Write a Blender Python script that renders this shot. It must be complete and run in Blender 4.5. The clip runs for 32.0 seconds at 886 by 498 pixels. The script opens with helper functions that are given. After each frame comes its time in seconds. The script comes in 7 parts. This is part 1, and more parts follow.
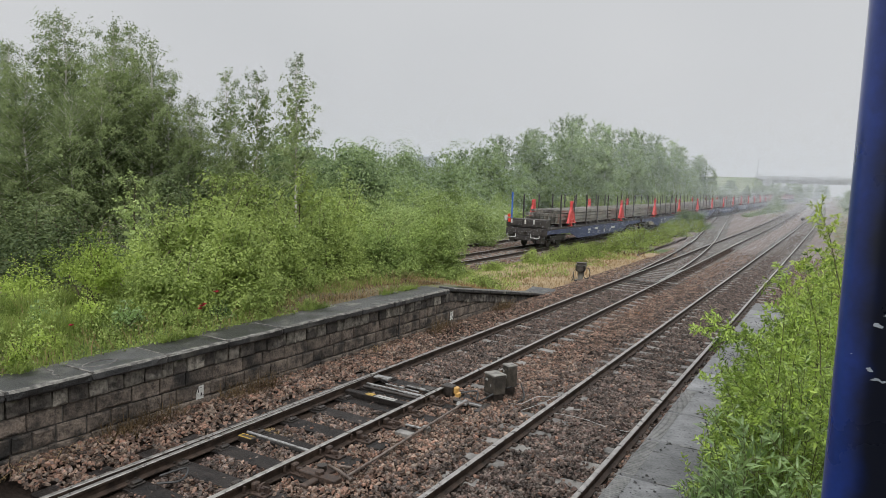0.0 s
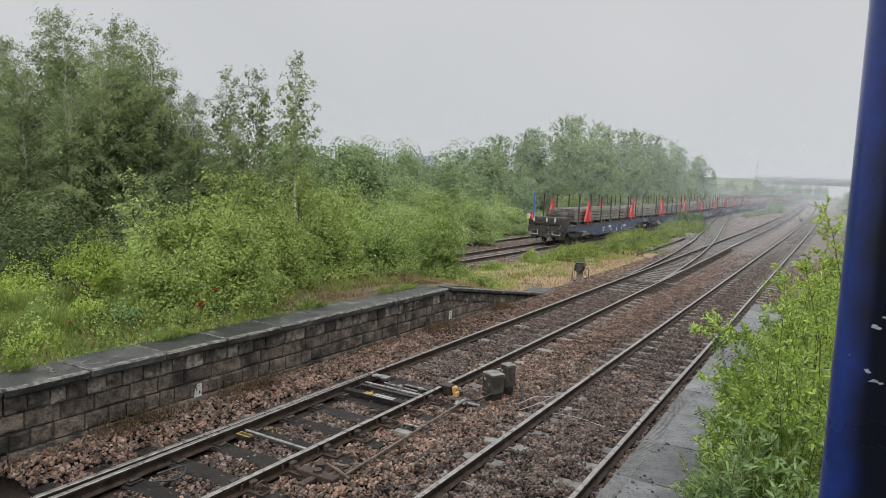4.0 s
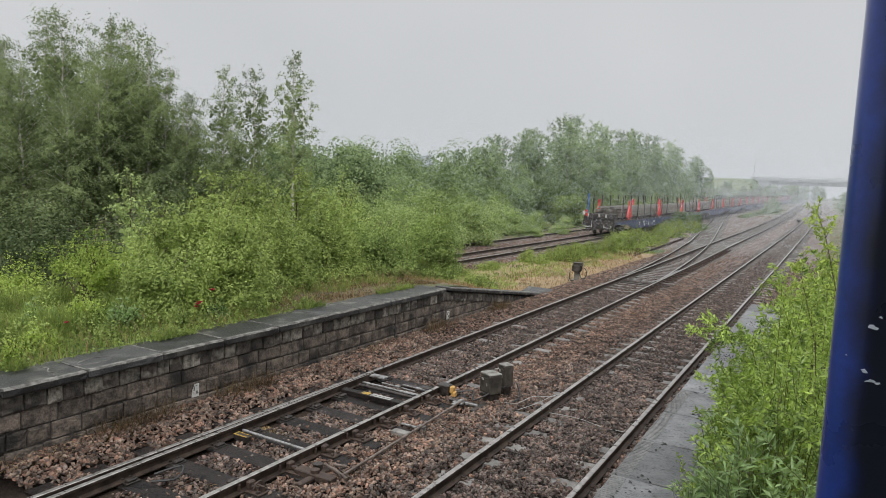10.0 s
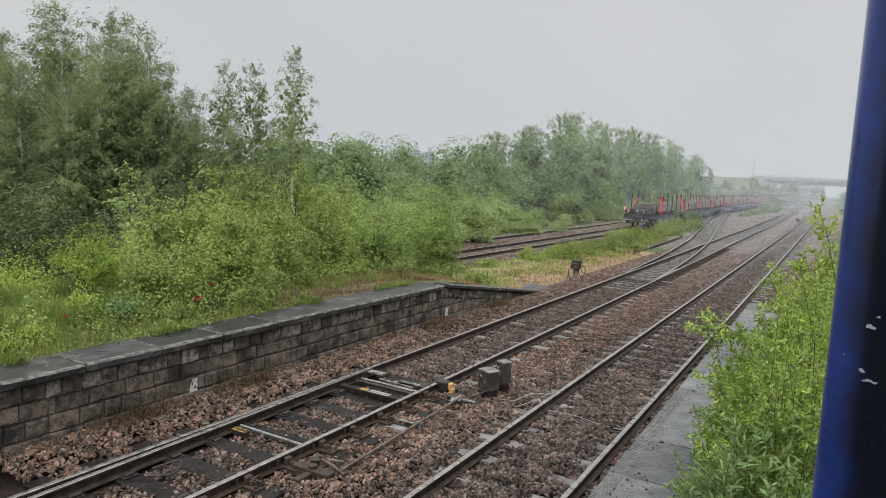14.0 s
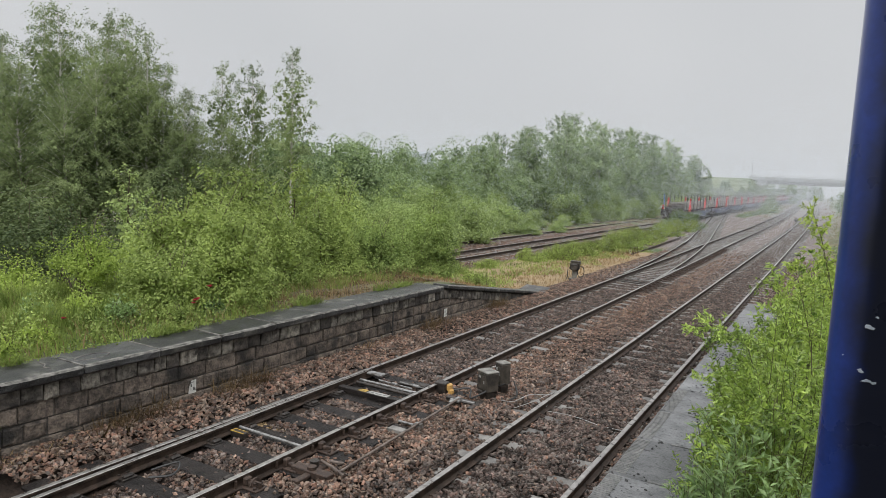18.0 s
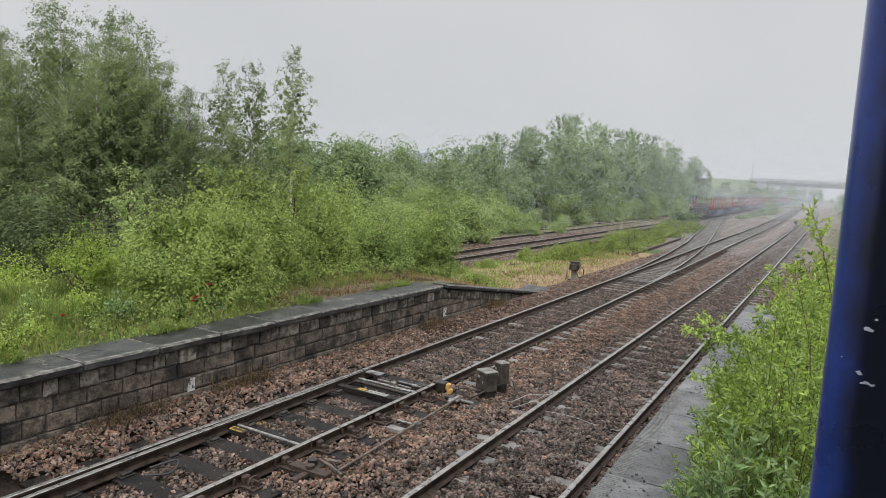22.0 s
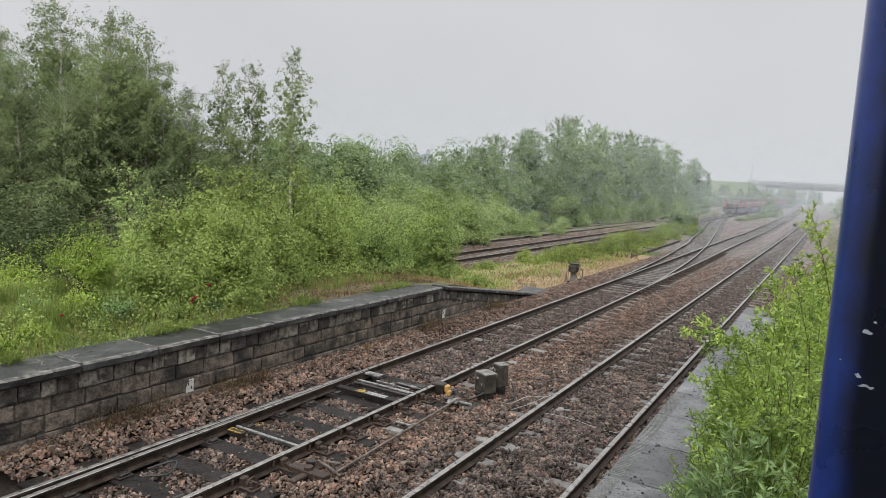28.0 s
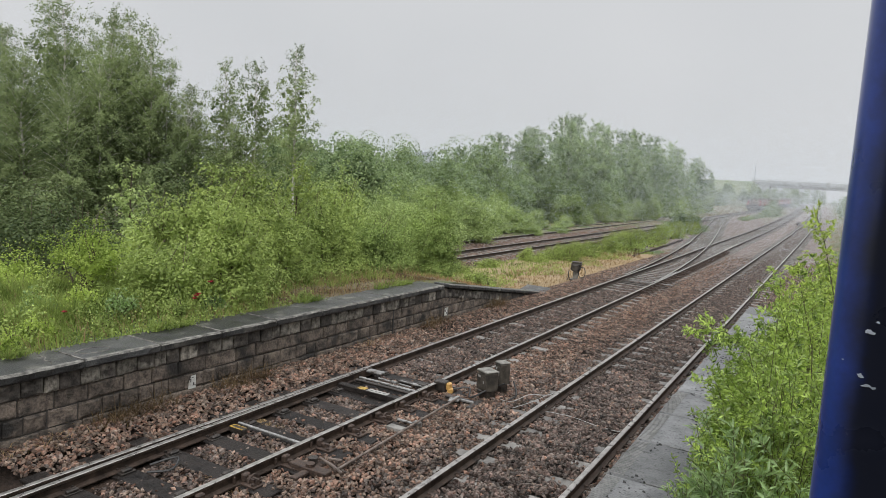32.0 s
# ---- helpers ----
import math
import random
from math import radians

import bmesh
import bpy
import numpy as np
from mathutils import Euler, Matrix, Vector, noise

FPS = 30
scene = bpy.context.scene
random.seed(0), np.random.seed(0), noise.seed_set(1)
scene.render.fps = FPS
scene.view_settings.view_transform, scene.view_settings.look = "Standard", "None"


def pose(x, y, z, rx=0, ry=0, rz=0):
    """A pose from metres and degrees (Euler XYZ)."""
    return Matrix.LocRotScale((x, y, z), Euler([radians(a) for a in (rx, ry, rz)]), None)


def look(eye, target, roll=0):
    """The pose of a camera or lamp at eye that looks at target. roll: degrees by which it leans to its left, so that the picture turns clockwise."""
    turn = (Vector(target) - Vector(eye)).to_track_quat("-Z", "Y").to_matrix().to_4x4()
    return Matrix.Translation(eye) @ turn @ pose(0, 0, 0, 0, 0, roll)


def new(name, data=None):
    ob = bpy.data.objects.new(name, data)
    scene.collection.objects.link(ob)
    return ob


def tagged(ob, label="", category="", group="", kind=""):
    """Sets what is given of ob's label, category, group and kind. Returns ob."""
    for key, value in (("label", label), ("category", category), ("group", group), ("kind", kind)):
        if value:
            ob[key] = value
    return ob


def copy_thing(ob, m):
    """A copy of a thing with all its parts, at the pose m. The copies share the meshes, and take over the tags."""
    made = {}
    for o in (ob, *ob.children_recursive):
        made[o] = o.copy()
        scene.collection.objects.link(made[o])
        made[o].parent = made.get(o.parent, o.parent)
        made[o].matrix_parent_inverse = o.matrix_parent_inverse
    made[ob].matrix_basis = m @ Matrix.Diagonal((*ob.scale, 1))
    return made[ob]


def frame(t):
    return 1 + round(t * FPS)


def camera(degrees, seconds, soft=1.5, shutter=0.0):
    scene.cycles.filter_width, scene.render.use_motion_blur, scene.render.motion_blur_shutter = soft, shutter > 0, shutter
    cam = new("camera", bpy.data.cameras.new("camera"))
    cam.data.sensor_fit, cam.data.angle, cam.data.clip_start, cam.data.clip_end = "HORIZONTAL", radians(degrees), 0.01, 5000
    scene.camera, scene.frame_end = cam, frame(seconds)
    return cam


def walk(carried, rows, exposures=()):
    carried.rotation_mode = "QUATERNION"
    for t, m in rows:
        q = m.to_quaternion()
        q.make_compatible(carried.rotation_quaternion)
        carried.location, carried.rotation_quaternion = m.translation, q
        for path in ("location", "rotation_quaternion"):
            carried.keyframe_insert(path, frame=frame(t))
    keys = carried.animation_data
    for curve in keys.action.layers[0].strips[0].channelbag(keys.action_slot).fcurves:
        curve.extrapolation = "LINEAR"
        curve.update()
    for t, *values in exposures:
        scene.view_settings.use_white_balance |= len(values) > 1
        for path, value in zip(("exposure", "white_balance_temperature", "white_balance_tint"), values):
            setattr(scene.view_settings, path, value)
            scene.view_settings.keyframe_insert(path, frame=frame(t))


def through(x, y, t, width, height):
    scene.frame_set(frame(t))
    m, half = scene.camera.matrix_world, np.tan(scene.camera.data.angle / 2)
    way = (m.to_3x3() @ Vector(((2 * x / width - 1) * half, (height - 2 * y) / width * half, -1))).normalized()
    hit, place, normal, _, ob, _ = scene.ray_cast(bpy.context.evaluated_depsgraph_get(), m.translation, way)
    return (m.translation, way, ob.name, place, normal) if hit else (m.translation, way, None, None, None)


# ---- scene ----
# ---- the camera: held by hand at one spot, it only turns a little ----
EYE = Vector((0.0, 0.0, 3.693))


def aim(yaw, pitch, roll):
    a, b = radians(yaw), radians(pitch)
    way = Vector((math.sin(a) * math.cos(b), math.cos(a) * math.cos(b), math.sin(b)))
    return look(EYE, EYE + way * 10, roll)


cam = camera(66.51, 32.0, soft=0.5)
walk(cam, [(t, aim(yaw, pitch, roll)) for t, yaw, pitch, roll in (
    (0, -30.321, -5.668, 2.181), (0.5, -30.277, -5.654, 2.248), (1, -30.254, -5.681, 2.325), (1.5, -30.203, -5.730, 2.486),
    (2, -30.187, -5.727, 2.506), (2.5, -30.203, -5.793, 2.532), (3, -30.210, -5.746, 2.555), (3.5, -30.276, -5.730, 2.472),
    (5.5, -29.988, -5.721, 2.570), (6, -29.964, -5.693, 2.489), (6.5, -29.976, -5.658, 2.506), (7, -29.974, -5.645, 2.484),
    (7.5, -29.975, -5.666, 2.487), (8, -29.978, -5.708, 2.502), (8.5, -30.021, -5.719, 2.529), (9, -29.979, -5.718, 2.553),
    (9.5, -29.979, -5.718, 2.553), (10, -30.045, -5.719, 2.539), (10.5, -30.033, -5.760, 2.642), (11, -30.064, -5.794, 2.687),
    (11.5, -30.111, -5.858, 2.712), (12, -30.051, -5.915, 2.827), (12.5, -29.984, -5.966, 2.879), (13, -29.911, -5.964, 2.905),
    (13.5, -29.933, -5.970, 2.899), (14, -29.949, -5.993, 2.961), (14.5, -29.916, -5.975, 3.022), (16.5, -29.847, -5.996, 3.055),
    (17, -29.842, -5.983, 3.037), (17.5, -29.839, -5.932, 2.974), (18, -29.857, -5.906, 2.889), (18.5, -29.844, -5.904, 2.899),
    (19, -29.864, -5.945, 2.948), (19.5, -29.914, -6.010, 2.982), (20, -29.928, -6.046, 3.042), (20.5, -29.919, -6.030, 3.074),
    (21, -29.905, -5.983, 3.142), (21.5, -29.872, -5.953, 3.194), (22, -29.828, -5.943, 3.250), (22.5, -29.823, -5.915, 3.307),
    (23, -29.815, -5.904, 3.295), (23.5, -29.823, -5.869, 3.255), (24, -29.828, -5.823, 3.271), (24.5, -29.768, -5.832, 3.311),
    (25, -29.739, -5.851, 3.348), (25.5, -29.748, -5.851, 3.347), (27.5, -29.706, -5.790, 3.418), (28, -29.772, -5.809, 3.425),
    (28.5, -29.820, -5.814, 3.479), (29, -29.838, -5.834, 3.500), (29.5, -29.813, -5.861, 3.553), (30, -29.791, -5.896, 3.511),
    (30.5, -29.802, -5.915, 3.553), (31, -29.835, -5.922, 3.543), (31.5, -29.869, -5.963, 3.607), (32, -29.964, -6.001, 3.668),
)], exposures=[(0.0, -0.03), (14.0, -0.03), (24.0, 0.03), (32.0, 0.05)])

# ---- overcast daylight in rain ----
world = bpy.data.worlds.new("overcast_sky")
scene.world = world
world.use_nodes = True
wn, wl = world.node_tree.nodes, world.node_tree.links
wn.clear()
sky = wn.new("ShaderNodeTexSky")
sky.sky_type, sky.sun_disc = "NISHITA", False
sky.sun_elevation, sky.sun_rotation = radians(55), radians(200)
sky.air_density, sky.dust_density = 1.0, 5.0
grey = wn.new("ShaderNodeHueSaturation")
grey.inputs["Saturation"].default_value = 0.12
cloud = wn.new("ShaderNodeTexNoise")
cloud.inputs["Scale"].default_value, cloud.inputs["Detail"].default_value = 1.6, 3.0
cloud_ramp = wn.new("ShaderNodeValToRGB")
cloud_ramp.color_ramp.elements[0].position, cloud_ramp.color_ramp.elements[1].position = 0.3, 0.75
cloud_ramp.color_ramp.elements[0].color = (5.05, 5.2, 5.4, 1)
cloud_ramp.color_ramp.elements[1].color = (5.9, 6.0, 6.15, 1)
layer = wn.new("ShaderNodeMix")
layer.data_type = "RGBA"
layer.inputs["Factor"].default_value = 0.94
back = wn.new("ShaderNodeBackground")
back.inputs["Strength"].default_value = 0.115
out = wn.new("ShaderNodeOutputWorld")
wl.new(sky.outputs["Color"], grey.inputs["Color"])
wl.new(grey.outputs["Color"], layer.inputs["A"])
wl.new(cloud.outputs["Fac"], cloud_ramp.inputs["Fac"])
wl.new(cloud_ramp.outputs["Color"], layer.inputs["B"])
# an overcast sky grows brighter towards the zenith
where = wn.new("ShaderNodeTexCoord")
axes = wn.new("ShaderNodeSeparateXYZ")
height = wn.new("ShaderNodeMapRange")
height.interpolation_type = "SMOOTHSTEP"
height.inputs["From Min"].default_value, height.inputs["From Max"].default_value = 0.25, 1.0
height.inputs["To Min"].default_value, height.inputs["To Max"].default_value = 1.0, 3.0
lift = wn.new("ShaderNodeVectorMath")
lift.operation = "SCALE"
wl.new(where.outputs["Generated"], axes.inputs["Vector"])
wl.new(axes.outputs["Z"], height.inputs["Value"])
wl.new(layer.outputs["Result"], lift.inputs["Vector"])
wl.new(height.outputs["Result"], lift.inputs["Scale"])
wl.new(lift.outputs["Vector"], back.inputs["Color"])
wl.new(back.outputs["Background"], out.inputs["Surface"])

sun_data = bpy.data.lights.new("sun", "SUN")
sun_data.energy, sun_data.angle, sun_data.color = 1.5, radians(30), (1.0, 0.98, 0.95)
sun = new("sun", sun_data)
sun.matrix_world = look((0, -20, 40), (-14, 14, 0))

# ---- materials ----


def mat(name, c1, c2, rough=0.75, scale=6.0, bump=0.25, fine=60.0, metal=0.0, rand=0.0, island=0.0, stain=None, stain_scale=0.8, stain_at=0.55, wet=0.0, spec=0.5):
    """Two tones in patches, a fine grain with relief, tone shifts piece by piece, and stains on a larger scale."""
    m = bpy.data.materials.new(name)
    m.use_nodes = True
    n, l = m.node_tree.nodes, m.node_tree.links
    b = n["Principled BSDF"]
    b.inputs["Metallic"].default_value = metal
    b.inputs["Specular IOR Level"].default_value = spec
    geo = n.new("ShaderNodeNewGeometry")
    big = n.new("ShaderNodeTexNoise")
    big.inputs["Scale"].default_value, big.inputs["Detail"].default_value = scale, 6
    small = n.new("ShaderNodeTexNoise")
    small.inputs["Scale"].default_value, small.inputs["Detail"].default_value = fine, 4
    for t in (big, small):
        l.new(geo.outputs["Position"], t.inputs["Vector"])
    ramp = n.new("ShaderNodeMapRange")
    ramp.inputs["From Min"].default_value, ramp.inputs["From Max"].default_value = 0.3, 0.7
    add = n.new("ShaderNodeMath")
    add.operation = "MULTIPLY_ADD"
    add.inputs[1].default_value = 0.45
    l.new(small.outputs["Fac"], add.inputs[0])
    l.new(big.outputs["Fac"], add.inputs[2])
    sub = n.new("ShaderNodeMath")
    sub.operation = "SUBTRACT"
    sub.inputs[1].default_value = 0.22
    l.new(add.outputs[0], sub.inputs[0])
    l.new(sub.outputs[0], ramp.inputs["Value"])
    mix = n.new("ShaderNodeMix")
    mix.data_type = "RGBA"
    mix.inputs["A"].default_value, mix.inputs["B"].default_value = (*c1, 1), (*c2, 1)
    l.new(ramp.outputs["Result"], mix.inputs["Factor"])
    col = mix.outputs["Result"]
    if stain:
        sn = n.new("ShaderNodeTexNoise")
        sn.inputs["Scale"].default_value, sn.inputs["Detail"].default_value = stain_scale, 5
        l.new(geo.outputs["Position"], sn.inputs["Vector"])
        sr = n.new("ShaderNodeMapRange")
        sr.inputs["From Min"].default_value, sr.inputs["From Max"].default_value = stain_at, stain_at + 0.14
        l.new(sn.outputs["Fac"], sr.inputs["Value"])
        m2 = n.new("ShaderNodeMix")
        m2.data_type = "RGBA"
        m2.inputs["B"].default_value = (*stain, 1)
        l.new(sr.outputs["Result"], m2.inputs["Factor"])
        l.new(col, m2.inputs["A"])
        col = m2.outputs["Result"]
    if rand or island:
        info = n.new("ShaderNodeObjectInfo")
        src = info.outputs["Random"] if rand else geo.outputs["Random Per Island"]
        amount = rand or island
        mr = n.new("ShaderNodeMapRange")
        mr.inputs["To Min"].default_value, mr.inputs["To Max"].default_value = 1 - amount, 1 + amount
        l.new(src, mr.inputs["Value"])
        hs = n.new("ShaderNodeHueSaturation")
        if island:
            tint = n.new("ShaderNodeMath")
            tint.operation = "MULTIPLY"
            tint.inputs[1].default_value = 7.31
            wrap = n.new("ShaderNodeMath")
            wrap.operation = "FRACT"
            hue = n.new("ShaderNodeMapRange")
            hue.inputs["To Min"].default_value, hue.inputs["To Max"].default_value = 0.485, 0.512
            sat = n.new("ShaderNodeMapRange")
            sat.inputs["To Min"].default_value, sat.inputs["To Max"].default_value = 1.2, 0.75
            l.new(src, tint.inputs[0])
            l.new(tint.outputs[0], wrap.inputs[0])
            l.new(wrap.outputs[0], hue.inputs["Value"])
            l.new(wrap.outputs[0], sat.inputs["Value"])
            l.new(hue.outputs["Result"], hs.inputs["Hue"])
            l.new(sat.outputs["Result"], hs.inputs["Saturation"])
        l.new(mr.outputs["Result"], hs.inputs["Value"])
        l.new(col, hs.inputs["Color"])
        col = hs.outputs["Color"]
    l.new(col, b.inputs["Base Color"])
    rr = n.new("ShaderNodeMapRange")
    rr.inputs["To Min"].default_value, rr.inputs["To Max"].default_value = max(0.03, rough - 0.12 - wet), min(1, rough + 0.12)
    l.new(big.outputs["Fac"], rr.inputs["Value"])
    l.new(rr.outputs["Result"], b.inputs["Roughness"])
    if bump:
        bp = n.new("ShaderNodeBump")
        bp.inputs["Strength"].default_value, bp.inputs["Distance"].default_value = bump, 0.02
        l.new(small.outputs["Fac"], bp.inputs["Height"])
        l.new(bp.outputs["Normal"], b.inputs["Normal"])
    return m


def leaf_mat(name, dark, light, through=0.35, rough=0.5, scale=0.35):
    """Leaves: tones leaf by leaf and clump by clump, some light passing through."""
    m = bpy.data.materials.new(name)
    m.use_nodes = True
    n, l = m.node_tree.nodes, m.node_tree.links
    b = n["Principled BSDF"]
    b.inputs["Roughness"].default_value = rough
    b.inputs["Specular IOR Level"].default_value = 0.55 if rough < 0.45 else 0.16
    geo = n.new("ShaderNodeNewGeometry")
    big = n.new("ShaderNodeTexNoise")
    big.inputs["Scale"].default_value, big.inputs["Detail"].default_value = scale, 3
    l.new(geo.outputs["Position"], big.inputs["Vector"])
    add = n.new("ShaderNodeMath")
    add.operation = "MULTIPLY_ADD"
    add.inputs[1].default_value = 0.24
    l.new(geo.outputs["Random Per Island"], add.inputs[0])
    tuft = n.new("ShaderNodeTexNoise")
    tuft.inputs["Scale"].default_value, tuft.inputs["Detail"].default_value = scale * 9, 2
    l.new(geo.outputs["Position"], tuft.inputs["Vector"])
    both = n.new("ShaderNodeMath")
    both.operation = "MULTIPLY_ADD"
    both.inputs[1].default_value = 0.7
    l.new(tuft.outputs["Fac"], both.inputs[0])
    l.new(big.outputs["Fac"], both.inputs[2])
    l.new(both.outputs[0], add.inputs[2])
    mr = n.new("ShaderNodeMapRange")
    mr.inputs["From Min"].default_value, mr.inputs["From Max"].default_value = 0.68, 1.27
    l.new(add.outputs[0], mr.inputs["Value"])
    mix = n.new("ShaderNodeMix")
    mix.data_type = "RGBA"
    mix.inputs["A"].default_value, mix.inputs["B"].default_value = (*dark, 1), (*light, 1)
    l.new(mr.outputs["Result"], mix.inputs["Factor"])
    l.new(mix.outputs["Result"], b.inputs["Base Color"])
    tr = n.new("ShaderNodeBsdfTranslucent")
    l.new(mix.outputs["Result"], tr.inputs["Color"])
    ms = n.new("ShaderNodeMixShader")
    ms.inputs["Fac"].default_value = through
    o = n["Material Output"]
    l.new(b.outputs["BSDF"], ms.inputs[1])
    l.new(tr.outputs["BSDF"], ms.inputs[2])
    l.new(ms.outputs["Shader"], o.inputs["Surface"])
    return m


M_EARTH = mat("earth", (0.10, 0.075, 0.045), (0.17, 0.14, 0.08), 0.9, 0.7, 0.6, 12, stain=(0.055, 0.085, 0.025), stain_scale=0.25, stain_at=0.48)
M_DRY = mat("dry_grass_ground", (0.20, 0.145, 0.08), (0.34, 0.25, 0.14), 0.9, 1.2, 0.6, 14, stain=(0.13, 0.12, 0.05), stain_scale=0.6, stain_at=0.58)
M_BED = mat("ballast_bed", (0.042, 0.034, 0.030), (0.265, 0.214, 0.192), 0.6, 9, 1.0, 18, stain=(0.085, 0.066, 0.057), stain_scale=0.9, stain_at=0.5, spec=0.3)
# near bed, almost black: the shade between stones is put into its colour
M_BED_N = mat("shaded_ballast_bed", (0.008, 0.006, 0.005), (0.03, 0.021, 0.016), 0.95, 22, 1.0, 34, stain=(0.04, 0.028, 0.021), stain_scale=0.9, stain_at=0.5, spec=0.15)
# oil-dark bed, lowered further to paint in the shade between stones
M_BED_D = mat("oily_shaded_bed", (0.012, 0.010, 0.009), (0.058, 0.047, 0.041), 0.9, 20, 1.0, 34, stain=(0.033, 0.029, 0.027), stain_scale=1.2, spec=0.2)
# paler grey tone for the far strips between the rails
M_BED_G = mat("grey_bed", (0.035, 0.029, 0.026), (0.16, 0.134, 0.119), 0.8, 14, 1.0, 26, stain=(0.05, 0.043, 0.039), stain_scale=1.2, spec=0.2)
M_STONE = mat("ballast_stone", (0.05, 0.034, 0.025), (0.28, 0.189, 0.14), 0.6, 5, 0.5, 90, island=0.6, spec=0.25)
M_STONE_D = mat("oily_ballast_stone", (0.024, 0.019, 0.016), (0.178, 0.136, 0.115), 0.6, 5, 0.5, 90, island=0.65, spec=0.25)
M_RAIL = mat("rusty_rail_side", (0.013, 0.0095, 0.0075), (0.068, 0.047, 0.036), 0.6, 7, 0.15, 90, spec=0.25)
M_RAILTOP = mat("worn_rail_top", (0.22, 0.205, 0.19), (0.48, 0.455, 0.43), 0.3, 9, 0.08, 120, metal=0.8)
M_RUST = mat("rusty_iron", (0.022, 0.015, 0.012), (0.078, 0.05, 0.036), 0.65, 18, 0.3, 80, metal=0.1)
M_IRON = mat("dark_iron", (0.015, 0.013, 0.012), (0.055, 0.045, 0.038), 0.45, 14, 0.3, 80, metal=0.2, wet=0.15)
M_ROD = mat("worn_rod_steel", (0.06, 0.043, 0.035), (0.20, 0.16, 0.135), 0.45, 9, 0.2, 80, metal=0.2)
M_STEEL = mat("wet_galvanised_steel", (0.17, 0.17, 0.165), (0.36, 0.355, 0.345), 0.4, 20, 0.15, 90, metal=0.4, stain=(0.09, 0.08, 0.07), stain_scale=8, stain_at=0.52)
M_SLEEPER = mat("concrete_sleeper", (0.09, 0.085, 0.078), (0.215, 0.203, 0.187), 0.55, 6, 0.3, 80, rand=0.3, stain=(0.05, 0.043, 0.039), stain_scale=3, stain_at=0.6)
# separate tone for the joined sleepers far off
M_FARSLEEPER = mat("far_sleeper", (0.11, 0.10, 0.092), (0.23, 0.214, 0.197), 0.6, 4, 0.2, 40, island=0.3)
M_TIMBER = mat("tarred_timber", (0.006, 0.005, 0.0045), (0.026, 0.021, 0.0185), 0.55, 9, 1.0, 38, rand=0.3, wet=0.25, spec=0.25)
M_COPING = mat("wet_coping_slab", (0.014, 0.0148, 0.0155), (0.052, 0.0512, 0.050), 0.5, 3.0, 0.7, 40, rand=0.45, stain=(0.16, 0.155, 0.135), stain_scale=2.6, stain_at=0.58, wet=0.2)
M_COPEDGE = mat("worn_coping_edge", (0.05, 0.048, 0.044), (0.25, 0.238, 0.215), 0.8, 9, 0.8, 50, stain=(0.05, 0.047, 0.043), stain_scale=4, stain_at=0.57, spec=0.3)
M_BLOCK = mat("sooty_concrete_block", (0.045, 0.037, 0.031), (0.215, 0.173, 0.14), 0.85, 7, 1.0, 28, rand=0.25, stain=(0.022, 0.020, 0.018), stain_scale=2.2, stain_at=0.535)
M_BLOCK_D = mat("damp_dark_block", (0.024, 0.021, 0.019), (0.11, 0.096, 0.082), 0.8, 8, 1.0, 28, rand=0.35, stain=(0.30, 0.275, 0.235), stain_scale=3.6, stain_at=0.53)
M_BLOCK_P = mat("spalled_pale_block", (0.07, 0.062, 0.053), (0.35, 0.32, 0.27), 0.85, 9, 1.0, 28, rand=0.4, stain=(0.03, 0.027, 0.024), stain_scale=5, stain_at=0.56)
M_MORTAR = mat("mortar", (0.035, 0.032, 0.029), (0.10, 0.092, 0.082), 0.9, 8, 0.4, 60)
M_SLAB = mat("wet_grey_slab", (0.075, 0.077, 0.08), (0.18, 0.182, 0.185), 0.6, 5, 0.6, 50, rand=0.3, stain=(0.022, 0.022, 0.022), stain_scale=20, stain_at=0.56, wet=0.1)
M_TREAD = mat("pale_ribbed_edge", (0.075, 0.075, 0.073), (0.20, 0.198, 0.19), 0.6, 12, 0.3, 60)
M_BLUE = mat("glossy_blue_paint", (0.013, 0.036, 0.19), (0.022, 0.058, 0.31), 0.3, 7, 0.02, 90, stain=(0.010, 0.014, 0.05), stain_scale=7, stain_at=0.62, spec=0.5)
M_WAGON = mat("dirty_blue_wagon", (0.026, 0.036, 0.085), (0.085, 0.105, 0.195), 0.6, 3, 0.3, 40, stain=(0.045, 0.042, 0.045), stain_scale=1.8, stain_at=0.56)
M_WAGON_D = mat("sooty_wagon_iron", (0.022, 0.020, 0.02), (0.06, 0.05, 0.045), 0.6, 5, 0.3, 40)
# red made slightly lighter and pinker: a little distance haze is painted in
M_RED = mat("red_clamp_paint", (0.46, 0.035, 0.035), (0.66, 0.085, 0.08), 0.5, 4, 0.1, 40)
M_NEWRAIL = mat("new_rail_steel", (0.17, 0.155, 0.138), (0.48, 0.45, 0.405), 0.36, 2, 0.1, 40, metal=0.45, rand=0.3)
M_POLE = mat("blue_pole_paint", (0.04, 0.12, 0.45), (0.07, 0.18, 0.6), 0.4, 5, 0.05, 40)
M_WHITE = mat("white_enamel", (0.50, 0.50, 0.47), (0.68, 0.68, 0.64), 0.4, 12, 0.05, 60, stain=(0.3, 0.27, 0.22), stain_scale=9, stain_at=0.6)
M_YELLOW = mat("yellow_paint", (0.30, 0.18, 0.02), (0.5, 0.32, 0.05), 0.5, 14, 0.1, 60, stain=(0.05, 0.04, 0.03), stain_scale=16, stain_at=0.48)
M_LABEL = mat("dull_white_label", (0.22, 0.215, 0.20), (0.38, 0.375, 0.35), 0.5, 20, 0.05, 60, stain=(0.08, 0.07, 0.06), stain_scale=14, stain_at=0.56)
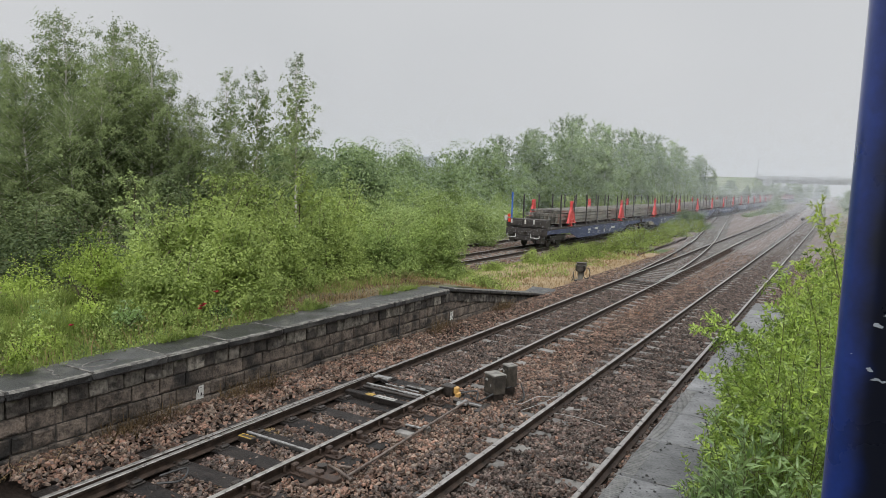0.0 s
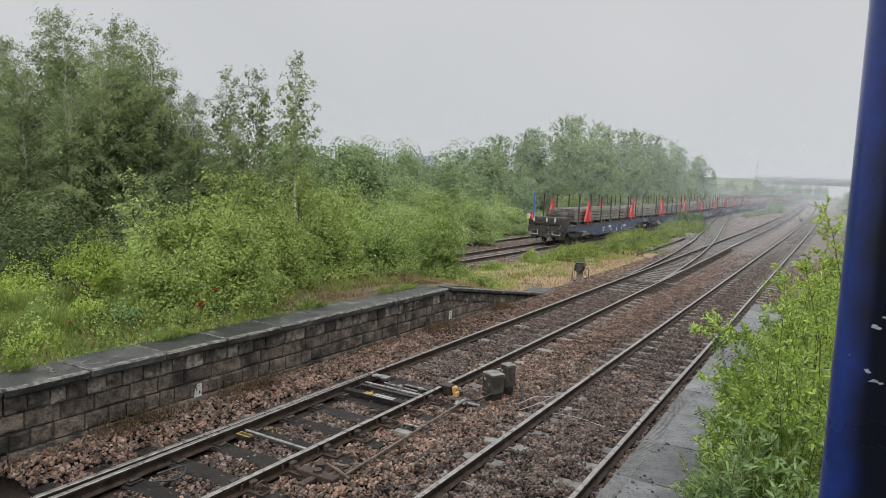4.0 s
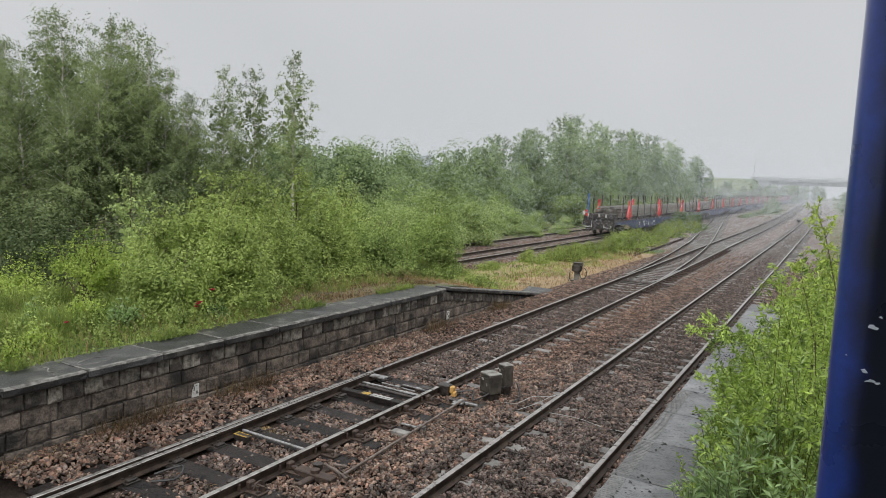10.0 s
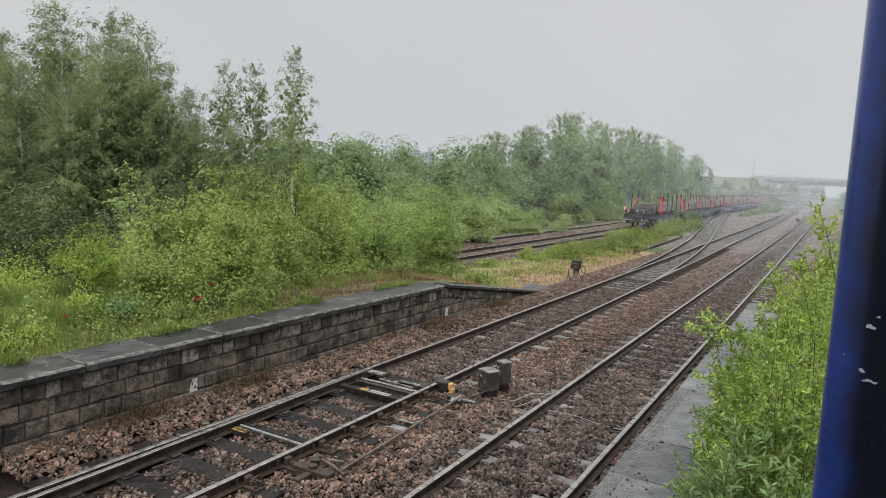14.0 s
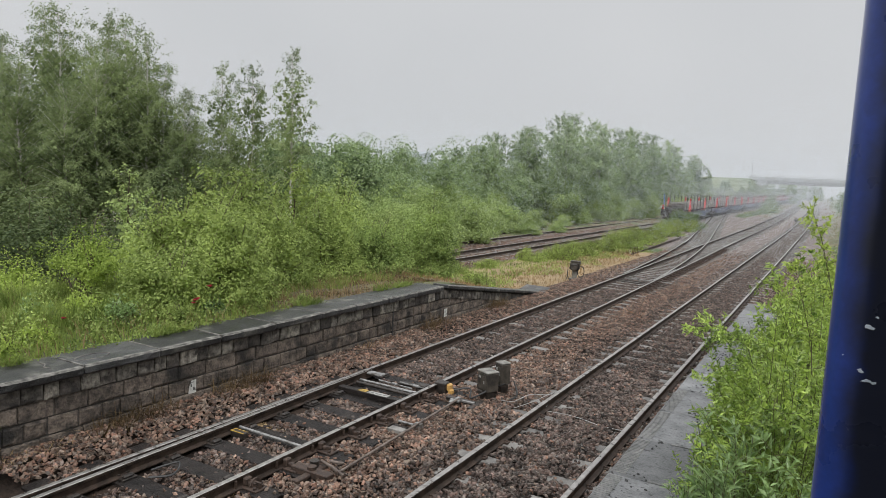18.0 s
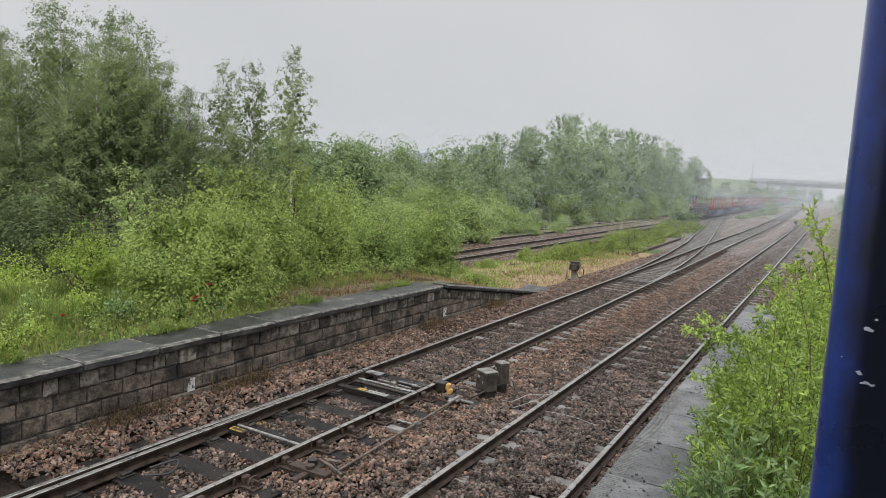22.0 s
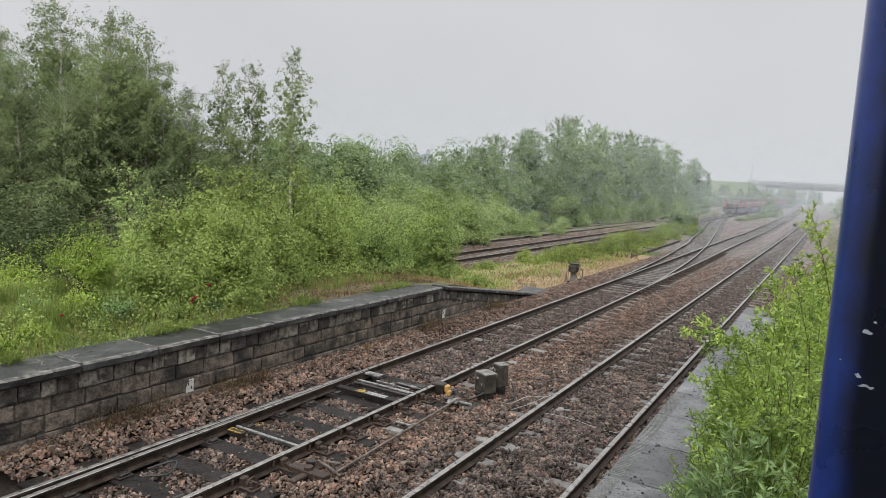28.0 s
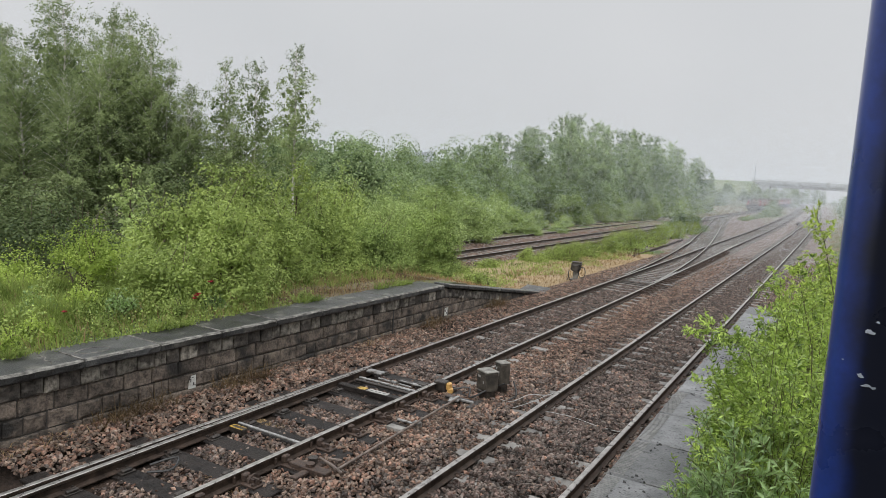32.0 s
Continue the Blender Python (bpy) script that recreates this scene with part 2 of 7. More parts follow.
M_ORANGE = mat("yellow_bracket_paint", (0.45, 0.25, 0.06), (0.62, 0.38, 0.14), 0.5, 14, 0.1, 60)
M_LID = mat("pale_grey_lid", (0.12, 0.115, 0.10), (0.25, 0.24, 0.215), 0.6, 9, 0.2, 60, stain=(0.05, 0.045, 0.04), stain_scale=6, stain_at=0.56)
M_BOX = mat("weathered_grey_box", (0.034, 0.028, 0.022), (0.088, 0.076, 0.061), 0.6, 9, 0.2, 60, stain=(0.025, 0.022, 0.019), stain_scale=5, stain_at=0.52)
M_BLACK = mat("black_rubber", (0.015, 0.015, 0.015), (0.035, 0.035, 0.035), 0.5, 12, 0.1, 60)
# bridge tones kept pale: part of the mist's haze is in the colour
M_CONC = mat("hazed_bridge_concrete", (0.36, 0.37, 0.38), (0.46, 0.47, 0.48), 0.8, 0.4, 0.1, 8)
M_CONC_D = mat("bridge_girder", (0.26, 0.27, 0.28), (0.34, 0.35, 0.36), 0.8, 0.4, 0.1, 8)
M_SHED = mat("grey_sheeting", (0.26, 0.29, 0.32), (0.34, 0.37, 0.40), 0.6, 0.2, 0.05, 4)
M_BIRCHBARK = mat("birch_bark", (0.42, 0.40, 0.36), (0.62, 0.60, 0.55), 0.7, 3, 0.3, 30, stain=(0.06, 0.05, 0.04), stain_scale=4, stain_at=0.58)
M_BARK = mat("brown_bark", (0.06, 0.045, 0.03), (0.13, 0.10, 0.07), 0.85, 8, 0.4, 50)
M_LBIRCH = leaf_mat("birch_leaves", (0.085, 0.122, 0.054), (0.37, 0.445, 0.205), 0.42, 0.6)
# dark scrub green with the birches' shade mixed into the colour
M_LSHADED = leaf_mat("shaded_scrub_leaves", (0.036, 0.059, 0.023), (0.205, 0.26, 0.108), 0.3, 0.5)
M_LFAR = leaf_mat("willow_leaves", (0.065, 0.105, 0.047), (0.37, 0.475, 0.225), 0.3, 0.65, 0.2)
# leaves of the far wood, with bluish haze mixed into their colour
M_LWOOD = leaf_mat("hazed_birch_leaves", (0.06, 0.097, 0.046), (0.45, 0.56, 0.29), 0.3, 0.65, 0.2)
# brighter copy of the scrub leaves; light on open bushes is painted in
M_LLIT = leaf_mat("lit_hazel_leaves", (0.085, 0.135, 0.034), (0.53, 0.65, 0.26), 0.33, 0.55, 0.3)
M_LBUSH = leaf_mat("bush_leaves", (0.066, 0.108, 0.023), (0.45, 0.555, 0.165), 0.3, 0.5)
M_LDARK = leaf_mat("dark_bush_leaves", (0.066, 0.11, 0.027), (0.45, 0.575, 0.18), 0.28, 0.5)
M_LLOW = leaf_mat("bramble_leaves", (0.085, 0.13, 0.028), (0.45, 0.55, 0.16), 0.35, 0.5, 0.6)
M_LYEL = leaf_mat("yellow_green_leaves", (0.125, 0.192, 0.032), (0.54, 0.67, 0.16), 0.42, 0.5)
M_LNEAR = leaf_mat("bright_shrub_leaves", (0.055, 0.118, 0.014), (0.52, 0.68, 0.145), 0.4, 0.30, 1.2)
M_LLANCE = leaf_mat("grey_green_lance_leaves", (0.065, 0.118, 0.032), (0.31, 0.45, 0.16), 0.38, 0.33, 2.0)
M_GRASS = leaf_mat("grass_blades", (0.08, 0.13, 0.026), (0.37, 0.45, 0.125), 0.5, 0.5, 0.9)
M_TWIG = mat("green_brown_twig", (0.05, 0.055, 0.02), (0.11, 0.10, 0.045), 0.8, 12, 0.2, 60)
M_STRAW = leaf_mat("dry_stalks", (0.17, 0.105, 0.05), (0.42, 0.31, 0.17), 0.2, 0.7, 1.0)
M_BROWNWEED = leaf_mat("brown_dead_weed", (0.045, 0.03, 0.016), (0.20, 0.14, 0.075), 0.15, 0.8, 1.5)
M_POPPY = leaf_mat("poppy_petals", (0.26, 0.02, 0.03), (0.48, 0.07, 0.08), 0.3, 0.5, 4)

# pale slivers added to imitate the haze of the distance
M_HAZE = leaf_mat("haze_slivers", (0.80, 0.85, 0.93), (0.86, 0.91, 0.98), 0.5, 0.4, 1.0)

# ---- mesh helpers ----
rng = np.random.default_rng(7)


def mesh_np(name, verts, faces):
    """A mesh from an array of points and one array of equal-sided faces."""
    verts, faces = np.asarray(verts, dtype=np.float32), np.asarray(faces, dtype=np.int32)
    me = bpy.data.meshes.new(name)
    k = faces.shape[1]
    me.vertices.add(len(verts))
    me.vertices.foreach_set("co", verts.ravel())
    me.loops.add(faces.size)
    me.loops.foreach_set("vertex_index", faces.ravel())
    me.polygons.add(len(faces))
    me.polygons.foreach_set("loop_start", np.arange(0, faces.size, k, dtype=np.int32))
    me.polygons.foreach_set("loop_total", np.full(len(faces), k, dtype=np.int32))
    me.update(calc_edges=True)
    me.shade_flat()
    return me


def part(name, data, material, parent, label="", at=None):
    """One mesh object under a thing or a part. data: a bmesh or a mesh."""
    if isinstance(data, bmesh.types.BMesh):
        me = bpy.data.meshes.new(name)
        data.to_mesh(me)
        data.free()
    else:
        me = data
    if material and not me.materials:
        me.materials.append(material)
    ob = new(name, me)
    ob.parent = parent
    if at is not None:
        ob.matrix_basis = at
    if label:
        tagged(ob, label)
    return ob


def thing(name, label, category, group="", kind="", at=None):
    ob = new(name)
    ob.empty_display_size = 0.2
    if at is not None:
        ob.matrix_basis = at
    return tagged(ob, label, category, group, kind)


def box(bm, x0, x1, y0, y1, z0, z1, bevel=0.0, turn=None):
    vs = [bm.verts.new((x, y, z)) for z in (z0, z1) for y in (y0, y1) for x in (x0, x1)]
    fs = [bm.faces.new([vs[i] for i in f]) for f in ((0, 2, 3, 1), (4, 5, 7, 6), (0, 1, 5, 4), (2, 6, 7, 3), (0, 4, 6, 2), (1, 3, 7, 5))]
    if bevel:
        es = list({e for f in fs for e in f.edges})
        r = bmesh.ops.bevel(bm, geom=es, offset=bevel, segments=1, affect="EDGES", profile=0.5)
        vs = list({v for f in r["faces"] for v in f.verts} | {v for v in vs if v.is_valid})
    if turn is not None:
        bmesh.ops.transform(bm, matrix=turn, verts=[v for v in vs if v.is_valid])
    return vs


def boxes(*specs, bevel=0.0):
    bm = bmesh.new()
    for s in specs:
        box(bm, *s, bevel=bevel)
    return bm


def tube(points, radii, sides=6):
    """Arrays of a tapered tube along points."""
    pts = np.asarray(points, float)
    n = len(pts)
    d = np.gradient(pts, axis=0)
    d /= np.linalg.norm(d, axis=1)[:, None] + 1e-9
    ref = np.where(np.abs(d[:, 2:3]) > 0.9, np.array([[1.0, 0, 0]]), np.array([[0, 0, 1.0]]))
    u = np.cross(d, ref)
    u /= np.linalg.norm(u, axis=1)[:, None] + 1e-9
    v = np.cross(d, u)
    a = np.linspace(0, 2 * np.pi, sides, endpoint=False)
    r = np.broadcast_to(np.asarray(radii, float), (n,))[:, None, None]
    ring = pts[:, None, :] + r * (np.cos(a)[None, :, None] * u[:, None, :] + np.sin(a)[None, :, None] * v[:, None, :])
    i = np.arange(n - 1)[:, None] * sides
    j = np.arange(sides)[None, :]
    k = (j + 1) % sides
    f = np.stack([i + j, i + k, i + sides + k, i + sides + j], -1).reshape(-1, 4)
    return ring.reshape(-1, 3), f


def joined(pieces):
    vs, fs, o = [], [], 0
    for v, f in pieces:
        vs.append(v)
        fs.append(f + o)
        o += len(v)
    return np.concatenate(vs), np.concatenate(fs)


def tube_mesh(name, points, radii, sides=6):
    return mesh_np(name, *tube(points, radii, sides))


def cylinder(bm, a, b, r, sides=12, r2=None):
    a, b = Vector(a), Vector(b)
    res = bmesh.ops.create_cone(bm, cap_ends=True, segments=sides, radius1=r, radius2=r if r2 is None else r2, depth=(b - a).length)
    bmesh.ops.transform(bm, matrix=Matrix.Translation((a + b) / 2) @ (b - a).to_track_quat("Z", "Y").to_matrix().to_4x4(), verts=res["verts"])


def lane(ys, xs):
    """A smooth line across the plan: x for each y."""
    ys, xs = np.array(ys, float), np.array(xs, float)
    g = np.gradient(xs, ys)

    def at(y):
        y = np.asarray(y, float)
        i = np.clip(np.searchsorted(ys, y) - 1, 0, len(ys) - 2)
        h = ys[i + 1] - ys[i]
        t = (y - ys[i]) / h
        r = (2 * t**3 - 3 * t**2 + 1) * xs[i] + (t**3 - 2 * t**2 + t) * h * g[i] + (-2 * t**3 + 3 * t**2) * xs[i + 1] + (t**3 - t**2) * h * g[i + 1]
        r = np.where(t < 0, xs[0] + (y - ys[0]) * g[0], r)
        return np.where(t > 1, xs[-1] + (y - ys[-1]) * g[-1], r)
    return at


def rise(y):
    """The line climbs gently beyond 80 m."""
    y = np.asarray(y, float)
    return 0.0055 * np.clip(y - 80, 0, 560)


LINE_B = lane([-10, 30, 60, 90, 115, 163, 219, 260, 340, 480], [-3.22, -3.22, -3.25, -3.32, -3.44, -3.98, -4.95, -6.0, -8.6, -15])
LINE_A = lane([-10, 12, 20, 41, 53, 69, 99, 130, 161, 230, 257, 340, 480], [-6.71, -6.71, -6.77, -6.97, -7.12, -7.24, -7.40, -7.72, -8.2, -9.8, -10.6, -13.4, -20])
LINE_S = lane([-10, 20, 43, 65, 100, 130, 155, 200, 260, 340, 480], [-15.9, -15.92, -15.98, -16.3, -16.75, -17.15, -17.35, -17.35, -17.2, -18.4, -24])
LINE_D = lane([25, 30, 36, 41.6, 50.7, 55, 63, 66, 83, 86, 97.5, 112, 126, 140], [-6.83, -6.98, -7.28, -7.66, -8.45, -8.88, -9.78, -10.12, -12.12, -12.45, -13.8, -15.4, -16.8, -17.4])
LINE_Q = lane([-10, 40, 66, 90, 120], [-19.7, -19.9, -20.3, -20.7, -21.2])


def along(line, y, off=0.0, z=0.0):
    """The pose on a line at y, looking along it."""
    d = (float(line(y + 0.5)) - float(line(y - 0.5)))
    yaw = -math.atan(d)
    n = Vector((math.cos(yaw), math.sin(yaw), 0))
    p = Vector((float(line(y)), y, float(rise(y)) + z)) + n * off
    slope = math.atan(float(rise(y + 0.5) - rise(y - 0.5)))
    return Matrix.Translation(p) @ Euler((slope, 0, yaw)).to_matrix().to_4x4()

# ---- the ground ----


def step(a, b, v):
    t = np.clip((np.asarray(v, float) - a) / (b - a), 0, 1)
    return t * t * (3 - 2 * t)


def ground_z(x, y):
    x, y = np.asarray(x, float), np.asarray(y, float)
    z = -0.32 + rise(y) + 0 * x
    left = step(-8.99, -9.03, x) * (1 - step(-13.5, -15.0, x)) * (1 - step(15.6, 22.5, y))
    z = z + left * 1.17
    field = step(-9.0, -9.6, x) * (1 - step(-13.2, -14.6, x)) * step(16, 22, y) * (1 - 0.9 * step(40, 54, y))
    z = z + field * 0.17
    z = z + step(-18.2, -20, x) * 0.25
    right = step(-1.52, -1.48, x) * (1 - step(19, 23, y))
    z = z + right * 1.14
    z = z + step(-0.6, 1.2, x) * step(19, 23, y) * 0.3
    return z


gx = np.concatenate([[-2500, -1200, -600, -300, -180, -120, -90, -70, -55, -45, -38, -33], np.arange(-30, -9.4, 0.6), [-9.25, -9.03, -8.99, -8.5, -7, -5, -3, -2, -1.52, -1.48, -1.2, -0.6, 0, 0.6, 1.2, 2, 3.5, 6, 10, 18, 30, 60, 120, 300, 800, 2500]])
gy = np.concatenate([[-600, -150, -40, -12], np.arange(-6, 36, 0.8), np.arange(36, 90, 3.0), np.arange(90, 300, 15.0), [330, 400, 500, 800, 1500, 4000]])
GX, GY = np.meshgrid(gx, gy)
GZ = ground_z(GX, GY)
rough_zone = ((GX < -9.3) & (GX > -60)) | (GX > 0.3) & (GX < 40)
GZ = GZ + np.where(rough_zone, 0.05 * (rng.random(GX.shape) - 0.5), 0)
ni, nj = GX.shape
ii, jj = np.meshgrid(np.arange(ni - 1), np.arange(nj - 1), indexing="ij")
gf = np.stack([ii * nj + jj, ii * nj + jj + 1, (ii + 1) * nj + jj + 1, (ii + 1) * nj + jj], -1).reshape(-1, 4)
ground_me = mesh_np("ground", np.stack([GX, GY, GZ], -1).reshape(-1, 3), gf)
ground_me.materials.append(M_EARTH)
ground_me.materials.append(M_DRY)
fc = np.stack([(GX[:-1, :-1] + GX[1:, 1:]) / 2, (GY[:-1, :-1] + GY[1:, 1:]) / 2], -1).reshape(-1, 2)
dry = (fc[:, 0] > -13.5) & (fc[:, 0] < -8.8) & (fc[:, 1] > 17) & (fc[:, 1] < 42)
ground_me.polygons.foreach_set("material_index", dry.astype(np.int32))
ground = new("ground", ground_me)
tagged(ground, "rough brown earth with patches of grass beside the tracks", "ground", kind="structure")


def strip(name, left, right, y0, y1, z, material, label, wave=0.12, stepy=1.0):
    ys = np.arange(y0, y1 + 0.01, stepy)
    n = 9
    L, R = left(ys), right(ys)
    t = np.linspace(0, 1, n)
    X = L[:, None] * (1 - t) + R[:, None] * t
    X[:, 0] += wave * (rng.random(len(ys)) - 0.5)
    X[:, -1] += wave * (rng.random(len(ys)) - 0.5)
    Z = z + rise(ys)[:, None] + 0.02 * (rng.random(X.shape) - 0.5)
    Z[:, 0] -= 0.1
    Z[:, -1] -= 0.1
    V = np.stack([X, np.broadcast_to(ys[:, None], X.shape), Z], -1).reshape(-1, 3)
    a, b = np.meshgrid(np.arange(len(ys) - 1), np.arange(n - 1), indexing="ij")
    F = np.stack([a * n + b, a * n + b + 1, (a + 1) * n + b + 1, (a + 1) * n + b], -1).reshape(-1, 4)
    me = mesh_np(name, V, F)
    me.materials.append(material)
    ob = new(name, me)
    return tagged(ob, label, "ballast", kind="structure")


strip("ballast_bed", lambda y: np.where(y < 22, -8.95, LINE_A(y) - 2.2), lambda y: np.where(y < 21, -1.45, LINE_B(y) + 2.7 + 0.006 * y), -8, 29, -0.205, M_BED_N, "wet brown and grey stone ballast under two running lines, gap shade painted in")
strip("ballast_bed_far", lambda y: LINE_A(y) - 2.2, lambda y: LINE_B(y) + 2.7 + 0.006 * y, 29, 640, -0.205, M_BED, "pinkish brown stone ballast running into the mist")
strip("ballast_siding", lambda y: LINE_S(y) - 2.3, lambda y: LINE_S(y) + 1.7, 18, 640, -0.215, M_BED, "brown stone ballast under a siding", 0.5)
strip("ballast_branch", lambda y: LINE_D(y) - 1.7, lambda y: LINE_D(y) + 1.6, 34, 128, -0.225, M_BED, "brown stone ballast under a connecting track", 0.5)
strip("ballast_far_siding", lambda y: LINE_Q(y) - 1.7, lambda y: LINE_Q(y) + 2.0, 30, 115, -0.205, M_BED, "weedy ballast under a disused siding", 0.6)

strip("ballast_cess", lambda y: LINE_D(y) - 2.6, lambda y: LINE_A(y) - 1.9, 38, 128, -0.235, M_BED, "trodden brown ballast between the diverging tracks", 0.6)
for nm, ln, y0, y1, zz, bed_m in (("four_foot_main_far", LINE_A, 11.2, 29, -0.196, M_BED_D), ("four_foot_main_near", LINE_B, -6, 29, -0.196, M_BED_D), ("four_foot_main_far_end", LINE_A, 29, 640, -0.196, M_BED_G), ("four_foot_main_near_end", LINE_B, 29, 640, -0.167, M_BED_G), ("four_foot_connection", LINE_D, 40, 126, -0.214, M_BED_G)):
    strip(nm, lambda y, ln=ln: ln(y) - 0.95, lambda y, ln=ln: ln(y) + 0.95, y0, y1, zz, bed_m, "ballast between the rails, dark and oily near, greyer far off", 0.25)

# ---- the tracks ----
PROFILE = [(-0.036, -0.006), (-0.029, 0.0), (0.029, 0.0), (0.036, -0.006), (0.036, -0.034), (0.0095, -0.052), (0.0095, -0.118), (0.07, -0.138), (0.07, -0.152), (-0.07, -0.152), (-0.07, -0.138), (-0.0095, -0.118), (-0.0095, -0.052), (-0.036, -0.034)]


def rail(name, line, off, y0, y1, parent, taper=None):
    """One rail swept along a line. taper: the end y where the head thins to a blade's tip."""
    ys = np.concatenate([np.arange(y0, min(y1, 60), 1.0), np.arange(max(y0, 60), y1, 4.0), [y1]])
    k = len(PROFILE)
    d = (line(ys + 0.5) - line(ys - 0.5))
    nx, ny = 1 / np.sqrt(1 + d * d), -d / np.sqrt(1 + d * d)
    o = off(ys) if callable(off) else np.full(len(ys), off)
    w = np.ones(len(ys)) if taper is None else np.clip((taper - ys) / 3.5, 0.12, 1)
    px = np.array([p[0] for p in PROFILE])[None, :] * w[:, None] + o[:, None]
    pz = np.array([p[1] for p in PROFILE])
    X = line(ys)[:, None] + px * nx[:, None]
    Y = ys[:, None] + px * ny[:, None]
    Z = np.broadcast_to(pz[None, :], X.shape) + rise(ys)[:, None]
    V = np.stack([X, Y, Z], -1).reshape(-1, 3)
    a, b = np.meshgrid(np.arange(len(ys) - 1), np.arange(k), indexing="ij")
    c = (b + 1) % k
    F = np.stack([a * k + b, a * k + c, (a + 1) * k + c, (a + 1) * k + b], -1).reshape(-1, 4)
    me = mesh_np(name, V, F[:, ::-1])
    me.materials.append(M_RAIL)
    me.materials.append(M_RAILTOP)
    me.polygons.foreach_set("material_index", (b.ravel() < 3).astype(np.int32))
    return part(name, me, None, parent)


def sleeper_mesh(length=2.5, timber=False):
    bm = bmesh.new()
    if timber:
        box(bm, -length / 2, length / 2, -0.15, 0.15, -0.30, -0.158, 0.012)
    else:
        n = 7
        xs = [-length / 2, -0.95, -0.55, 0, 0.55, 0.95, length / 2]
        top = [-0.168, -0.155, -0.160, -0.178, -0.160, -0.155, -0.168]
        rows = [[bm.verts.new((x, s * w, z)) for s, w, z in ((-1, 0.145, -0.33), (-1, 0.11, t), (1, 0.11, t), (1, 0.145, -0.33))] for x, t in zip(xs, top)]
        for a, b in zip(rows, rows[1:]):
            for i in range(3):
                bm.faces.new((a[i], a[i + 1], b[i + 1], b[i]))
        bm.faces.new(rows[0])
        bm.faces.new(rows[-1][::-1])
        bmesh.ops.recalc_face_normals(bm, faces=bm.faces)
    me = bpy.data.meshes.new("sleeper")
    bm.to_mesh(me)
    bm.free()
    me.materials.append(M_TIMBER if timber else M_SLEEPER)
    return me


def clip_mesh():
    """Spring clips and insulator at one rail seat."""
    bm = boxes((-0.115, -0.06, -0.05, 0.05, -0.158, -0.128), (0.06, 0.115, -0.05, 0.05, -0.158, -0.128), (-0.10, -0.045, -0.012, 0.016, -0.135, -0.108), (0.045, 0.10, -0.016, 0.012, -0.135, -0.108), bevel=0.006)
    me = bpy.data.meshes.new("rail_clip")
    bm.to_mesh(me)
    bm.free()
    me.materials.append(M_RUST)
    return me


SLEEPER, TIMBER, CLIP = sleeper_mesh(), sleeper_mesh(2.6, True), clip_mesh()


def lay(track, line, y0, y1, pitch, near, mesh, clips=True):
    """Sleepers one by one up to y = near, the rest joined."""
    y = y0
    far = []
    while y < y1:
        m = along(line, y) @ pose(random.uniform(-0.02, 0.02), 0, random.uniform(-0.006, 0.004), 0, 0, random.uniform(-0.5, 0.5))
        if y < near:
            s = part("sleeper", mesh, None, track, at=m)
            if clips and y < 34:
                for o in (-0.7525, 0.7525):
                    part("rail_clip", CLIP, None, s, at=pose(o, 0, 0))
        else:
            far.append(m)
        y += pitch
    if far:
        base = np.array([(sx * 1.25, sy * 0.12, z) for z in (-0.3, -0.16) for sy in (-1, 1) for sx in (-1, 1)])
        quad = np.array([(4, 5, 7, 6), (0, 1, 5, 4), (2, 6, 7, 3), (0, 4, 6, 2), (1, 3, 7, 5)])
        pcs = []
        for m in far:
            a = np.array(m)
            pcs.append((base @ a[:3, :3].T + a[:3, 3], quad))
        ob = part("far_sleepers", mesh_np("far_sleepers", *joined(pcs)), M_FARSLEEPER, track)
        tagged(ob, kind="stuff")


track_a = thing("track_main_far", "rusty-sided railway track with wet worn rails and turnouts", "railway track", kind="structure")
for o in (-0.7525, 0.7525):
    rail("rail", LINE_A, o, -6, 640, track_a)
track_b = thing("track_main_near", "straight railway track on half-buried concrete sleepers", "railway track", kind="structure")
for o in (-0.7525, 0.7525):
    rail("rail", LINE_B, o, -6, 640, track_b)
track_s = thing("track_siding", "rusty siding track on which the wagons run", "railway track", kind="structure")
for o in (-0.7525, 0.7525):
    rail("rail", LINE_S, o, 18, 640, track_s)
track_d = thing("track_connection", "curved connecting track from the main line to the siding", "railway track", kind="structure")
for o in (-0.7525, 0.7525):
    rail("rail", LINE_D, o, 29.5, 128, track_d)
track_q = thing("track_disused", "overgrown disused siding among bushes", "railway track", kind="structure")
for o in (-0.7525, 0.7525):
    rail("rail", LINE_Q, o, 30, 115, track_q)

lay(track_b, LINE_B, 1.13, 640, 0.71, 76, SLEEPER)
lay(track_a, LINE_A, -0.48, 11.0, 0.69, 76, TIMBER, clips=False)
lay(track_a, LINE_A, 11.25, 25.0, 0.70, 76, SLEEPER)
lay(track_s, LINE_S, 18.4, 640, 0.75, 76, SLEEPER, clips=False)
lay(track_d, LINE_D, 57.5, 122, 0.72, 90, SLEEPER, clips=False)
lay(track_a, LINE_A, 57.2, 640, 0.72, 78, SLEEPER, clips=False)
lay(track_q, LINE_Q, 31, 114, 0.75, 70, SLEEPER, clips=False)

# bearers of the far turnout grow longer towards the crossing
y = 25.6
while y < 57:
    spread = float(LINE_A(y) - LINE_D(y)) if y > 30 else 0.0
    me = sleeper_mesh(2.6 + spread)
    me.name = "bearer"
    part("bearer", me, None, track_a, at=along(LINE_A, y, -spread / 2))
    y += 0.68

# point blades of the turnout in front
tip_y = 10.35
rail("switch_blade", LINE_A, lambda y: -0.7525 + 0.075 + 0.0022 * (tip_y - y) ** 2, -6, tip_y, track_a, taper=tip_y + 0.4)
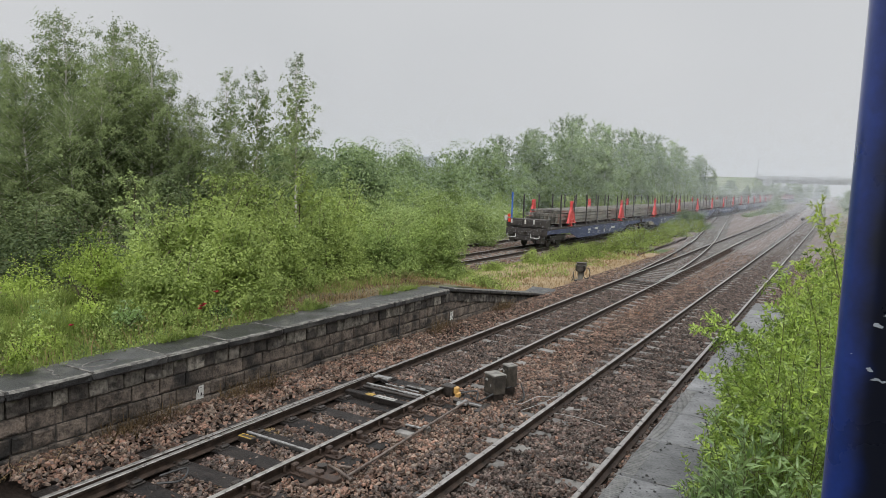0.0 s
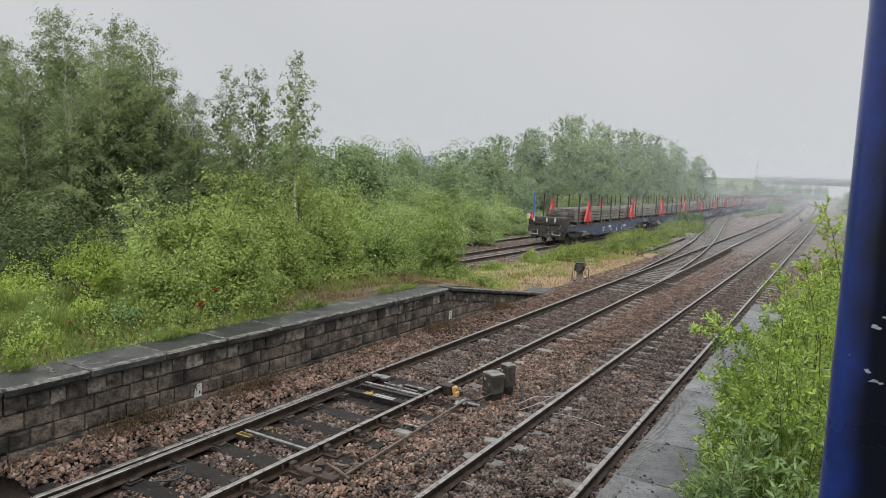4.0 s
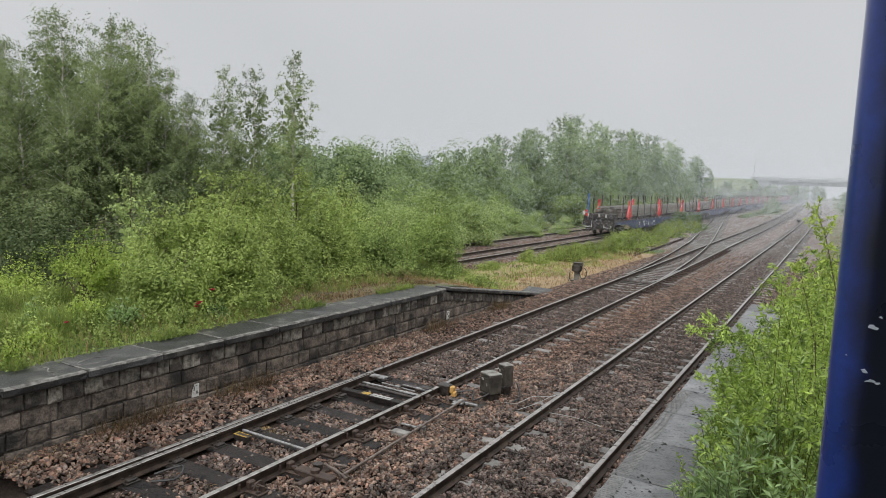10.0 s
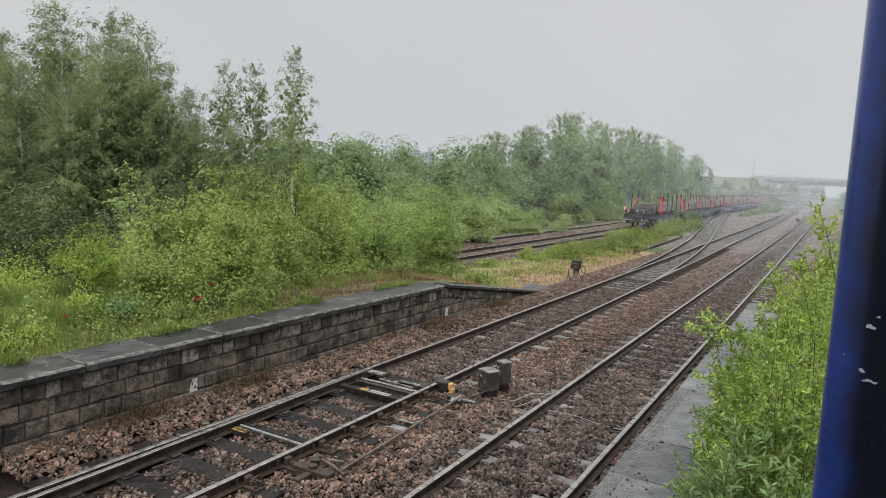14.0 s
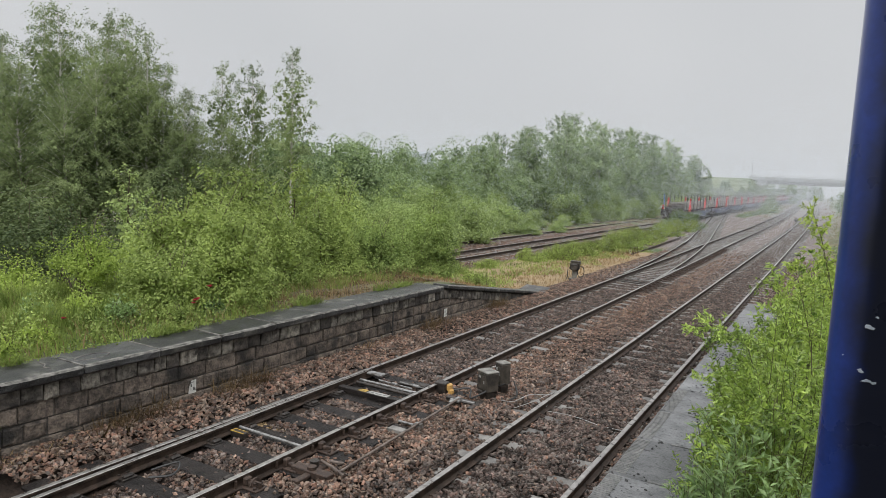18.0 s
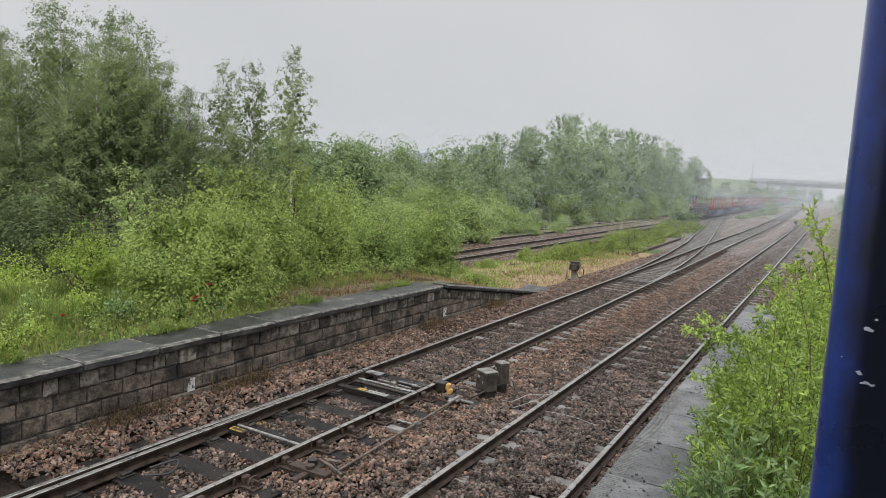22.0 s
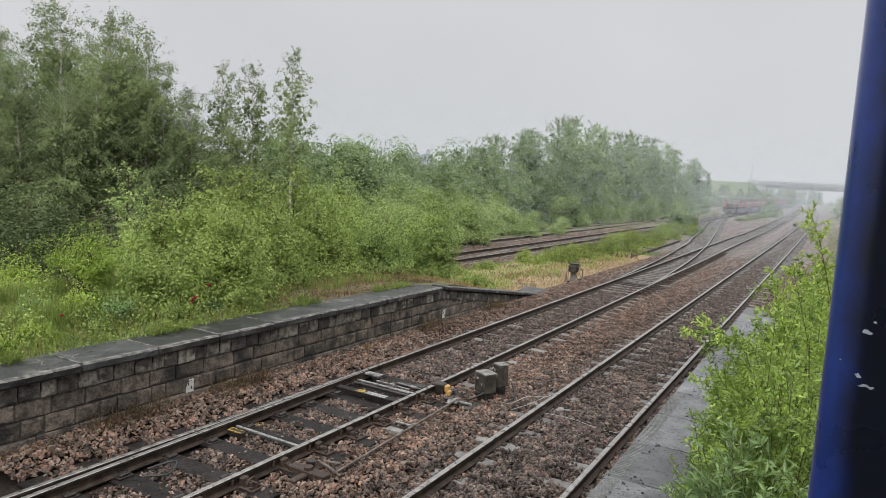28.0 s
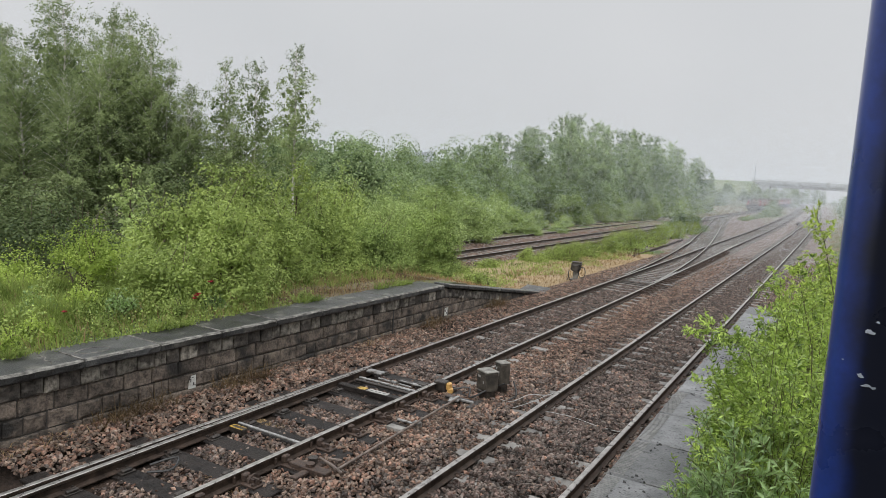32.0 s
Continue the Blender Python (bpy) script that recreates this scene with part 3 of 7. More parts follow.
rail("switch_blade", LINE_A, lambda y: 0.7525 - 0.19 - 0.0022 * (tip_y - y) ** 2 + 0 * y, -6, 3.4, track_a)
rail("switch_blade", LINE_A, lambda y: 0.7525 - 0.085 - 0.0 * y, 28.2, 33, track_a)
# check rails beside the crossing
rail("check_rail", LINE_A, 0.69, 50, 57, track_a)
rail("check_rail", LINE_D, -0.69, 51, 58, track_d)


def brace_mesh():
    """A cast chair that braces the stock rail from outside."""
    bm = bmesh.new()
    box(bm, 0.02, 0.30, -0.09, 0.09, -0.158, -0.128, 0.008)
    box(bm, 0.03, 0.105, -0.055, 0.055, -0.13, -0.03, 0.016)
    box(bm, 0.09, 0.17, -0.028, 0.028, -0.13, -0.075, 0.012)
    box(bm, 0.012, 0.05, -0.17, -0.14, -0.13, -0.035, 0.006)
    box(bm, 0.15, 0.22, -0.02, 0.02, -0.13, -0.07, 0.006)
    for yy in (-0.06, 0.06):
        cylinder(bm, (0.25, yy, -0.13), (0.25, yy, -0.10), 0.022, 6)
    me = bpy.data.meshes.new("rail_brace")
    bm.to_mesh(me)
    bm.free()
    me.materials.append(M_RUST)
    return me


def slide_mesh():
    """A slide plate with bolts under the blade."""
    bm = bmesh.new()
    box(bm, -0.08, 0.30, -0.10, 0.10, -0.158, -0.138, 0.006)
    box(bm, 0.22, 0.29, -0.07, 0.07, -0.14, -0.10, 0.012)
    for yy in (-0.06, 0.06):
        cylinder(bm, (0.16, yy, -0.14), (0.16, yy, -0.112), 0.022, 6)
    me = bpy.data.meshes.new("slide_chair")
    bm.to_mesh(me)
    bm.free()
    me.materials.append(M_IRON)
    return me


BRACE, SLIDE = brace_mesh(), slide_mesh()
y = -0.48
while y < 11.0:
    part("rail_brace", BRACE, None, track_a, at=along(LINE_A, y, 0.7525))
    part("slide_chair", SLIDE, None, track_a, at=along(LINE_A, y, -0.7525))
    part("rail_brace", BRACE, None, track_a, at=along(LINE_A, y, -0.7525) @ pose(0, 0, 0, 0, 0, 180))
    if y < 6:
        part("slide_chair", SLIDE, None, track_a, at=along(LINE_A, y, 0.7525) @ pose(0, 0, 0, 0, 0, 180))
    y += 0.69
y = 25.6
while y < 50:
    part("rail_brace", BRACE, None, track_a, at=along(LINE_A, y, 0.7525) @ Matrix.Diagonal((1.3, 1.3, 1.0, 1)))
    y += 0.68

# loose ballast stones
CHIP = np.array([(1, -0.1, -0.5), (-0.6, 0.8, -0.5), (-0.5, -0.85, -0.5), (-0.45, 0.05, 0.5), (0.42, 0.0, 0.5)], float)
CHIP_F = np.array([(0, 1, 4), (1, 3, 4), (1, 2, 3), (2, 4, 3), (2, 0, 4)])


CHIP8 = np.array([(-0.9, -0.8, -0.5), (0.9, -0.8, -0.5), (0.9, 0.8, -0.5), (-0.9, 0.8, -0.5), (-0.62, -0.55, 0.45), (0.62, -0.55, 0.45), (0.62, 0.55, 0.45), (-0.62, 0.55, 0.45)], float)
CHIP8_F = np.array([(4, 5, 6, 7), (0, 1, 5, 4), (1, 2, 6, 5), (2, 3, 7, 6), (3, 0, 4, 7)])


def stones(name, pos, size, material, label, blocky=False):
    """Crushed stones; blocky ones are broken cubes, the rest wedge-shaped chips."""
    n = len(pos)
    base, faces = (CHIP8, CHIP8_F) if blocky else (CHIP, CHIP_F)
    k = len(base)
    v = base[None] * (0.75 + 0.5 * rng.random((n, k, 1)))
    v = v + (0.13 if blocky else 0.16) * rng.standard_normal((n, k, 3))
    v = v * np.stack([1.15 + 0 * size, 0.7 + 0.5 * rng.random(n), (0.75 if blocky else 0.5) + 0.45 * rng.random(n)], -1)[:, None, :]
    tilt = (0.3 if blocky else 0.18) * rng.standard_normal((n, 2, 1))
    v[:, :, 2] += tilt[:, 0] * v[:, :, 0] + tilt[:, 1] * v[:, :, 1]
    v = v * size[:, None, None]
    a = rng.random(n) * 6.283
    c, s = np.cos(a)[:, None], np.sin(a)[:, None]
    v = np.stack([v[:, :, 0] * c - v[:, :, 1] * s, v[:, :, 0] * s + v[:, :, 1] * c, v[:, :, 2]], -1) + pos[:, None, :]
    f = faces[None] + k * np.arange(n)[:, None, None]
    me = mesh_np(name, v.reshape(-1, 3), f.reshape(-1, faces.shape[1]))
    ob = part(name, me, material, None)
    return tagged(ob, label, "ballast", kind="stuff")


def scatter(n, x0, x1, y0, y1, power=1.0):
    y = y0 + (y1 - y0) * rng.random(n) ** power
    return x0 + (x1 - x0) * rng.random(n), y


near_s, mid_s, far_s = scatter(56000, -9.0, -1.5, 4.2, 14), scatter(52000, -9.0, -1.0, 14, 28), scatter(34000, -12.0, 0.3, 28, 52, 1.2)
sx, sy = (np.concatenate([near_s[i], mid_s[i], far_s[i]]) for i in (0, 1))
da, db = sx - LINE_A(sy), sx - LINE_B(sy)
on_rail = (np.abs(np.abs(da) - 0.7525) < 0.09) | (np.abs(np.abs(db) - 0.7525) < 0.09)
ph_b = np.abs((sy - 1.13) / 0.71 - np.round((sy - 1.13) / 0.71)) * 0.71
ph_a = np.where(sy < 11.1, np.abs((sy + 0.48) / 0.69 - np.round((sy + 0.48) / 0.69)) * 0.69, np.abs((sy - 11.25) / 0.70 - np.round((sy - 11.25) / 0.70)) * 0.70)
near_seat_b = np.minimum(np.abs(np.abs(db) - 0.98), np.abs(np.abs(db) - 0.55))
on_b = (ph_b < 0.125) & (np.abs(db) < 1.3) & (near_seat_b < 0.13 + 0.13 * np.sin(np.round((sy - 1.13) / 0.71) * 7 + np.sign(db))) & (rng.random(len(sx)) < 0.93)
near_seat_a = np.minimum(np.abs(np.abs(da) - 0.98), np.abs(np.abs(da) - 0.50))
on_a = (ph_a < np.where(sy < 11.1, 0.15, 0.12)) & (np.abs(da) < 1.35) & ((sy < 11.1) & (rng.random(len(sx)) < 0.95) | (sy >= 11.1) & (near_seat_a < 0.11 + 0.17 * np.sin(np.round((sy - 11.25) / 0.70) * 9 + np.sign(da))) & (rng.random(len(sx)) < 0.95))
ph_t = np.abs((sy - 25.6) / 0.68 - np.round((sy - 25.6) / 0.68)) * 0.68
on_t = (sy > 25.2) & (ph_t < 0.13) & (da < 1.25) & (da > -1.25 - np.clip((sy - 30) * 0.06, 0, 2)) & (rng.random(len(sx)) < 0.92)
keep = ~on_rail & ~on_b & ~on_a & ~on_t
blade = (np.abs(da + 0.64) < 0.2) & (sy < 10.4)
keep &= ~blade
keep &= (sx > np.where(sy < 20, -8.85, LINE_A(sy) - 2.3)) & (rng.random(len(sx)) < np.clip((50 - sy) / 20, 0, 1)) & ((sx < -1.58) | (sy > 19))
sx, sy, da, db = sx[keep], sy[keep], da[keep], db[keep]
bank = 0.10 * np.exp(-((sx + 8.6) / 0.5) ** 2) + 0.05 * np.exp(-((sx + 4.75) / 0.45) ** 2)
sz = -0.19 + rise(sy) + bank + (0.056 - 0.0007 * sy) * rng.random(len(sx)) - 0.015 * ((np.abs(da) < 0.6) & (sy < 11)) + 0.028 * (((np.abs(da) < 0.5) & (sy > 11) & (sy < 25)) | (np.abs(db) < 0.5))
size = 0.0135 + 0.013 * rng.random(len(sx)) ** 1.5 + 0.0006 * sy
oily = ((np.abs(db) < 0.8) & (rng.random(len(sx)) < 0.85)) | ((np.abs(da) < 0.7) & (rng.random(len(sx)) < np.where(sy > 11, 0.85, 0.55))) | (rng.random(len(sx)) < 0.18) | ((np.abs(db) < 1.5) & (rng.random(len(sx)) < 0.5))
pos = np.stack([sx, sy, sz], -1)
near_by = sy < 14
stones("loose_ballast", pos[~oily & ~near_by], size[~oily & ~near_by], M_STONE, "loose pinkish-brown crushed stone ballast further along the tracks")
stones("loose_ballast", pos[~oily & near_by], size[~oily & near_by], M_STONE, "loose pinkish-brown crushed stone ballast between the tracks", True)
rx, ry = -5.04 + 0.22 * rng.standard_normal(240), 20.9 + 0.30 * rng.standard_normal(240)
stones("rusty_ballast", np.stack([rx, ry, -0.17 + rise(ry)], -1), 0.03 + 0 * rx, mat("rust_stained_stone", (0.22, 0.10, 0.035), (0.42, 0.22, 0.09), 0.6, 6, 0.3, 70), "rust-orange stained stones in the ballast")
wx = np.repeat([-3.25, -3.38, -2.88, -3.27], 10) + 0.08 * rng.standard_normal(40)
wy = np.repeat([9.82, 9.0, 9.02, 9.49], 10) + 0.10 * rng.standard_normal(40)
stones("white_chips", np.stack([wx, wy, -0.135 + 0 * wx], -1), 0.008 + 0.008 * rng.random(40), M_LABEL, "white specks of chalk spilt between the rails")
stones("oily_ballast", pos[oily & ~near_by], size[oily & ~near_by], M_STONE_D, "dark wet crushed stone ballast further along the rails")
stones("oily_ballast", pos[oily & near_by], size[oily & near_by], M_STONE_D, "dark wet crushed stone ballast between the rails", True)
# stones on the siding's shoulders
vx, vy = scatter(26000, -22.2, -13.6, 26, 74, 1.4)
ok = (np.abs(np.abs(vx - LINE_S(vy)) - 0.7525) > 0.1) & (np.abs(np.abs(vx - LINE_Q(vy)) - 0.7525) > 0.1) & (vx < LINE_S(vy) + 1.9 + 0.3 * np.sin(vy * 1.7))
vx, vy = vx[ok], vy[ok]
stones("siding_ballast", np.stack([vx, vy, -0.19 + 0.04 * rng.random(len(vx))], -1), 0.03 + 0.02 * rng.random(len(vx)), M_STONE, "weathered brown stones on the shoulders of the siding")

# ---- the disused platform across the tracks ----
platform_l = thing("platform_far", "disused platform of sooty blocks with wet coping slabs", "platform", kind="structure")
FACE = -8.80


def slab_mesh(name, lx, ly, lz, bevel, material, edge=None):
    bm = bmesh.new()
    box(bm, -lx, 0, -ly / 2, ly / 2, -lz, 0, bevel)
    if edge:
        # a worn nosing along the front and an uneven edge
        for x in (-0.085, -0.03):
            bmesh.ops.bisect_plane(bm, geom=bm.verts[:] + bm.edges[:] + bm.faces[:], plane_co=(x, 0, 0), plane_no=(1, 0, 0))
        for k in range(1, 9):
            bmesh.ops.bisect_plane(bm, geom=bm.verts[:] + bm.edges[:] + bm.faces[:], plane_co=(0, -ly / 2 + ly * k / 9, 0), plane_no=(0, 1, 0))
        for v in bm.verts:
            if v.co.x > -0.05:
                v.co += Vector((random.uniform(-0.012, 0.004), 0, random.uniform(-0.006, 0.003)))
            elif v.co.x > -0.2:
                v.co.x += random.uniform(-0.025, 0.02)
    me = bpy.data.meshes.new(name)
    bm.to_mesh(me)
    bm.free()
    me.materials.append(material)
    if edge:
        me.materials.append(edge)
        for p in me.polygons:
            if p.normal.x > 0.4 and p.normal.z > 0.3 or (p.normal.z > 0.9 and p.center.x > -0.09):
                p.material_index = 1
    return me


def chipped(bm, amount):
    for v in bm.verts:
        v.co += Vector((random.uniform(-1, 1), random.uniform(-1, 1), random.uniform(-1, 1))) * amount


def block_meshes(name, length, height, depth, material, count=4):
    """Rough-faced blocks: the face bulges and its edges are chipped."""
    out_list = []
    for _ in range(count):
        bm = bmesh.new()
        box(bm, -depth, 0, -length / 2 + 0.007, length / 2 - 0.007, 0.006, height - 0.007, 0.012)
        bm.normal_update()
        front = [f for f in bm.faces if f.normal.x > 0.9]
        bmesh.ops.inset_region(bm, faces=front, thickness=0.035, depth=random.uniform(0.004, 0.014))
        chipped(bm, 0.007)
        me = bpy.data.meshes.new(name)
        bm.to_mesh(me)
        bm.free()
        me.materials.append(material)
        out_list.append(me)
    return out_list


# backing of mortar behind the blocks, in one piece with the ramp
bm = bmesh.new()
prof = [(-4.0, 0.80), (15.5, 0.80), (22.2, -0.16), (22.2, -0.4), (-4.0, -0.4)]
fr = [bm.verts.new((FACE - 0.022, a, b)) for a, b in prof]
bk = [bm.verts.new((FACE - 0.28, a, b)) for a, b in prof]
bm.faces.new(fr)
bm.faces.new(bk[::-1])
for i in range(5):
    j = (i + 1) % 5
    bm.faces.new((fr[j], fr[i], bk[i], bk[j]))
bmesh.ops.recalc_face_normals(bm, faces=bm.faces)
part("mortar_core", bm, M_MORTAR, platform_l)


def top_at(y):
    return 0.90 if y < 15.5 else 0.90 - (y - 15.5) * 0.145


COURSES = ((0.52, 0.26, 0.265, M_BLOCK_D, 0.03), (0.27, 0.245, 0.50, M_BLOCK, 0.0), (0.02, 0.245, 0.33, M_BLOCK, 0.0), (-0.24, 0.255, 0.62, M_BLOCK, 0.012))
for z0, hgt, length, material, proud in COURSES:
    cuts = [length * f for f in (0.8, 0.95, 1.1, 1.3)]
    meshes = [block_meshes("block", c, hgt, 0.10, material, 3) for c in cuts]
    pale = [block_meshes("block", c, hgt, 0.10, M_BLOCK_P, 2) for c in cuts] if material is M_BLOCK_D else meshes
    y = -2.0 + random.random() * length
    while y < 22:
        k = random.randrange(4)
        if top_at(y + cuts[k]) - 0.13 > z0 + hgt - 0.04:
            some = pale if material is M_BLOCK_D and random.random() < 0.52 else meshes
            part("block", random.choice(some[k]), None, platform_l, at=pose(FACE + proud + random.uniform(-0.010, 0.010), y + cuts[k] / 2, z0))
        y += cuts[k]
# a black strip stands in for the shade inside a narrow recess
part("expansion_joint", boxes((FACE - 0.10, FACE + 0.016, 13.085, 13.125, -0.24, 0.52)), M_BLACK, platform_l, "dark joint down the wall, its recess shade a black strip")
# a ring of lichen and a crack on the old slabs
a = np.linspace(0, 6.283, 40)
ring = np.stack([0.13 * np.cos(a) * (1 + 0.06 * np.sin(3 * a)), 0.25 * np.sin(a) * (1 + 0.05 * np.cos(4 * a)), 0 * a], -1)
part("lichen_ring", tube_mesh("lichen_ring", ring, 0.011 + 0.006 * np.sin(5 * a) ** 2, 5), M_COPEDGE, platform_l, "pale ring of lichen", at=pose(-9.02, 5.75, 0.902))
part("crack", tube_mesh("crack", [(0, 0, 0), (-0.12, 0.06, 0.002), (-0.22, 0.03, 0), (-0.34, 0.12, 0.002), (-0.5, 0.1, 0)], 0.009, 5), M_COPEDGE, platform_l, "crack filled with pale lichen", at=pose(-8.78, 5.02, 0.902))
# the ramp's own sloping course of setts
setts = block_meshes("block", 0.19, 0.25, 0.10, M_BLOCK_D)
y = 15.6
while y < 21.2:
    part("block", random.choice(setts), None, platform_l, at=pose(FACE + 0.03, y, top_at(y) - 0.38, -8.2, 0, 0))
    y += 0.19

y = -2.6
while y < 15.2:
    length = 1.5 if y < 1 else random.choice((1.12, 1.2, 1.28, 1.2))
    length = min(length, 15.5 - y)
    me = slab_mesh("coping_slab", 0.86, length - 0.012, 0.125, 0.024, M_COPING, M_COPEDGE)
    part("coping_slab", me, None, platform_l, at=pose(FACE + 0.15 + random.uniform(-0.008, 0.008), y + length / 2, 0.905 + random.uniform(-0.006, 0.006), 0, random.uniform(-0.4, 0.4), random.uniform(-0.3, 0.3)))
    if random.random() < 0.75:
        wide = random.uniform(0.008, 0.016)
        part("joint", boxes((FACE - 0.69 + random.uniform(0, 0.25), FACE + 0.12, y + length - wide, y + length + wide, 0.84, 0.909)), M_COPEDGE, platform_l, "pale mortar joint")
    y += length
for k in range(6):
    me = slab_mesh("coping_slab", 0.5, 1.12 - 0.012, 0.10, 0.02, M_COPING, M_COPEDGE)
    yc = 15.5 + 1.1 * (k + 0.5)
    part("coping_slab", me, None, platform_l, at=pose(FACE + 0.14, yc, top_at(yc), -8.25, 0, 0))
# a loose slab at the ramp's foot
slab = part("loose_slab", slab_mesh("loose_slab", 0.9, 1.0, 0.08, 0.02, M_COPING), None, None, at=pose(-8.6, 22.6, -0.05, 2, 2, 8))
tagged(slab, "wet dark concrete slab at the foot of the ramp", "slab")

# number plates of the bridge survey, with bars for writing
for y, z in ((7.32, 0.12), (15.61, 0.12)):
    sign = thing("wall_plate", "small white enamel plate on the platform wall", "sign", group="plates on the platform wall", at=pose(FACE + 0.012, y, z))
    part("plate", boxes((0, 0.008, -0.075, 0.075, -0.11, 0.11), bevel=0.003), M_WHITE, sign)
    for i, (a, b, c, d) in enumerate(((-0.04, -0.02, 0.0, 0.06), (0.015, 0.04, -0.06, -0.01), (-0.04, 0.03, 0.07, 0.08))):
        part("dark_bar", boxes((0.008, 0.0105, a, b, c, d)), M_BLACK, sign)

# ---- the platform on this side ----
platform_r = thing("platform_near", "narrow platform of wet grey slabs with a ribbed edge", "platform", kind="structure")
EDGE = -1.70
part("platform_wall", boxes((EDGE + 0.10, EDGE + 0.32, -6, 18.2, -0.4, 0.78)), M_BLOCK, platform_r)


def tread_mesh():
    bm = bmesh.new()
    for k in range(25):
        yy = -0.51 + k * 0.0425
        box(bm, 0.02, 0.16, yy - 0.012, yy + 0.012, -0.004, 0.004)
    me = bpy.data.meshes.new("ribbed_edge")
    bm.to_mesh(me)
    bm.free()
    me.materials.append(M_TREAD)
    return me


TREAD = tread_mesh()
SLAB = [slab_mesh("platform_slab", 0.90, 1.115, 0.10, 0.016, M_SLAB) for _ in range(3)]
y = 6.48 - 1.13 * 10
while y < 17.8:
    s = part("platform_slab", random.choice(SLAB), None, platform_r, at=pose(EDGE + 0.90, y + 0.565, 0.89 + random.uniform(-0.005, 0.005), 0, random.uniform(-0.35, 0.35), 0))
    part("joint", boxes((-0.52, 0.0, 0.5505, 0.5795, -0.06, 0.006)), M_TREAD, s, "pale mortar joint")
    if y < 9:
        part("ribbed_edge", TREAD, None, s, "pale ribbed edge strip", at=pose(-0.90, 0, 0))
    y += 1.13

bits_x, bits_y = scatter(1500, EDGE + 0.16, EDGE + 0.95, 4, 17)
ok = np.sin(bits_y * 5.2) + np.sin(bits_x * 7 + bits_y) > 0.1
bits_x, bits_y = bits_x[ok], bits_y[ok]
stones("slab_litter", np.stack([bits_x, bits_y, np.full(len(bits_x), 0.895)], -1), 0.008 + 0.018 * rng.random(len(bits_x)) ** 2, M_BLACK, "dark specks of wet litter on the platform slabs")

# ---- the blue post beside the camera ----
# the post's face away from the track is darkened: its shade is painted in
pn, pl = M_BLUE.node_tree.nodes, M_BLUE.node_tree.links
shade_at = pn.new("ShaderNodeTexCoord")
shade_axes = pn.new("ShaderNodeSeparateXYZ")
shade_noise = pn.new("ShaderNodeTexNoise")
shade_noise.inputs["Scale"].default_value, shade_noise.inputs["Detail"].default_value = 9.0, 6.0
shade_edge = pn.new("ShaderNodeMath")
shade_edge.operation = "MULTIPLY_ADD"
shade_edge.inputs[1].default_value = 0.07
shade_amount = pn.new("ShaderNodeMapRange")
shade_amount.interpolation_type = "SMOOTHSTEP"
shade_amount.inputs["From Min"].default_value, shade_amount.inputs["From Max"].default_value = -0.116, -0.074
shade_mix = pn.new("ShaderNodeMix")
shade_mix.data_type = "RGBA"
shade_mix.inputs["B"].default_value = (0.011, 0.013, 0.023, 1)
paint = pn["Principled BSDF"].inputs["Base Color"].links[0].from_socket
pl.new(shade_at.outputs["Object"], shade_axes.inputs["Vector"])
pl.new(shade_at.outputs["Object"], shade_noise.inputs["Vector"])
pl.new(shade_noise.outputs["Fac"], shade_edge.inputs[0])
pl.new(shade_axes.outputs["X"], shade_edge.inputs[2])
pl.new(shade_edge.outputs[0], shade_amount.inputs["Value"])
pl.new(shade_amount.outputs["Result"], shade_mix.inputs["Factor"])
pl.new(paint, shade_mix.inputs["A"])
pl.new(shade_mix.outputs["Result"], pn["Principled BSDF"].inputs["Base Color"])
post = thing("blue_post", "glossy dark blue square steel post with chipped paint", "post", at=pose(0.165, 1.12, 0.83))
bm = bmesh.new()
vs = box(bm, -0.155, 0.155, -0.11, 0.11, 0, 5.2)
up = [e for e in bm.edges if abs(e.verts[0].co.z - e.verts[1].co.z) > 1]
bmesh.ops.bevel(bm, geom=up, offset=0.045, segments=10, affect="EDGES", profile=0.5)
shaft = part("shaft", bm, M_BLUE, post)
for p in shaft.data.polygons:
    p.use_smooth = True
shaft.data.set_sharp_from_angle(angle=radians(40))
part("base_plate", boxes((-0.24, 0.24, -0.2, 0.2, 0, 0.02), bevel=0.004), M_BLUE, post)
M_FLAKE = mat("bare_primer", (0.38, 0.42, 0.48), (0.5, 0.54, 0.6), 0.7, 30, 0.2, 90)
for fx, fz, fs in ((-0.117, 2.645, 0.006), (-0.108, 2.633, 0.008), (-0.102, 2.631, 0.005), (-0.113, 2.702, 0.007), (-0.105, 2.716, 0.003), (-0.138, 2.662, 0.0015)):
    bm = bmesh.new()
    n = 9
    rad = [fs * random.uniform(0.3, 1) for _ in range(n)]
    rings = [[bm.verts.new((fx + math.cos(i * 6.283 / n) * rad[i], yy, fz + math.sin(i * 6.283 / n) * rad[i] * 0.6)) for i in range(n)] for yy in (-0.1108, -0.1085)]
    bm.faces.new(rings[0])
    for i in range(n):
        k = (i + 1) % n
        bm.faces.new((rings[0][i], rings[1][i], rings[1][k], rings[0][k]))
    bmesh.ops.recalc_face_normals(bm, faces=bm.faces)
    part("paint_chip", bm, M_FLAKE, post, "chip of bare primer")

# unseen dark panel added behind the viewpoint to darken the post's face
wall = part("wall_back", boxes((-0.9, 4.0, -1.35, -1.25, 0.82, 6.2)), mat("dark_panel", (0.02, 0.024, 0.04), (0.035, 0.04, 0.06), 0.6, 2, 0.05, 40), None)
tagged(wall, "plain dark panel, unseen, added behind the viewpoint to darken the post", "wall", kind="structure")

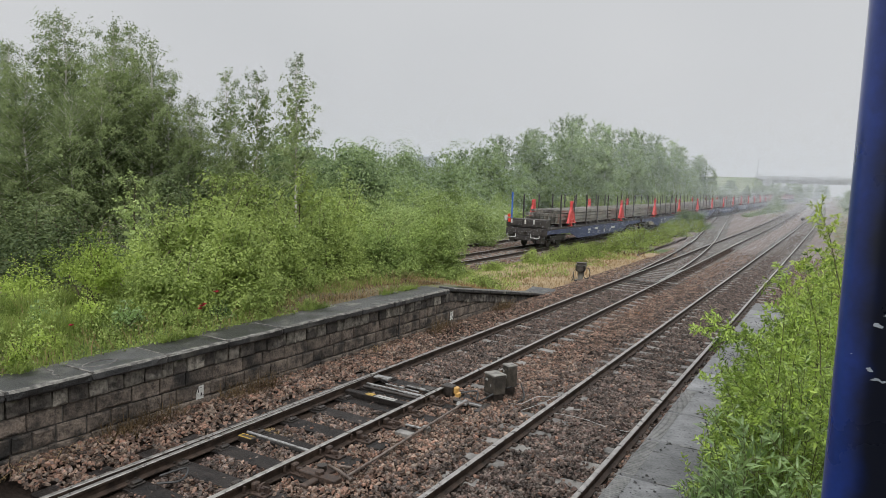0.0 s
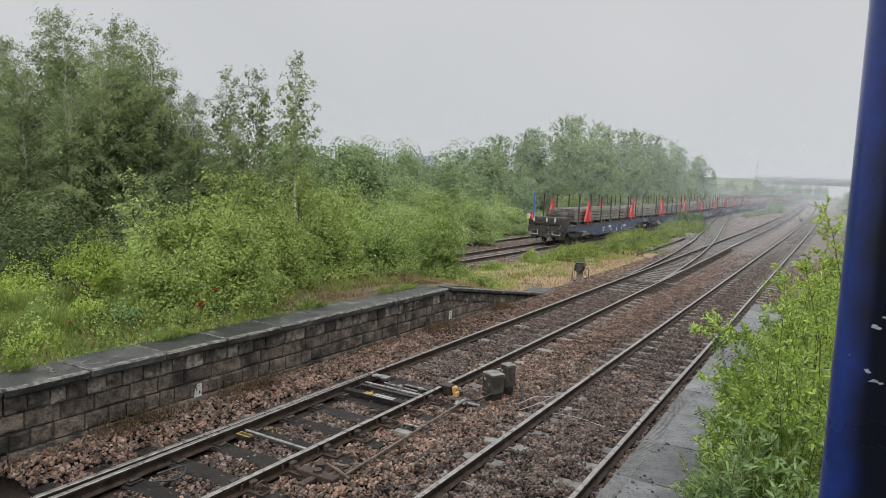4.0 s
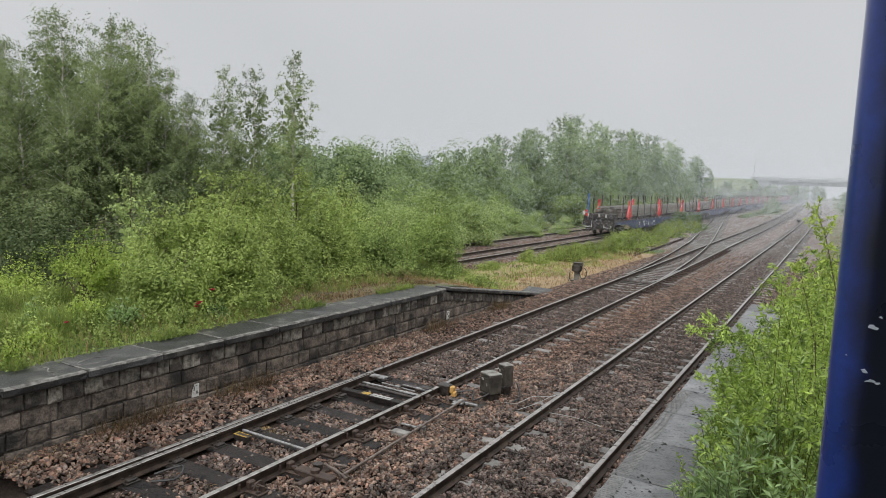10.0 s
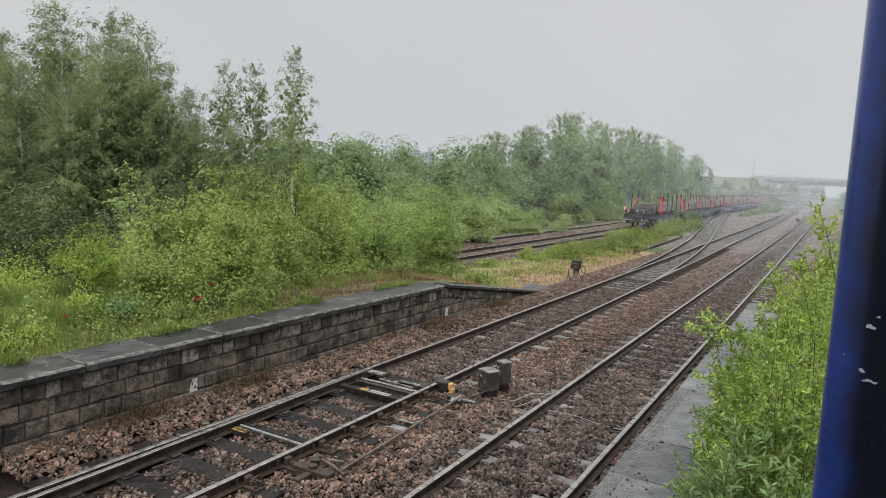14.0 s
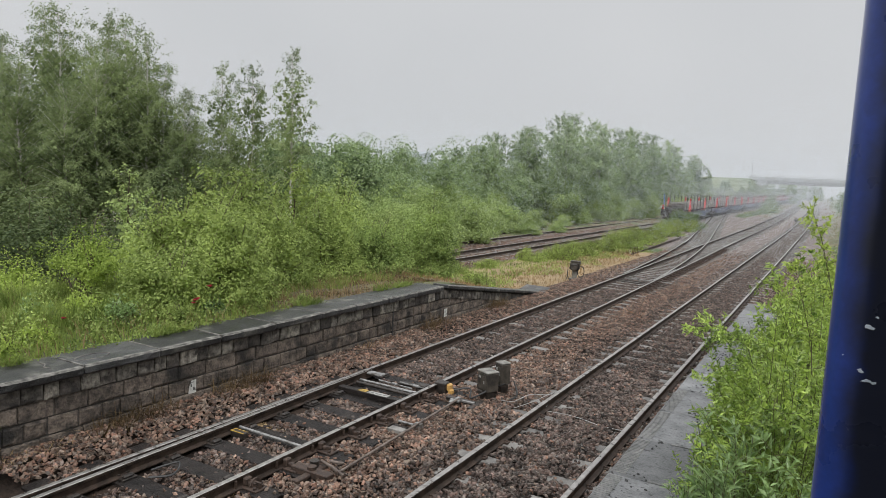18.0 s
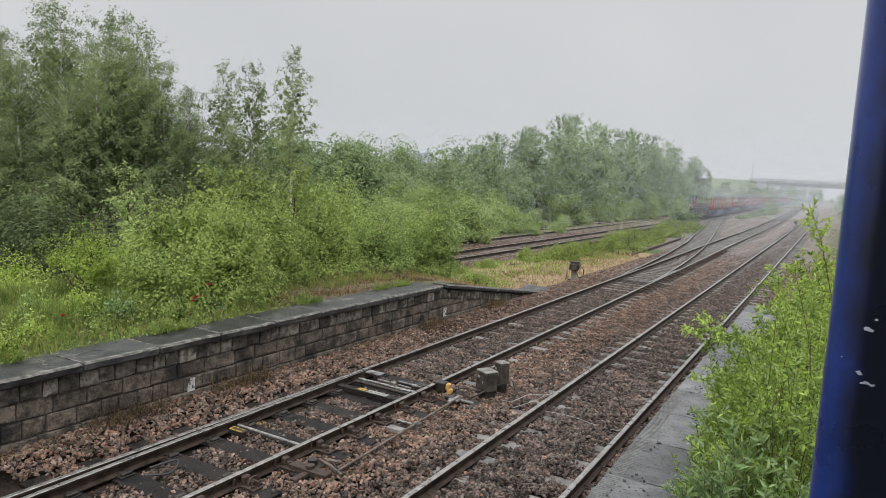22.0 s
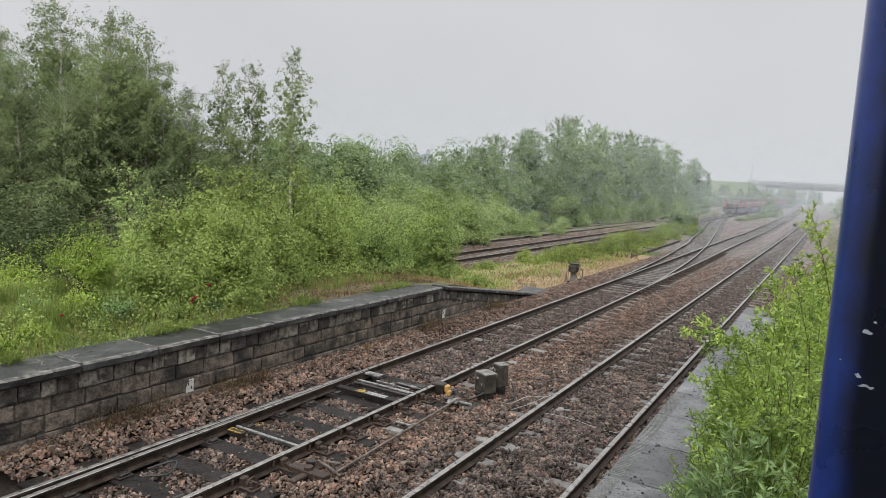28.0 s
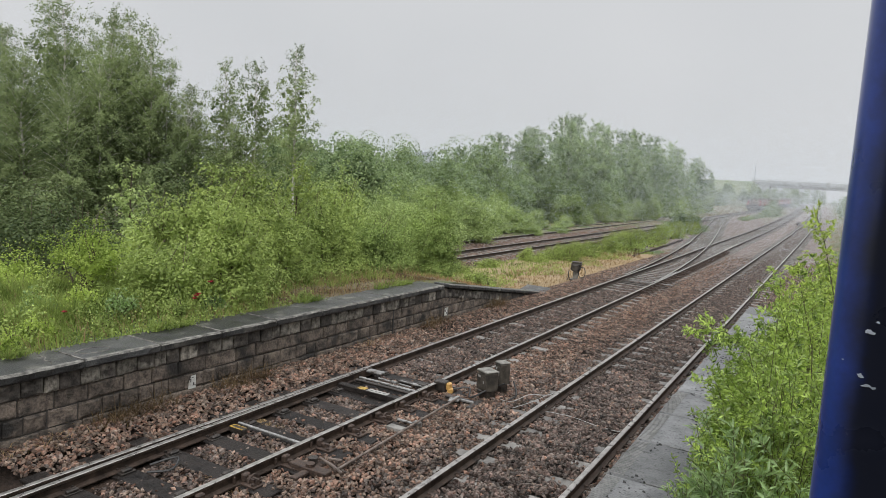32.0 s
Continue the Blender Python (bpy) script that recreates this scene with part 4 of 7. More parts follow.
# ---- points gear ----
gear = thing("point_rodding", "rusty point operating rods and stretcher bars across the track", "points gear", at=pose(0, 0, 0))
bm = bmesh.new()
cylinder(bm, (-5.12, 6.5, -0.075), (-5.29, 10.0, -0.06), 0.019, 10)
part("long_rod", bm, M_ROD, gear, "long rust-brown rod worn to bare steel")
for yy, x0, x1, m in ((6.95, -7.3, -6.05, M_STEEL), (9.95, -7.35, -5.95, M_STEEL), (9.78, -7.3, -6.0, M_IRON)):
    bm = bmesh.new()
    cylinder(bm, (x0, yy, -0.10), (x1, yy, -0.105), 0.022 if m is M_STEEL else 0.03, 10)
    part("stretcher_bar", bm, m, gear)
part("lock_bearer", boxes((-7.35, -5.95, 9.29, 9.43, -0.16, -0.06), bevel=0.01), M_TIMBER, gear)
part("yellow_label", boxes((-6.92, -6.76, 9.30, 9.42, -0.06, -0.056)), M_YELLOW, gear)
part("white_label", boxes((-6.72, -6.30, 9.30, 9.42, -0.06, -0.056)), M_LABEL, gear)
for k in range(4):
    part("dark_bar", boxes((-6.66 + k * 0.085, -6.61 + k * 0.085, 9.345, 9.365, -0.056, -0.0545)), M_BLACK, gear)
part("blade_tip_plate", boxes((-7.42, -7.05, 10.18, 10.34, -0.06, -0.02), bevel=0.01), M_STEEL, gear, "bright steel plate at the blade's tip")
part("lug", boxes((-5.30, -5.17, 8.58, 8.68, -0.16, -0.07), (-5.6, -5.30, 8.61, 8.65, -0.13, -0.10), bevel=0.008), M_STEEL, gear)
part("crank", boxes((-5.55, -5.0, 10.02, 10.12, -0.12, -0.07), (-5.02, -4.92, 9.8, 10.3, -0.13, -0.09), bevel=0.01), M_IRON, gear)
bm = bmesh.new()
box(bm, -5.75, -5.15, 6.35, 6.5, -0.16, -0.07, 0.01)
box(bm, -5.5, -5.4, 6.1, 6.7, -0.15, -0.10, 0.01)
cylinder(bm, (-5.45, 6.42, -0.16), (-5.45, 6.42, -0.03), 0.06, 10)
part("adjuster", bm, M_RUST, gear, "rusty rod adjuster with bolts")
bm = bmesh.new()
for p0, p1 in (((-5.50, 6.66, -0.06), (-5.24, 6.58, -0.05)), ((-5.24, 6.58, -0.05), (-5.00, 6.50, -0.07)), ((-5.24, 6.58, -0.05), (-5.12, 6.52, -0.06)), ((-5.40, 6.72, -0.06), (-5.22, 6.78, -0.06))):
    cylinder(bm, p0, p1, 0.02, 8)
part("bell_crank", bm, M_ROD, gear, "worn steel crank arms")
bm = bmesh.new()
for zz, rr in ((-0.16, 0.075), (-0.11, 0.055), (-0.06, 0.065)):
    cylinder(bm, (-5.52, 6.55, zz), (-5.52, 6.55, zz + 0.045), rr, 12)
part("crank_post", bm, M_IRON, gear)
for cy in (5.78, 8.58, 9.92):
    bm = bmesh.new()
    arc = [(0.10 * math.cos(k * math.pi / 8), 0.115 * math.sin(k * math.pi / 8)) for k in range(9)]
    fa = [bm.verts.new((-5.80, cy + a, -0.15 + b)) for a, b in arc]
    fb = [bm.verts.new((-5.775, cy + a, -0.15 + b)) for a, b in arc]
    bm.faces.new(fa)
    bm.faces.new(fb[::-1])
    for k in range(8):
        bm.faces.new((fa[k], fb[k], fb[k + 1], fa[k + 1]))
    box(bm, -5.90, -5.66, cy - 0.05, cy - 0.02, -0.15, -0.06)
    bmesh.ops.recalc_face_normals(bm, faces=bm.faces)
    part("stop_plate", bm, M_RUST, gear, "rounded iron stop beside the rail")
part("rod_fork", boxes((-5.42, -5.22, 9.92, 10.0, -0.10, -0.06), (-5.36, -5.30, 9.78, 10.12, -0.09, -0.05), (-5.22, -4.98, 10.0, 10.04, -0.10, -0.06), bevel=0.008), M_STEEL, gear, "worn steel fork on the rod's end")
part("timber_stub", boxes((-5.56, -5.28, 8.26, 8.40, -0.17, -0.10), bevel=0.01), M_SLEEPER, gear, "pale timber packing")
for k, (x0, y0, x1, y1) in enumerate(((-7.0, 10.06, -6.25, 10.02), (-6.62, 10.2, -6.1, 10.18), (-6.75, 9.86, -6.15, 9.84))):
    bm = bmesh.new()
    cylinder(bm, (x0, y0, -0.07), (x1, y1, -0.075), 0.014, 8)
    cylinder(bm, (x0 + 0.3, y0 - 0.012, -0.07), (x0 + 0.42, y0 - 0.018, -0.072), 0.026, 8)
    part("adjusting_rod", bm, M_STEEL, gear, "pale threaded adjusting rod")
part("junction_plate", boxes((-6.34, -6.12, 10.26, 10.42, -0.12, -0.07), (-6.7, -6.4, 10.24, 10.4, -0.14, -0.10), bevel=0.008), M_IRON, gear)
motor = thing("yellow_marker_box", "dark iron chair with yellow painted edges beside the rail", "points gear", at=pose(-7.13, 6.78, -0.16) @ Matrix.Scale(0.75, 4))
part("body", boxes((-0.17, 0.17, -0.07, 0.07, 0.0, 0.11), bevel=0.012), M_IRON, motor)
part("yellow_top", boxes((-0.17, 0.17, -0.072, -0.045, 0.111, 0.118), (-0.17, 0.17, 0.045, 0.072, 0.111, 0.118), (-0.174, -0.14, -0.045, 0.045, 0.111, 0.118)), M_YELLOW, motor, "yellow painted edge")
bracket = thing("yellow_bracket", "yellow painted bracket on a dark iron detector", "points gear", at=pose(-5.76, 10.42, -0.16))
part("detector", boxes((-0.22, 0.02, -0.09, 0.09, 0, 0.20), bevel=0.015), M_IRON, bracket)
part("bracket", boxes((0.022, 0.10, -0.06, 0.06, 0.06, 0.19), (0.05, 0.14, -0.055, 0.055, 0.0, 0.10), bevel=0.02), M_ORANGE, bracket, "bright yellow bracket")


far_gear = thing("point_machine", "dark iron point machine and rods beside the far turnout", "points gear", at=pose(-5.62, 27.3, -0.30))
part("machine_case", boxes((-0.17, 0.17, -0.24, 0.24, 0.0, 0.13), bevel=0.02), M_IRON, far_gear)
part("machine_lid", boxes((-0.13, 0.13, -0.20, 0.20, 0.131, 0.16), bevel=0.012), M_RUST, far_gear)
bm = bmesh.new()
cylinder(bm, (0.05, 0.3, 0.12), (0.02, 3.6, 0.14), 0.025, 8)
part("back_rod", bm, M_RUST, far_gear)
for yy in (0.35, 0.8, 1.6):
    bm = bmesh.new()
    cylinder(bm, (0.06, yy, 0.16), (-1.9, yy + 0.05, 0.17), 0.022, 8)
    part("drive_rod", bm, M_STEEL if yy > 1 else M_IRON, far_gear)


def lineside_box(x, y, w, d, h, z, label, mat_body, turn):
    c = thing("lineside_box", label, "equipment box", group="boxes beside the points", at=pose(x, y, -0.22, 0, 0, turn))
    part("stand", boxes((-w * 0.42, w * 0.42, -d * 0.4, d * 0.4, 0, z), bevel=0.01), M_IRON, c)
    part("body", boxes((-w / 2, w / 2, -d / 2, d / 2, z, z + h), bevel=0.012), mat_body, c)
    part("lid", boxes((-w / 2 - 0.006, w / 2 + 0.006, -d / 2 - 0.006, d / 2 + 0.006, z + h + 0.001, z + h + 0.032), bevel=0.012), M_LID, c, "paler worn lid")
    part("door", boxes((-w * 0.36, w * 0.36, -d / 2 - 0.008, -d / 2 - 0.001, z + 0.05, z + h - 0.05), bevel=0.003), mat_body, c)
    part("catch", boxes((w * 0.22, w * 0.3, -d / 2 - 0.022, -d / 2 - 0.0085, z + h * 0.45, z + h * 0.6), bevel=0.003), M_STEEL, c)
    part("label_plate", boxes((-w * 0.3, -w * 0.08, -d / 2 - 0.011, -d / 2 - 0.0085, z + h * 0.7, z + h * 0.82)), M_LABEL, c, "small worn white label")
    for low in (0.2, 0.7):
        part("hinge", boxes((-w * 0.42, -w * 0.37, -d / 2 - 0.016, -d / 2 - 0.001, z + h * low, z + h * (low + 0.1)), bevel=0.002), M_IRON, c)
    part("cable_gland", boxes((-w * 0.2, w * 0.2, -d / 2 - 0.05, -d / 2 - 0.001, z - 0.05, z + 0.02), bevel=0.01), M_IRON, c)
    return c


lineside_box(-5.02, 10.58, 0.30, 0.26, 0.33, 0.23, "weathered grey points box on a short stand in the ballast", M_BOX, -28)
lineside_box(-4.93, 11.0, 0.20, 0.20, 0.37, 0.27, "taller dark grey equipment box behind the first", M_BOX, -30)


def cable(name, pts, r, material, label, steps=8):
    pts = [Vector(p) for p in pts]
    fine_pts = []
    for i in range(len(pts) - 1):
        p0, p1, p2, p3 = pts[max(i - 1, 0)], pts[i], pts[i + 1], pts[min(i + 2, len(pts) - 1)]
        for k in range(steps):
            t = k / steps
            fine_pts.append(0.5 * ((2 * p1) + (p2 - p0) * t + (2 * p0 - 5 * p1 + 4 * p2 - p3) * t * t + (3 * p1 - p0 - 3 * p2 + p3) * t**3))
    fine_pts.append(pts[-1])
    ob = part(name, tube_mesh(name, [tuple(p) for p in fine_pts], r), material, None)
    return tagged(ob, label, "cable")


M_CABLE = mat("pale_cable", (0.22, 0.22, 0.215), (0.42, 0.42, 0.41), 0.5, 20, 0.05, 80)
cable("cable", [(-4.75, 10.6, -0.12), (-4.5, 10.55, -0.08), (-4.3, 10.8, 0.02), (-4.05, 10.95, 0.03), (-3.98, 11.4, -0.02), (-4.02, 11.1, -0.13)], 0.006, M_CABLE, "pale looped cable lying on the ballast")
cable("cable", [(-4.4, 10.35, -0.12), (-4.2, 10.7, -0.06), (-4.05, 11.2, -0.02), (-3.95, 10.7, -0.1)], 0.005, M_CABLE, "pale looped cable lying on the ballast")
cable("cable", [(-3.9, 10.6, -0.13), (-3.4, 10.55, -0.1), (-2.9, 10.45, -0.12), (-2.45, 10.5, -0.13)], 0.005, M_CABLE, "thin pale cable crossing between the rails")
cable("cable", [(-5.6, 10.4, -0.06), (-5.35, 10.55, -0.02), (-5.2, 10.3, -0.1), (-4.95, 10.4, 0.05)], 0.016, M_BLACK, "black cable looping to the points box")
cable("cable", [(-5.3, 10.75, -0.05), (-5.2, 10.9, 0.08), (-5.05, 10.8, 0.0), (-4.8, 10.85, 0.1)], 0.014, M_BLACK, "black cable looping to the points box")
cable("cable", [(-4.68, 10.95, 0.15), (-4.55, 10.8, -0.05), (-4.7, 10.6, -0.15)], 0.016, M_BLACK, "black cable looping to the points box")
cable("cable", [(-7.1, 5.3, -0.12), (-6.9, 5.55, -0.05), (-6.75, 5.35, -0.1), (-6.95, 5.15, -0.12)], 0.014, M_BLACK, "black wire loop beside the blade")

# ---- ground signal and other small lineside things ----
SIG = 1.15
sig = thing("ground_signal", "small weathered ground signal seen from behind", "signal", at=pose(-9.12, 27.0, -0.2, 0, 0, 10) @ Matrix.Scale(SIG, 4))
part("post", boxes((-0.09, 0.09, -0.07, 0.07, 0, 0.36), bevel=0.02), M_LID, sig, "pale grey pedestal")
part("foot", boxes((-0.2, 0.2, -0.15, 0.15, 0, 0.04), bevel=0.01), M_IRON, sig)
part("head", boxes((-0.17, 0.17, -0.13, 0.13, 0.36, 0.58), bevel=0.03), M_IRON, sig, "dark metal signal head")
part("cap", boxes((-0.20, 0.20, -0.15, 0.17, 0.581, 0.60), (-0.14, 0.18, -0.10, 0.12, 0.60, 0.66), (-0.17, 0.20, -0.12, 0.16, 0.66, 0.68), bevel=0.006), M_BOX, sig, "stepped metal cap")
part("hood", boxes((-0.18, 0.18, 0.14, 0.30, 0.54, 0.58), bevel=0.015), M_IRON, sig)
part("back_box", boxes((-0.11, 0.11, -0.24, -0.142, 0.36, 0.58), bevel=0.02), M_BOX, sig)
hoop = [(0.22 + 0.12 * math.cos(a), 0.0, 0.30 + 0.2 * math.sin(a)) for a in [i * 0.35 - 1.6 for i in range(19)]]
part("conduit", tube_mesh("conduit", hoop, 0.016), M_BLACK, sig)
part("loose_cable", tube_mesh("loose_cable", [(-0.16, -0.1, 0.45), (-0.24, -0.14, 0.3), (-0.22, -0.16, 0.12), (-0.27, -0.2, 0.0)], 0.018), M_BLACK, sig)
dwarf = thing("ground_disc", "small dark ground signal between the running lines", "signal", at=pose(-4.75, 112, -0.25))
part("post", boxes((-0.08, 0.08, -0.08, 0.08, -0.05, 0.4)), M_IRON, dwarf)
bm = bmesh.new()
cylinder(bm, (0, -0.06, 0.68), (0, 0.06, 0.45), 0.27, 14)
part("disc", bm, M_IRON, dwarf)
for x, y, rz, ln in ((-10.4, 49.0, 2.5, 19.0),):
    spare = thing("spare_rail", "rusty spare rail lying beside the track", "rail", group="spare rails beside the track", at=pose(x, y, -0.22, 0, 0, rz))
    bm = boxes((-0.035, 0.035, -ln / 2, ln / 2, 0.1, 0.14), (-0.01, 0.01, -ln / 2, ln / 2, 0.0, 0.1), (-0.07, 0.07, -ln / 2, ln / 2, -0.03, 0.0))
    part("web", bm, M_RUST, spare)

# ---- the freight train of rail wagons ----
WAGON = 23.0


def wheel_mesh():
    bm = bmesh.new()
    cylinder(bm, (-0.06, 0, 0), (0.06, 0, 0), 0.42, 18)
    cylinder(bm, (0.06, 0, 0), (0.09, 0, 0), 0.16, 10)
    me = bpy.data.meshes.new("wheel")
    bm.to_mesh(me)
    bm.free()
    me.materials.append(M_WAGON_D)
    return me


WHEEL = wheel_mesh()


def make_wagon(rear):
    w = thing("rail_wagon", "dirty dark blue bogie flat wagon loaded with rails", "wagon", group="wagons of the train")
    h = WAGON / 2 - 0.45
    part("deck", boxes((-1.28, 1.28, -h, h, 1.08, 1.20), bevel=0.02), M_WAGON_D, w)
    for s in (-1, 1):
        bm = bmesh.new()
        pts = [(-h, 1.08), (-h, 0.86), (-7.0, 0.80), (-5.5, 0.42), (5.5, 0.42), (7.0, 0.80), (h, 0.86), (h, 1.08)]
        a = [bm.verts.new((s * 1.30, y, z)) for y, z in pts]
        b = [bm.verts.new((s * 1.22, y, z)) for y, z in pts]
        bm.faces.new(a)
        bm.faces.new(b[::-1])
        for i in range(8):
            j = (i + 1) % 8
            bm.faces.new((a[j], a[i], b[i], b[j]))
        bmesh.ops.recalc_face_normals(bm, faces=bm.faces)
        sill = part("side_sill", bm, M_WAGON, w, "dirty blue side sill")
        part("sill_flange", boxes((s * 1.24 - 0.09, s * 1.24 + 0.09, -5.5, 5.5, 0.40, 0.425)), M_WAGON, w)
        for k, (y, ln, z, ht) in enumerate(((-3.4, 0.5, 0.78, 0.12), (-3.4, 0.4, 0.62, 0.08), (-1.9, 0.7, 0.80, 0.16), (2.2, 0.9, 0.72, 0.14))):
            x0, x1 = sorted((s * 1.302, s * 1.306))
            part("white_bar", boxes((x0, x1, y, y + ln, z, z + ht)), M_WHITE, sill)
        for k in range(3):
            y = -1.2 + k * 1.5
            part("lever", boxes((s * 1.32 - 0.02, s * 1.32 + 0.02, y, y + 0.05, 0.5, 0.75)), M_WHITE, sill)
    for s in (-1, 1):
        y0, y1 = sorted((s * h, s * (h + 0.12)))
        part("headstock", boxes((-1.3, 1.3, y0, y1, 0.72, 1.16), bevel=0.02), M_WAGON_D, w)
        for x in (-0.87, 0.87):
            bm = bmesh.new()
            cylinder(bm, (x, s * (h + 0.12), 1.0), (x, s * (h + 0.40), 1.0), 0.10, 10)
            cylinder(bm, (x, s * (h + 0.40), 1.0), (x, s * (h + 0.44), 1.0), 0.24, 14)
            part("buffer", bm, M_WAGON_D, w)
        bm = bmesh.new()
        box(bm, -0.05, 0.05, min(s * (h + 0.12), s * (h + 0.42)), max(s * (h + 0.12), s * (h + 0.42)), 0.85, 0.98, 0.02)
        part("drawhook", bm, M_IRON, w)
        part("brake_hose", tube_mesh("brake_hose", [(0.35, s * (h + 0.12), 0.85), (0.36, s * (h + 0.25), 0.7), (0.33, s * (h + 0.25), 0.45), (0.25, s * (h + 0.16), 0.35)], 0.03), M_BLACK, w)
        bog = part("bogie_frame", boxes((-1.12, -0.98, s * 8.7 - 1.35, s * 8.7 + 1.35, 0.42, 0.70), (0.98, 1.12, s * 8.7 - 1.35, s * 8.7 + 1.35, 0.42, 0.70), (-1.1, 1.1, s * 8.7 - 0.25, s * 8.7 + 0.25, 0.45, 0.85), bevel=0.03), M_WAGON_D, w)
        for dy in (-0.9, 0.9):
            for x in (-0.75, 0.75):
                part("wheel", WHEEL, None, bog, at=pose(x, s * 8.7 + dy, 0.42))
            part("axlebox", boxes((1.121, 1.20, s * 8.7 + dy - 0.14, s * 8.7 + dy + 0.14, 0.32, 0.56), bevel=0.03), M_WAGON_D, bog)
    # stanchions
    post_me = bpy.data.meshes.new("stanchion")
    bm = boxes((-0.035, 0.035, -0.045, 0.045, 0.0, 2.0), (-0.06, 0.06, -0.09, 0.09, 0.0, 0.25), bevel=0.01)
    bm.to_mesh(post_me)
    bm.free()
    post_me.materials.append(M_WAGON_D)
    for k in range(8):
        for s in (-1, 1):
            part("stanchion", post_me, None, w, at=pose(s * 1.22, -8.8 + k * 2.51, 1.16))
    return w


def make_clamp():
    c = thing("red_clamp_frame", "bright red steel clamp frame holding the rails", "clamp", group="red clamps on the train")
    for s in (-1, 1):
        bm = bmesh.new()
        box(bm, s * 1.30 - 0.08, s * 1.30 + 0.08, -0.15, 0.15, 1.44, 2.78, 0.015)
        for d in (-1, 1):
            pts = [(d * 0.15, 2.42), (d * 0.70, 1.43), (d * 0.40, 1.43), (d * 0.15, 1.75)]
            fa = [bm.verts.new((s * 1.30 - 0.06, a, b)) for a, b in pts]
            fb = [bm.verts.new((s * 1.30 + 0.06, a, b)) for a, b in pts]
            bm.faces.new(fa)
            bm.faces.new(fb[::-1])
            for i in range(4):
                k = (i + 1) % 4
                bm.faces.new((fa[k], fa[i], fb[i], fb[k]))
        box(bm, s * 1.30 - 0.09, s * 1.30 + 0.09, -0.74, 0.74, 1.40, 1.46, 0.01)
        box(bm, s * 1.30 - 0.05, s * 1.30 + 0.05, -0.10, 0.10, 1.201, 1.40)
        bmesh.ops.recalc_face_normals(bm, faces=bm.faces)
        part("upright", bm, M_RED, c)
        part("dark_pin", boxes((s * 1.395 - 0.012, s * 1.395 + 0.012, -0.05, 0.05, 2.1, 2.66)), M_WAGON_D, c)
    part("foot_beam", boxes((-1.38, 1.38, -0.16, 0.16, 1.201, 1.26)), M_RED, c)
    return c


def make_load():
    """Four tiers of new rails, each rail a piece."""
    b = thing("rail_load", "stack of brown new steel rails in four tiers", "rails", group="rail loads on the train")
    ln = WAGON
    bm = boxes((-0.036, 0.036, -ln / 2, ln / 2, 0.118, 0.16), (-0.012, 0.012, -ln / 2, ln / 2, 0.02, 0.118), (-0.07, 0.07, -ln / 2, ln / 2, 0.0, 0.02))
    me = bpy.data.meshes.new("new_rail")
    bm.to_mesh(me)
    bm.free()
    me.materials.append(M_NEWRAIL)
    PACK = bpy.data.meshes.new("packing")
    bm = boxes((-1.1, 1.1, -0.08, 0.08, 0.0, 0.05))
    bm.to_mesh(PACK)
    bm.free()
    PACK.materials.append(M_BARK)
    for tier in range(4):
        for y in (-9.5, -5, 0, 5, 9.5):
            part("packing", PACK, None, b, at=pose(0, y, 1.347 + tier * 0.215))
        for k in range(9):
            part("new_rail", me, None, b, at=pose(-1.0 + k * 0.25, 0.9 if tier == 3 else 0, 1.3995 + tier * 0.215))
    # bolsters added to lift the load so its height fits the camera's view
    for y in (-9.5, -5, 0, 5, 9.5):
        part("bolster", boxes((-1.12, 1.12, -0.13, 0.13, 1.207, 1.345), bevel=0.01), M_WAGON_D, b, "dark cross bolster added to lift the rails to fit the camera's view", at=pose(0, y, 0))
    return b


first = make_wagon(True)
clamp0, load0 = make_clamp(), make_load()
TRAIN = []
for i in range(18):
    wg = first if i == 0 else copy_thing(first, Matrix())
    TRAIN.append((wg, i * WAGON + WAGON / 2 + 0.2))
    ld = load0 if i == 0 else copy_thing(load0, Matrix())
    TRAIN.append((ld, i * WAGON + WAGON / 2 + 2.7))
clamp_at = []
s = 4.75
while s < 405:
    clamp_at.append(s)
    s += 11.75
for i, s in enumerate(clamp_at):
    cl = clamp0 if i == 0 else copy_thing(clamp0, Matrix())
    TRAIN.append((cl, s))
# things at the tail
tail = thing("tail_gear", "white tail lamp and blue pole on the last wagon", "tail lamp")
part("blue_pole", boxes((-1.05, -0.97, -0.04, 0.04, 1.2, 3.25), bevel=0.01), M_POLE, tail, "tall blue marker pole")
bm = bmesh.new()
cylinder(bm, (-1.22, -0.40, 1.78), (-1.22, -0.28, 1.78), 0.10, 14)
box(bm, -1.30, -1.14, -0.38, -0.26, 1.56, 1.70, 0.02)
part("tail_lamp", bm, M_WHITE, tail, "white tail lamp body")
M_LENS = mat("red_lens", (0.7, 0.04, 0.03), (0.8, 0.1, 0.06), 0.3, 10, 0, 50)
bm = bmesh.new()
box(bm, -1.08, -0.94, -0.36, -0.25, 1.48, 1.72, 0.02)
cylinder(bm, (-1.01, -0.40, 1.88), (-1.01, -0.36, 1.88), 0.10, 12)
part("marker", bm, M_LENS, tail, "red marker lamp below the pole")
for x in (-0.87, 0.0, 0.55):
    part("white_bracket", boxes((x - 0.04, x + 0.04, -0.29, -0.26, 1.42, 1.68)), M_WHITE, tail)
part("end_locker", boxes((-1.26, 1.26, -0.18, 0.55, 1.205, 1.70), (-1.0, -0.2, -0.24, -0.18, 1.28, 1.6), (0.2, 1.0, -0.24, -0.18, 1.28, 1.6), bevel=0.015), M_WAGON_D, tail, "dark steel locker across the wagon's end")
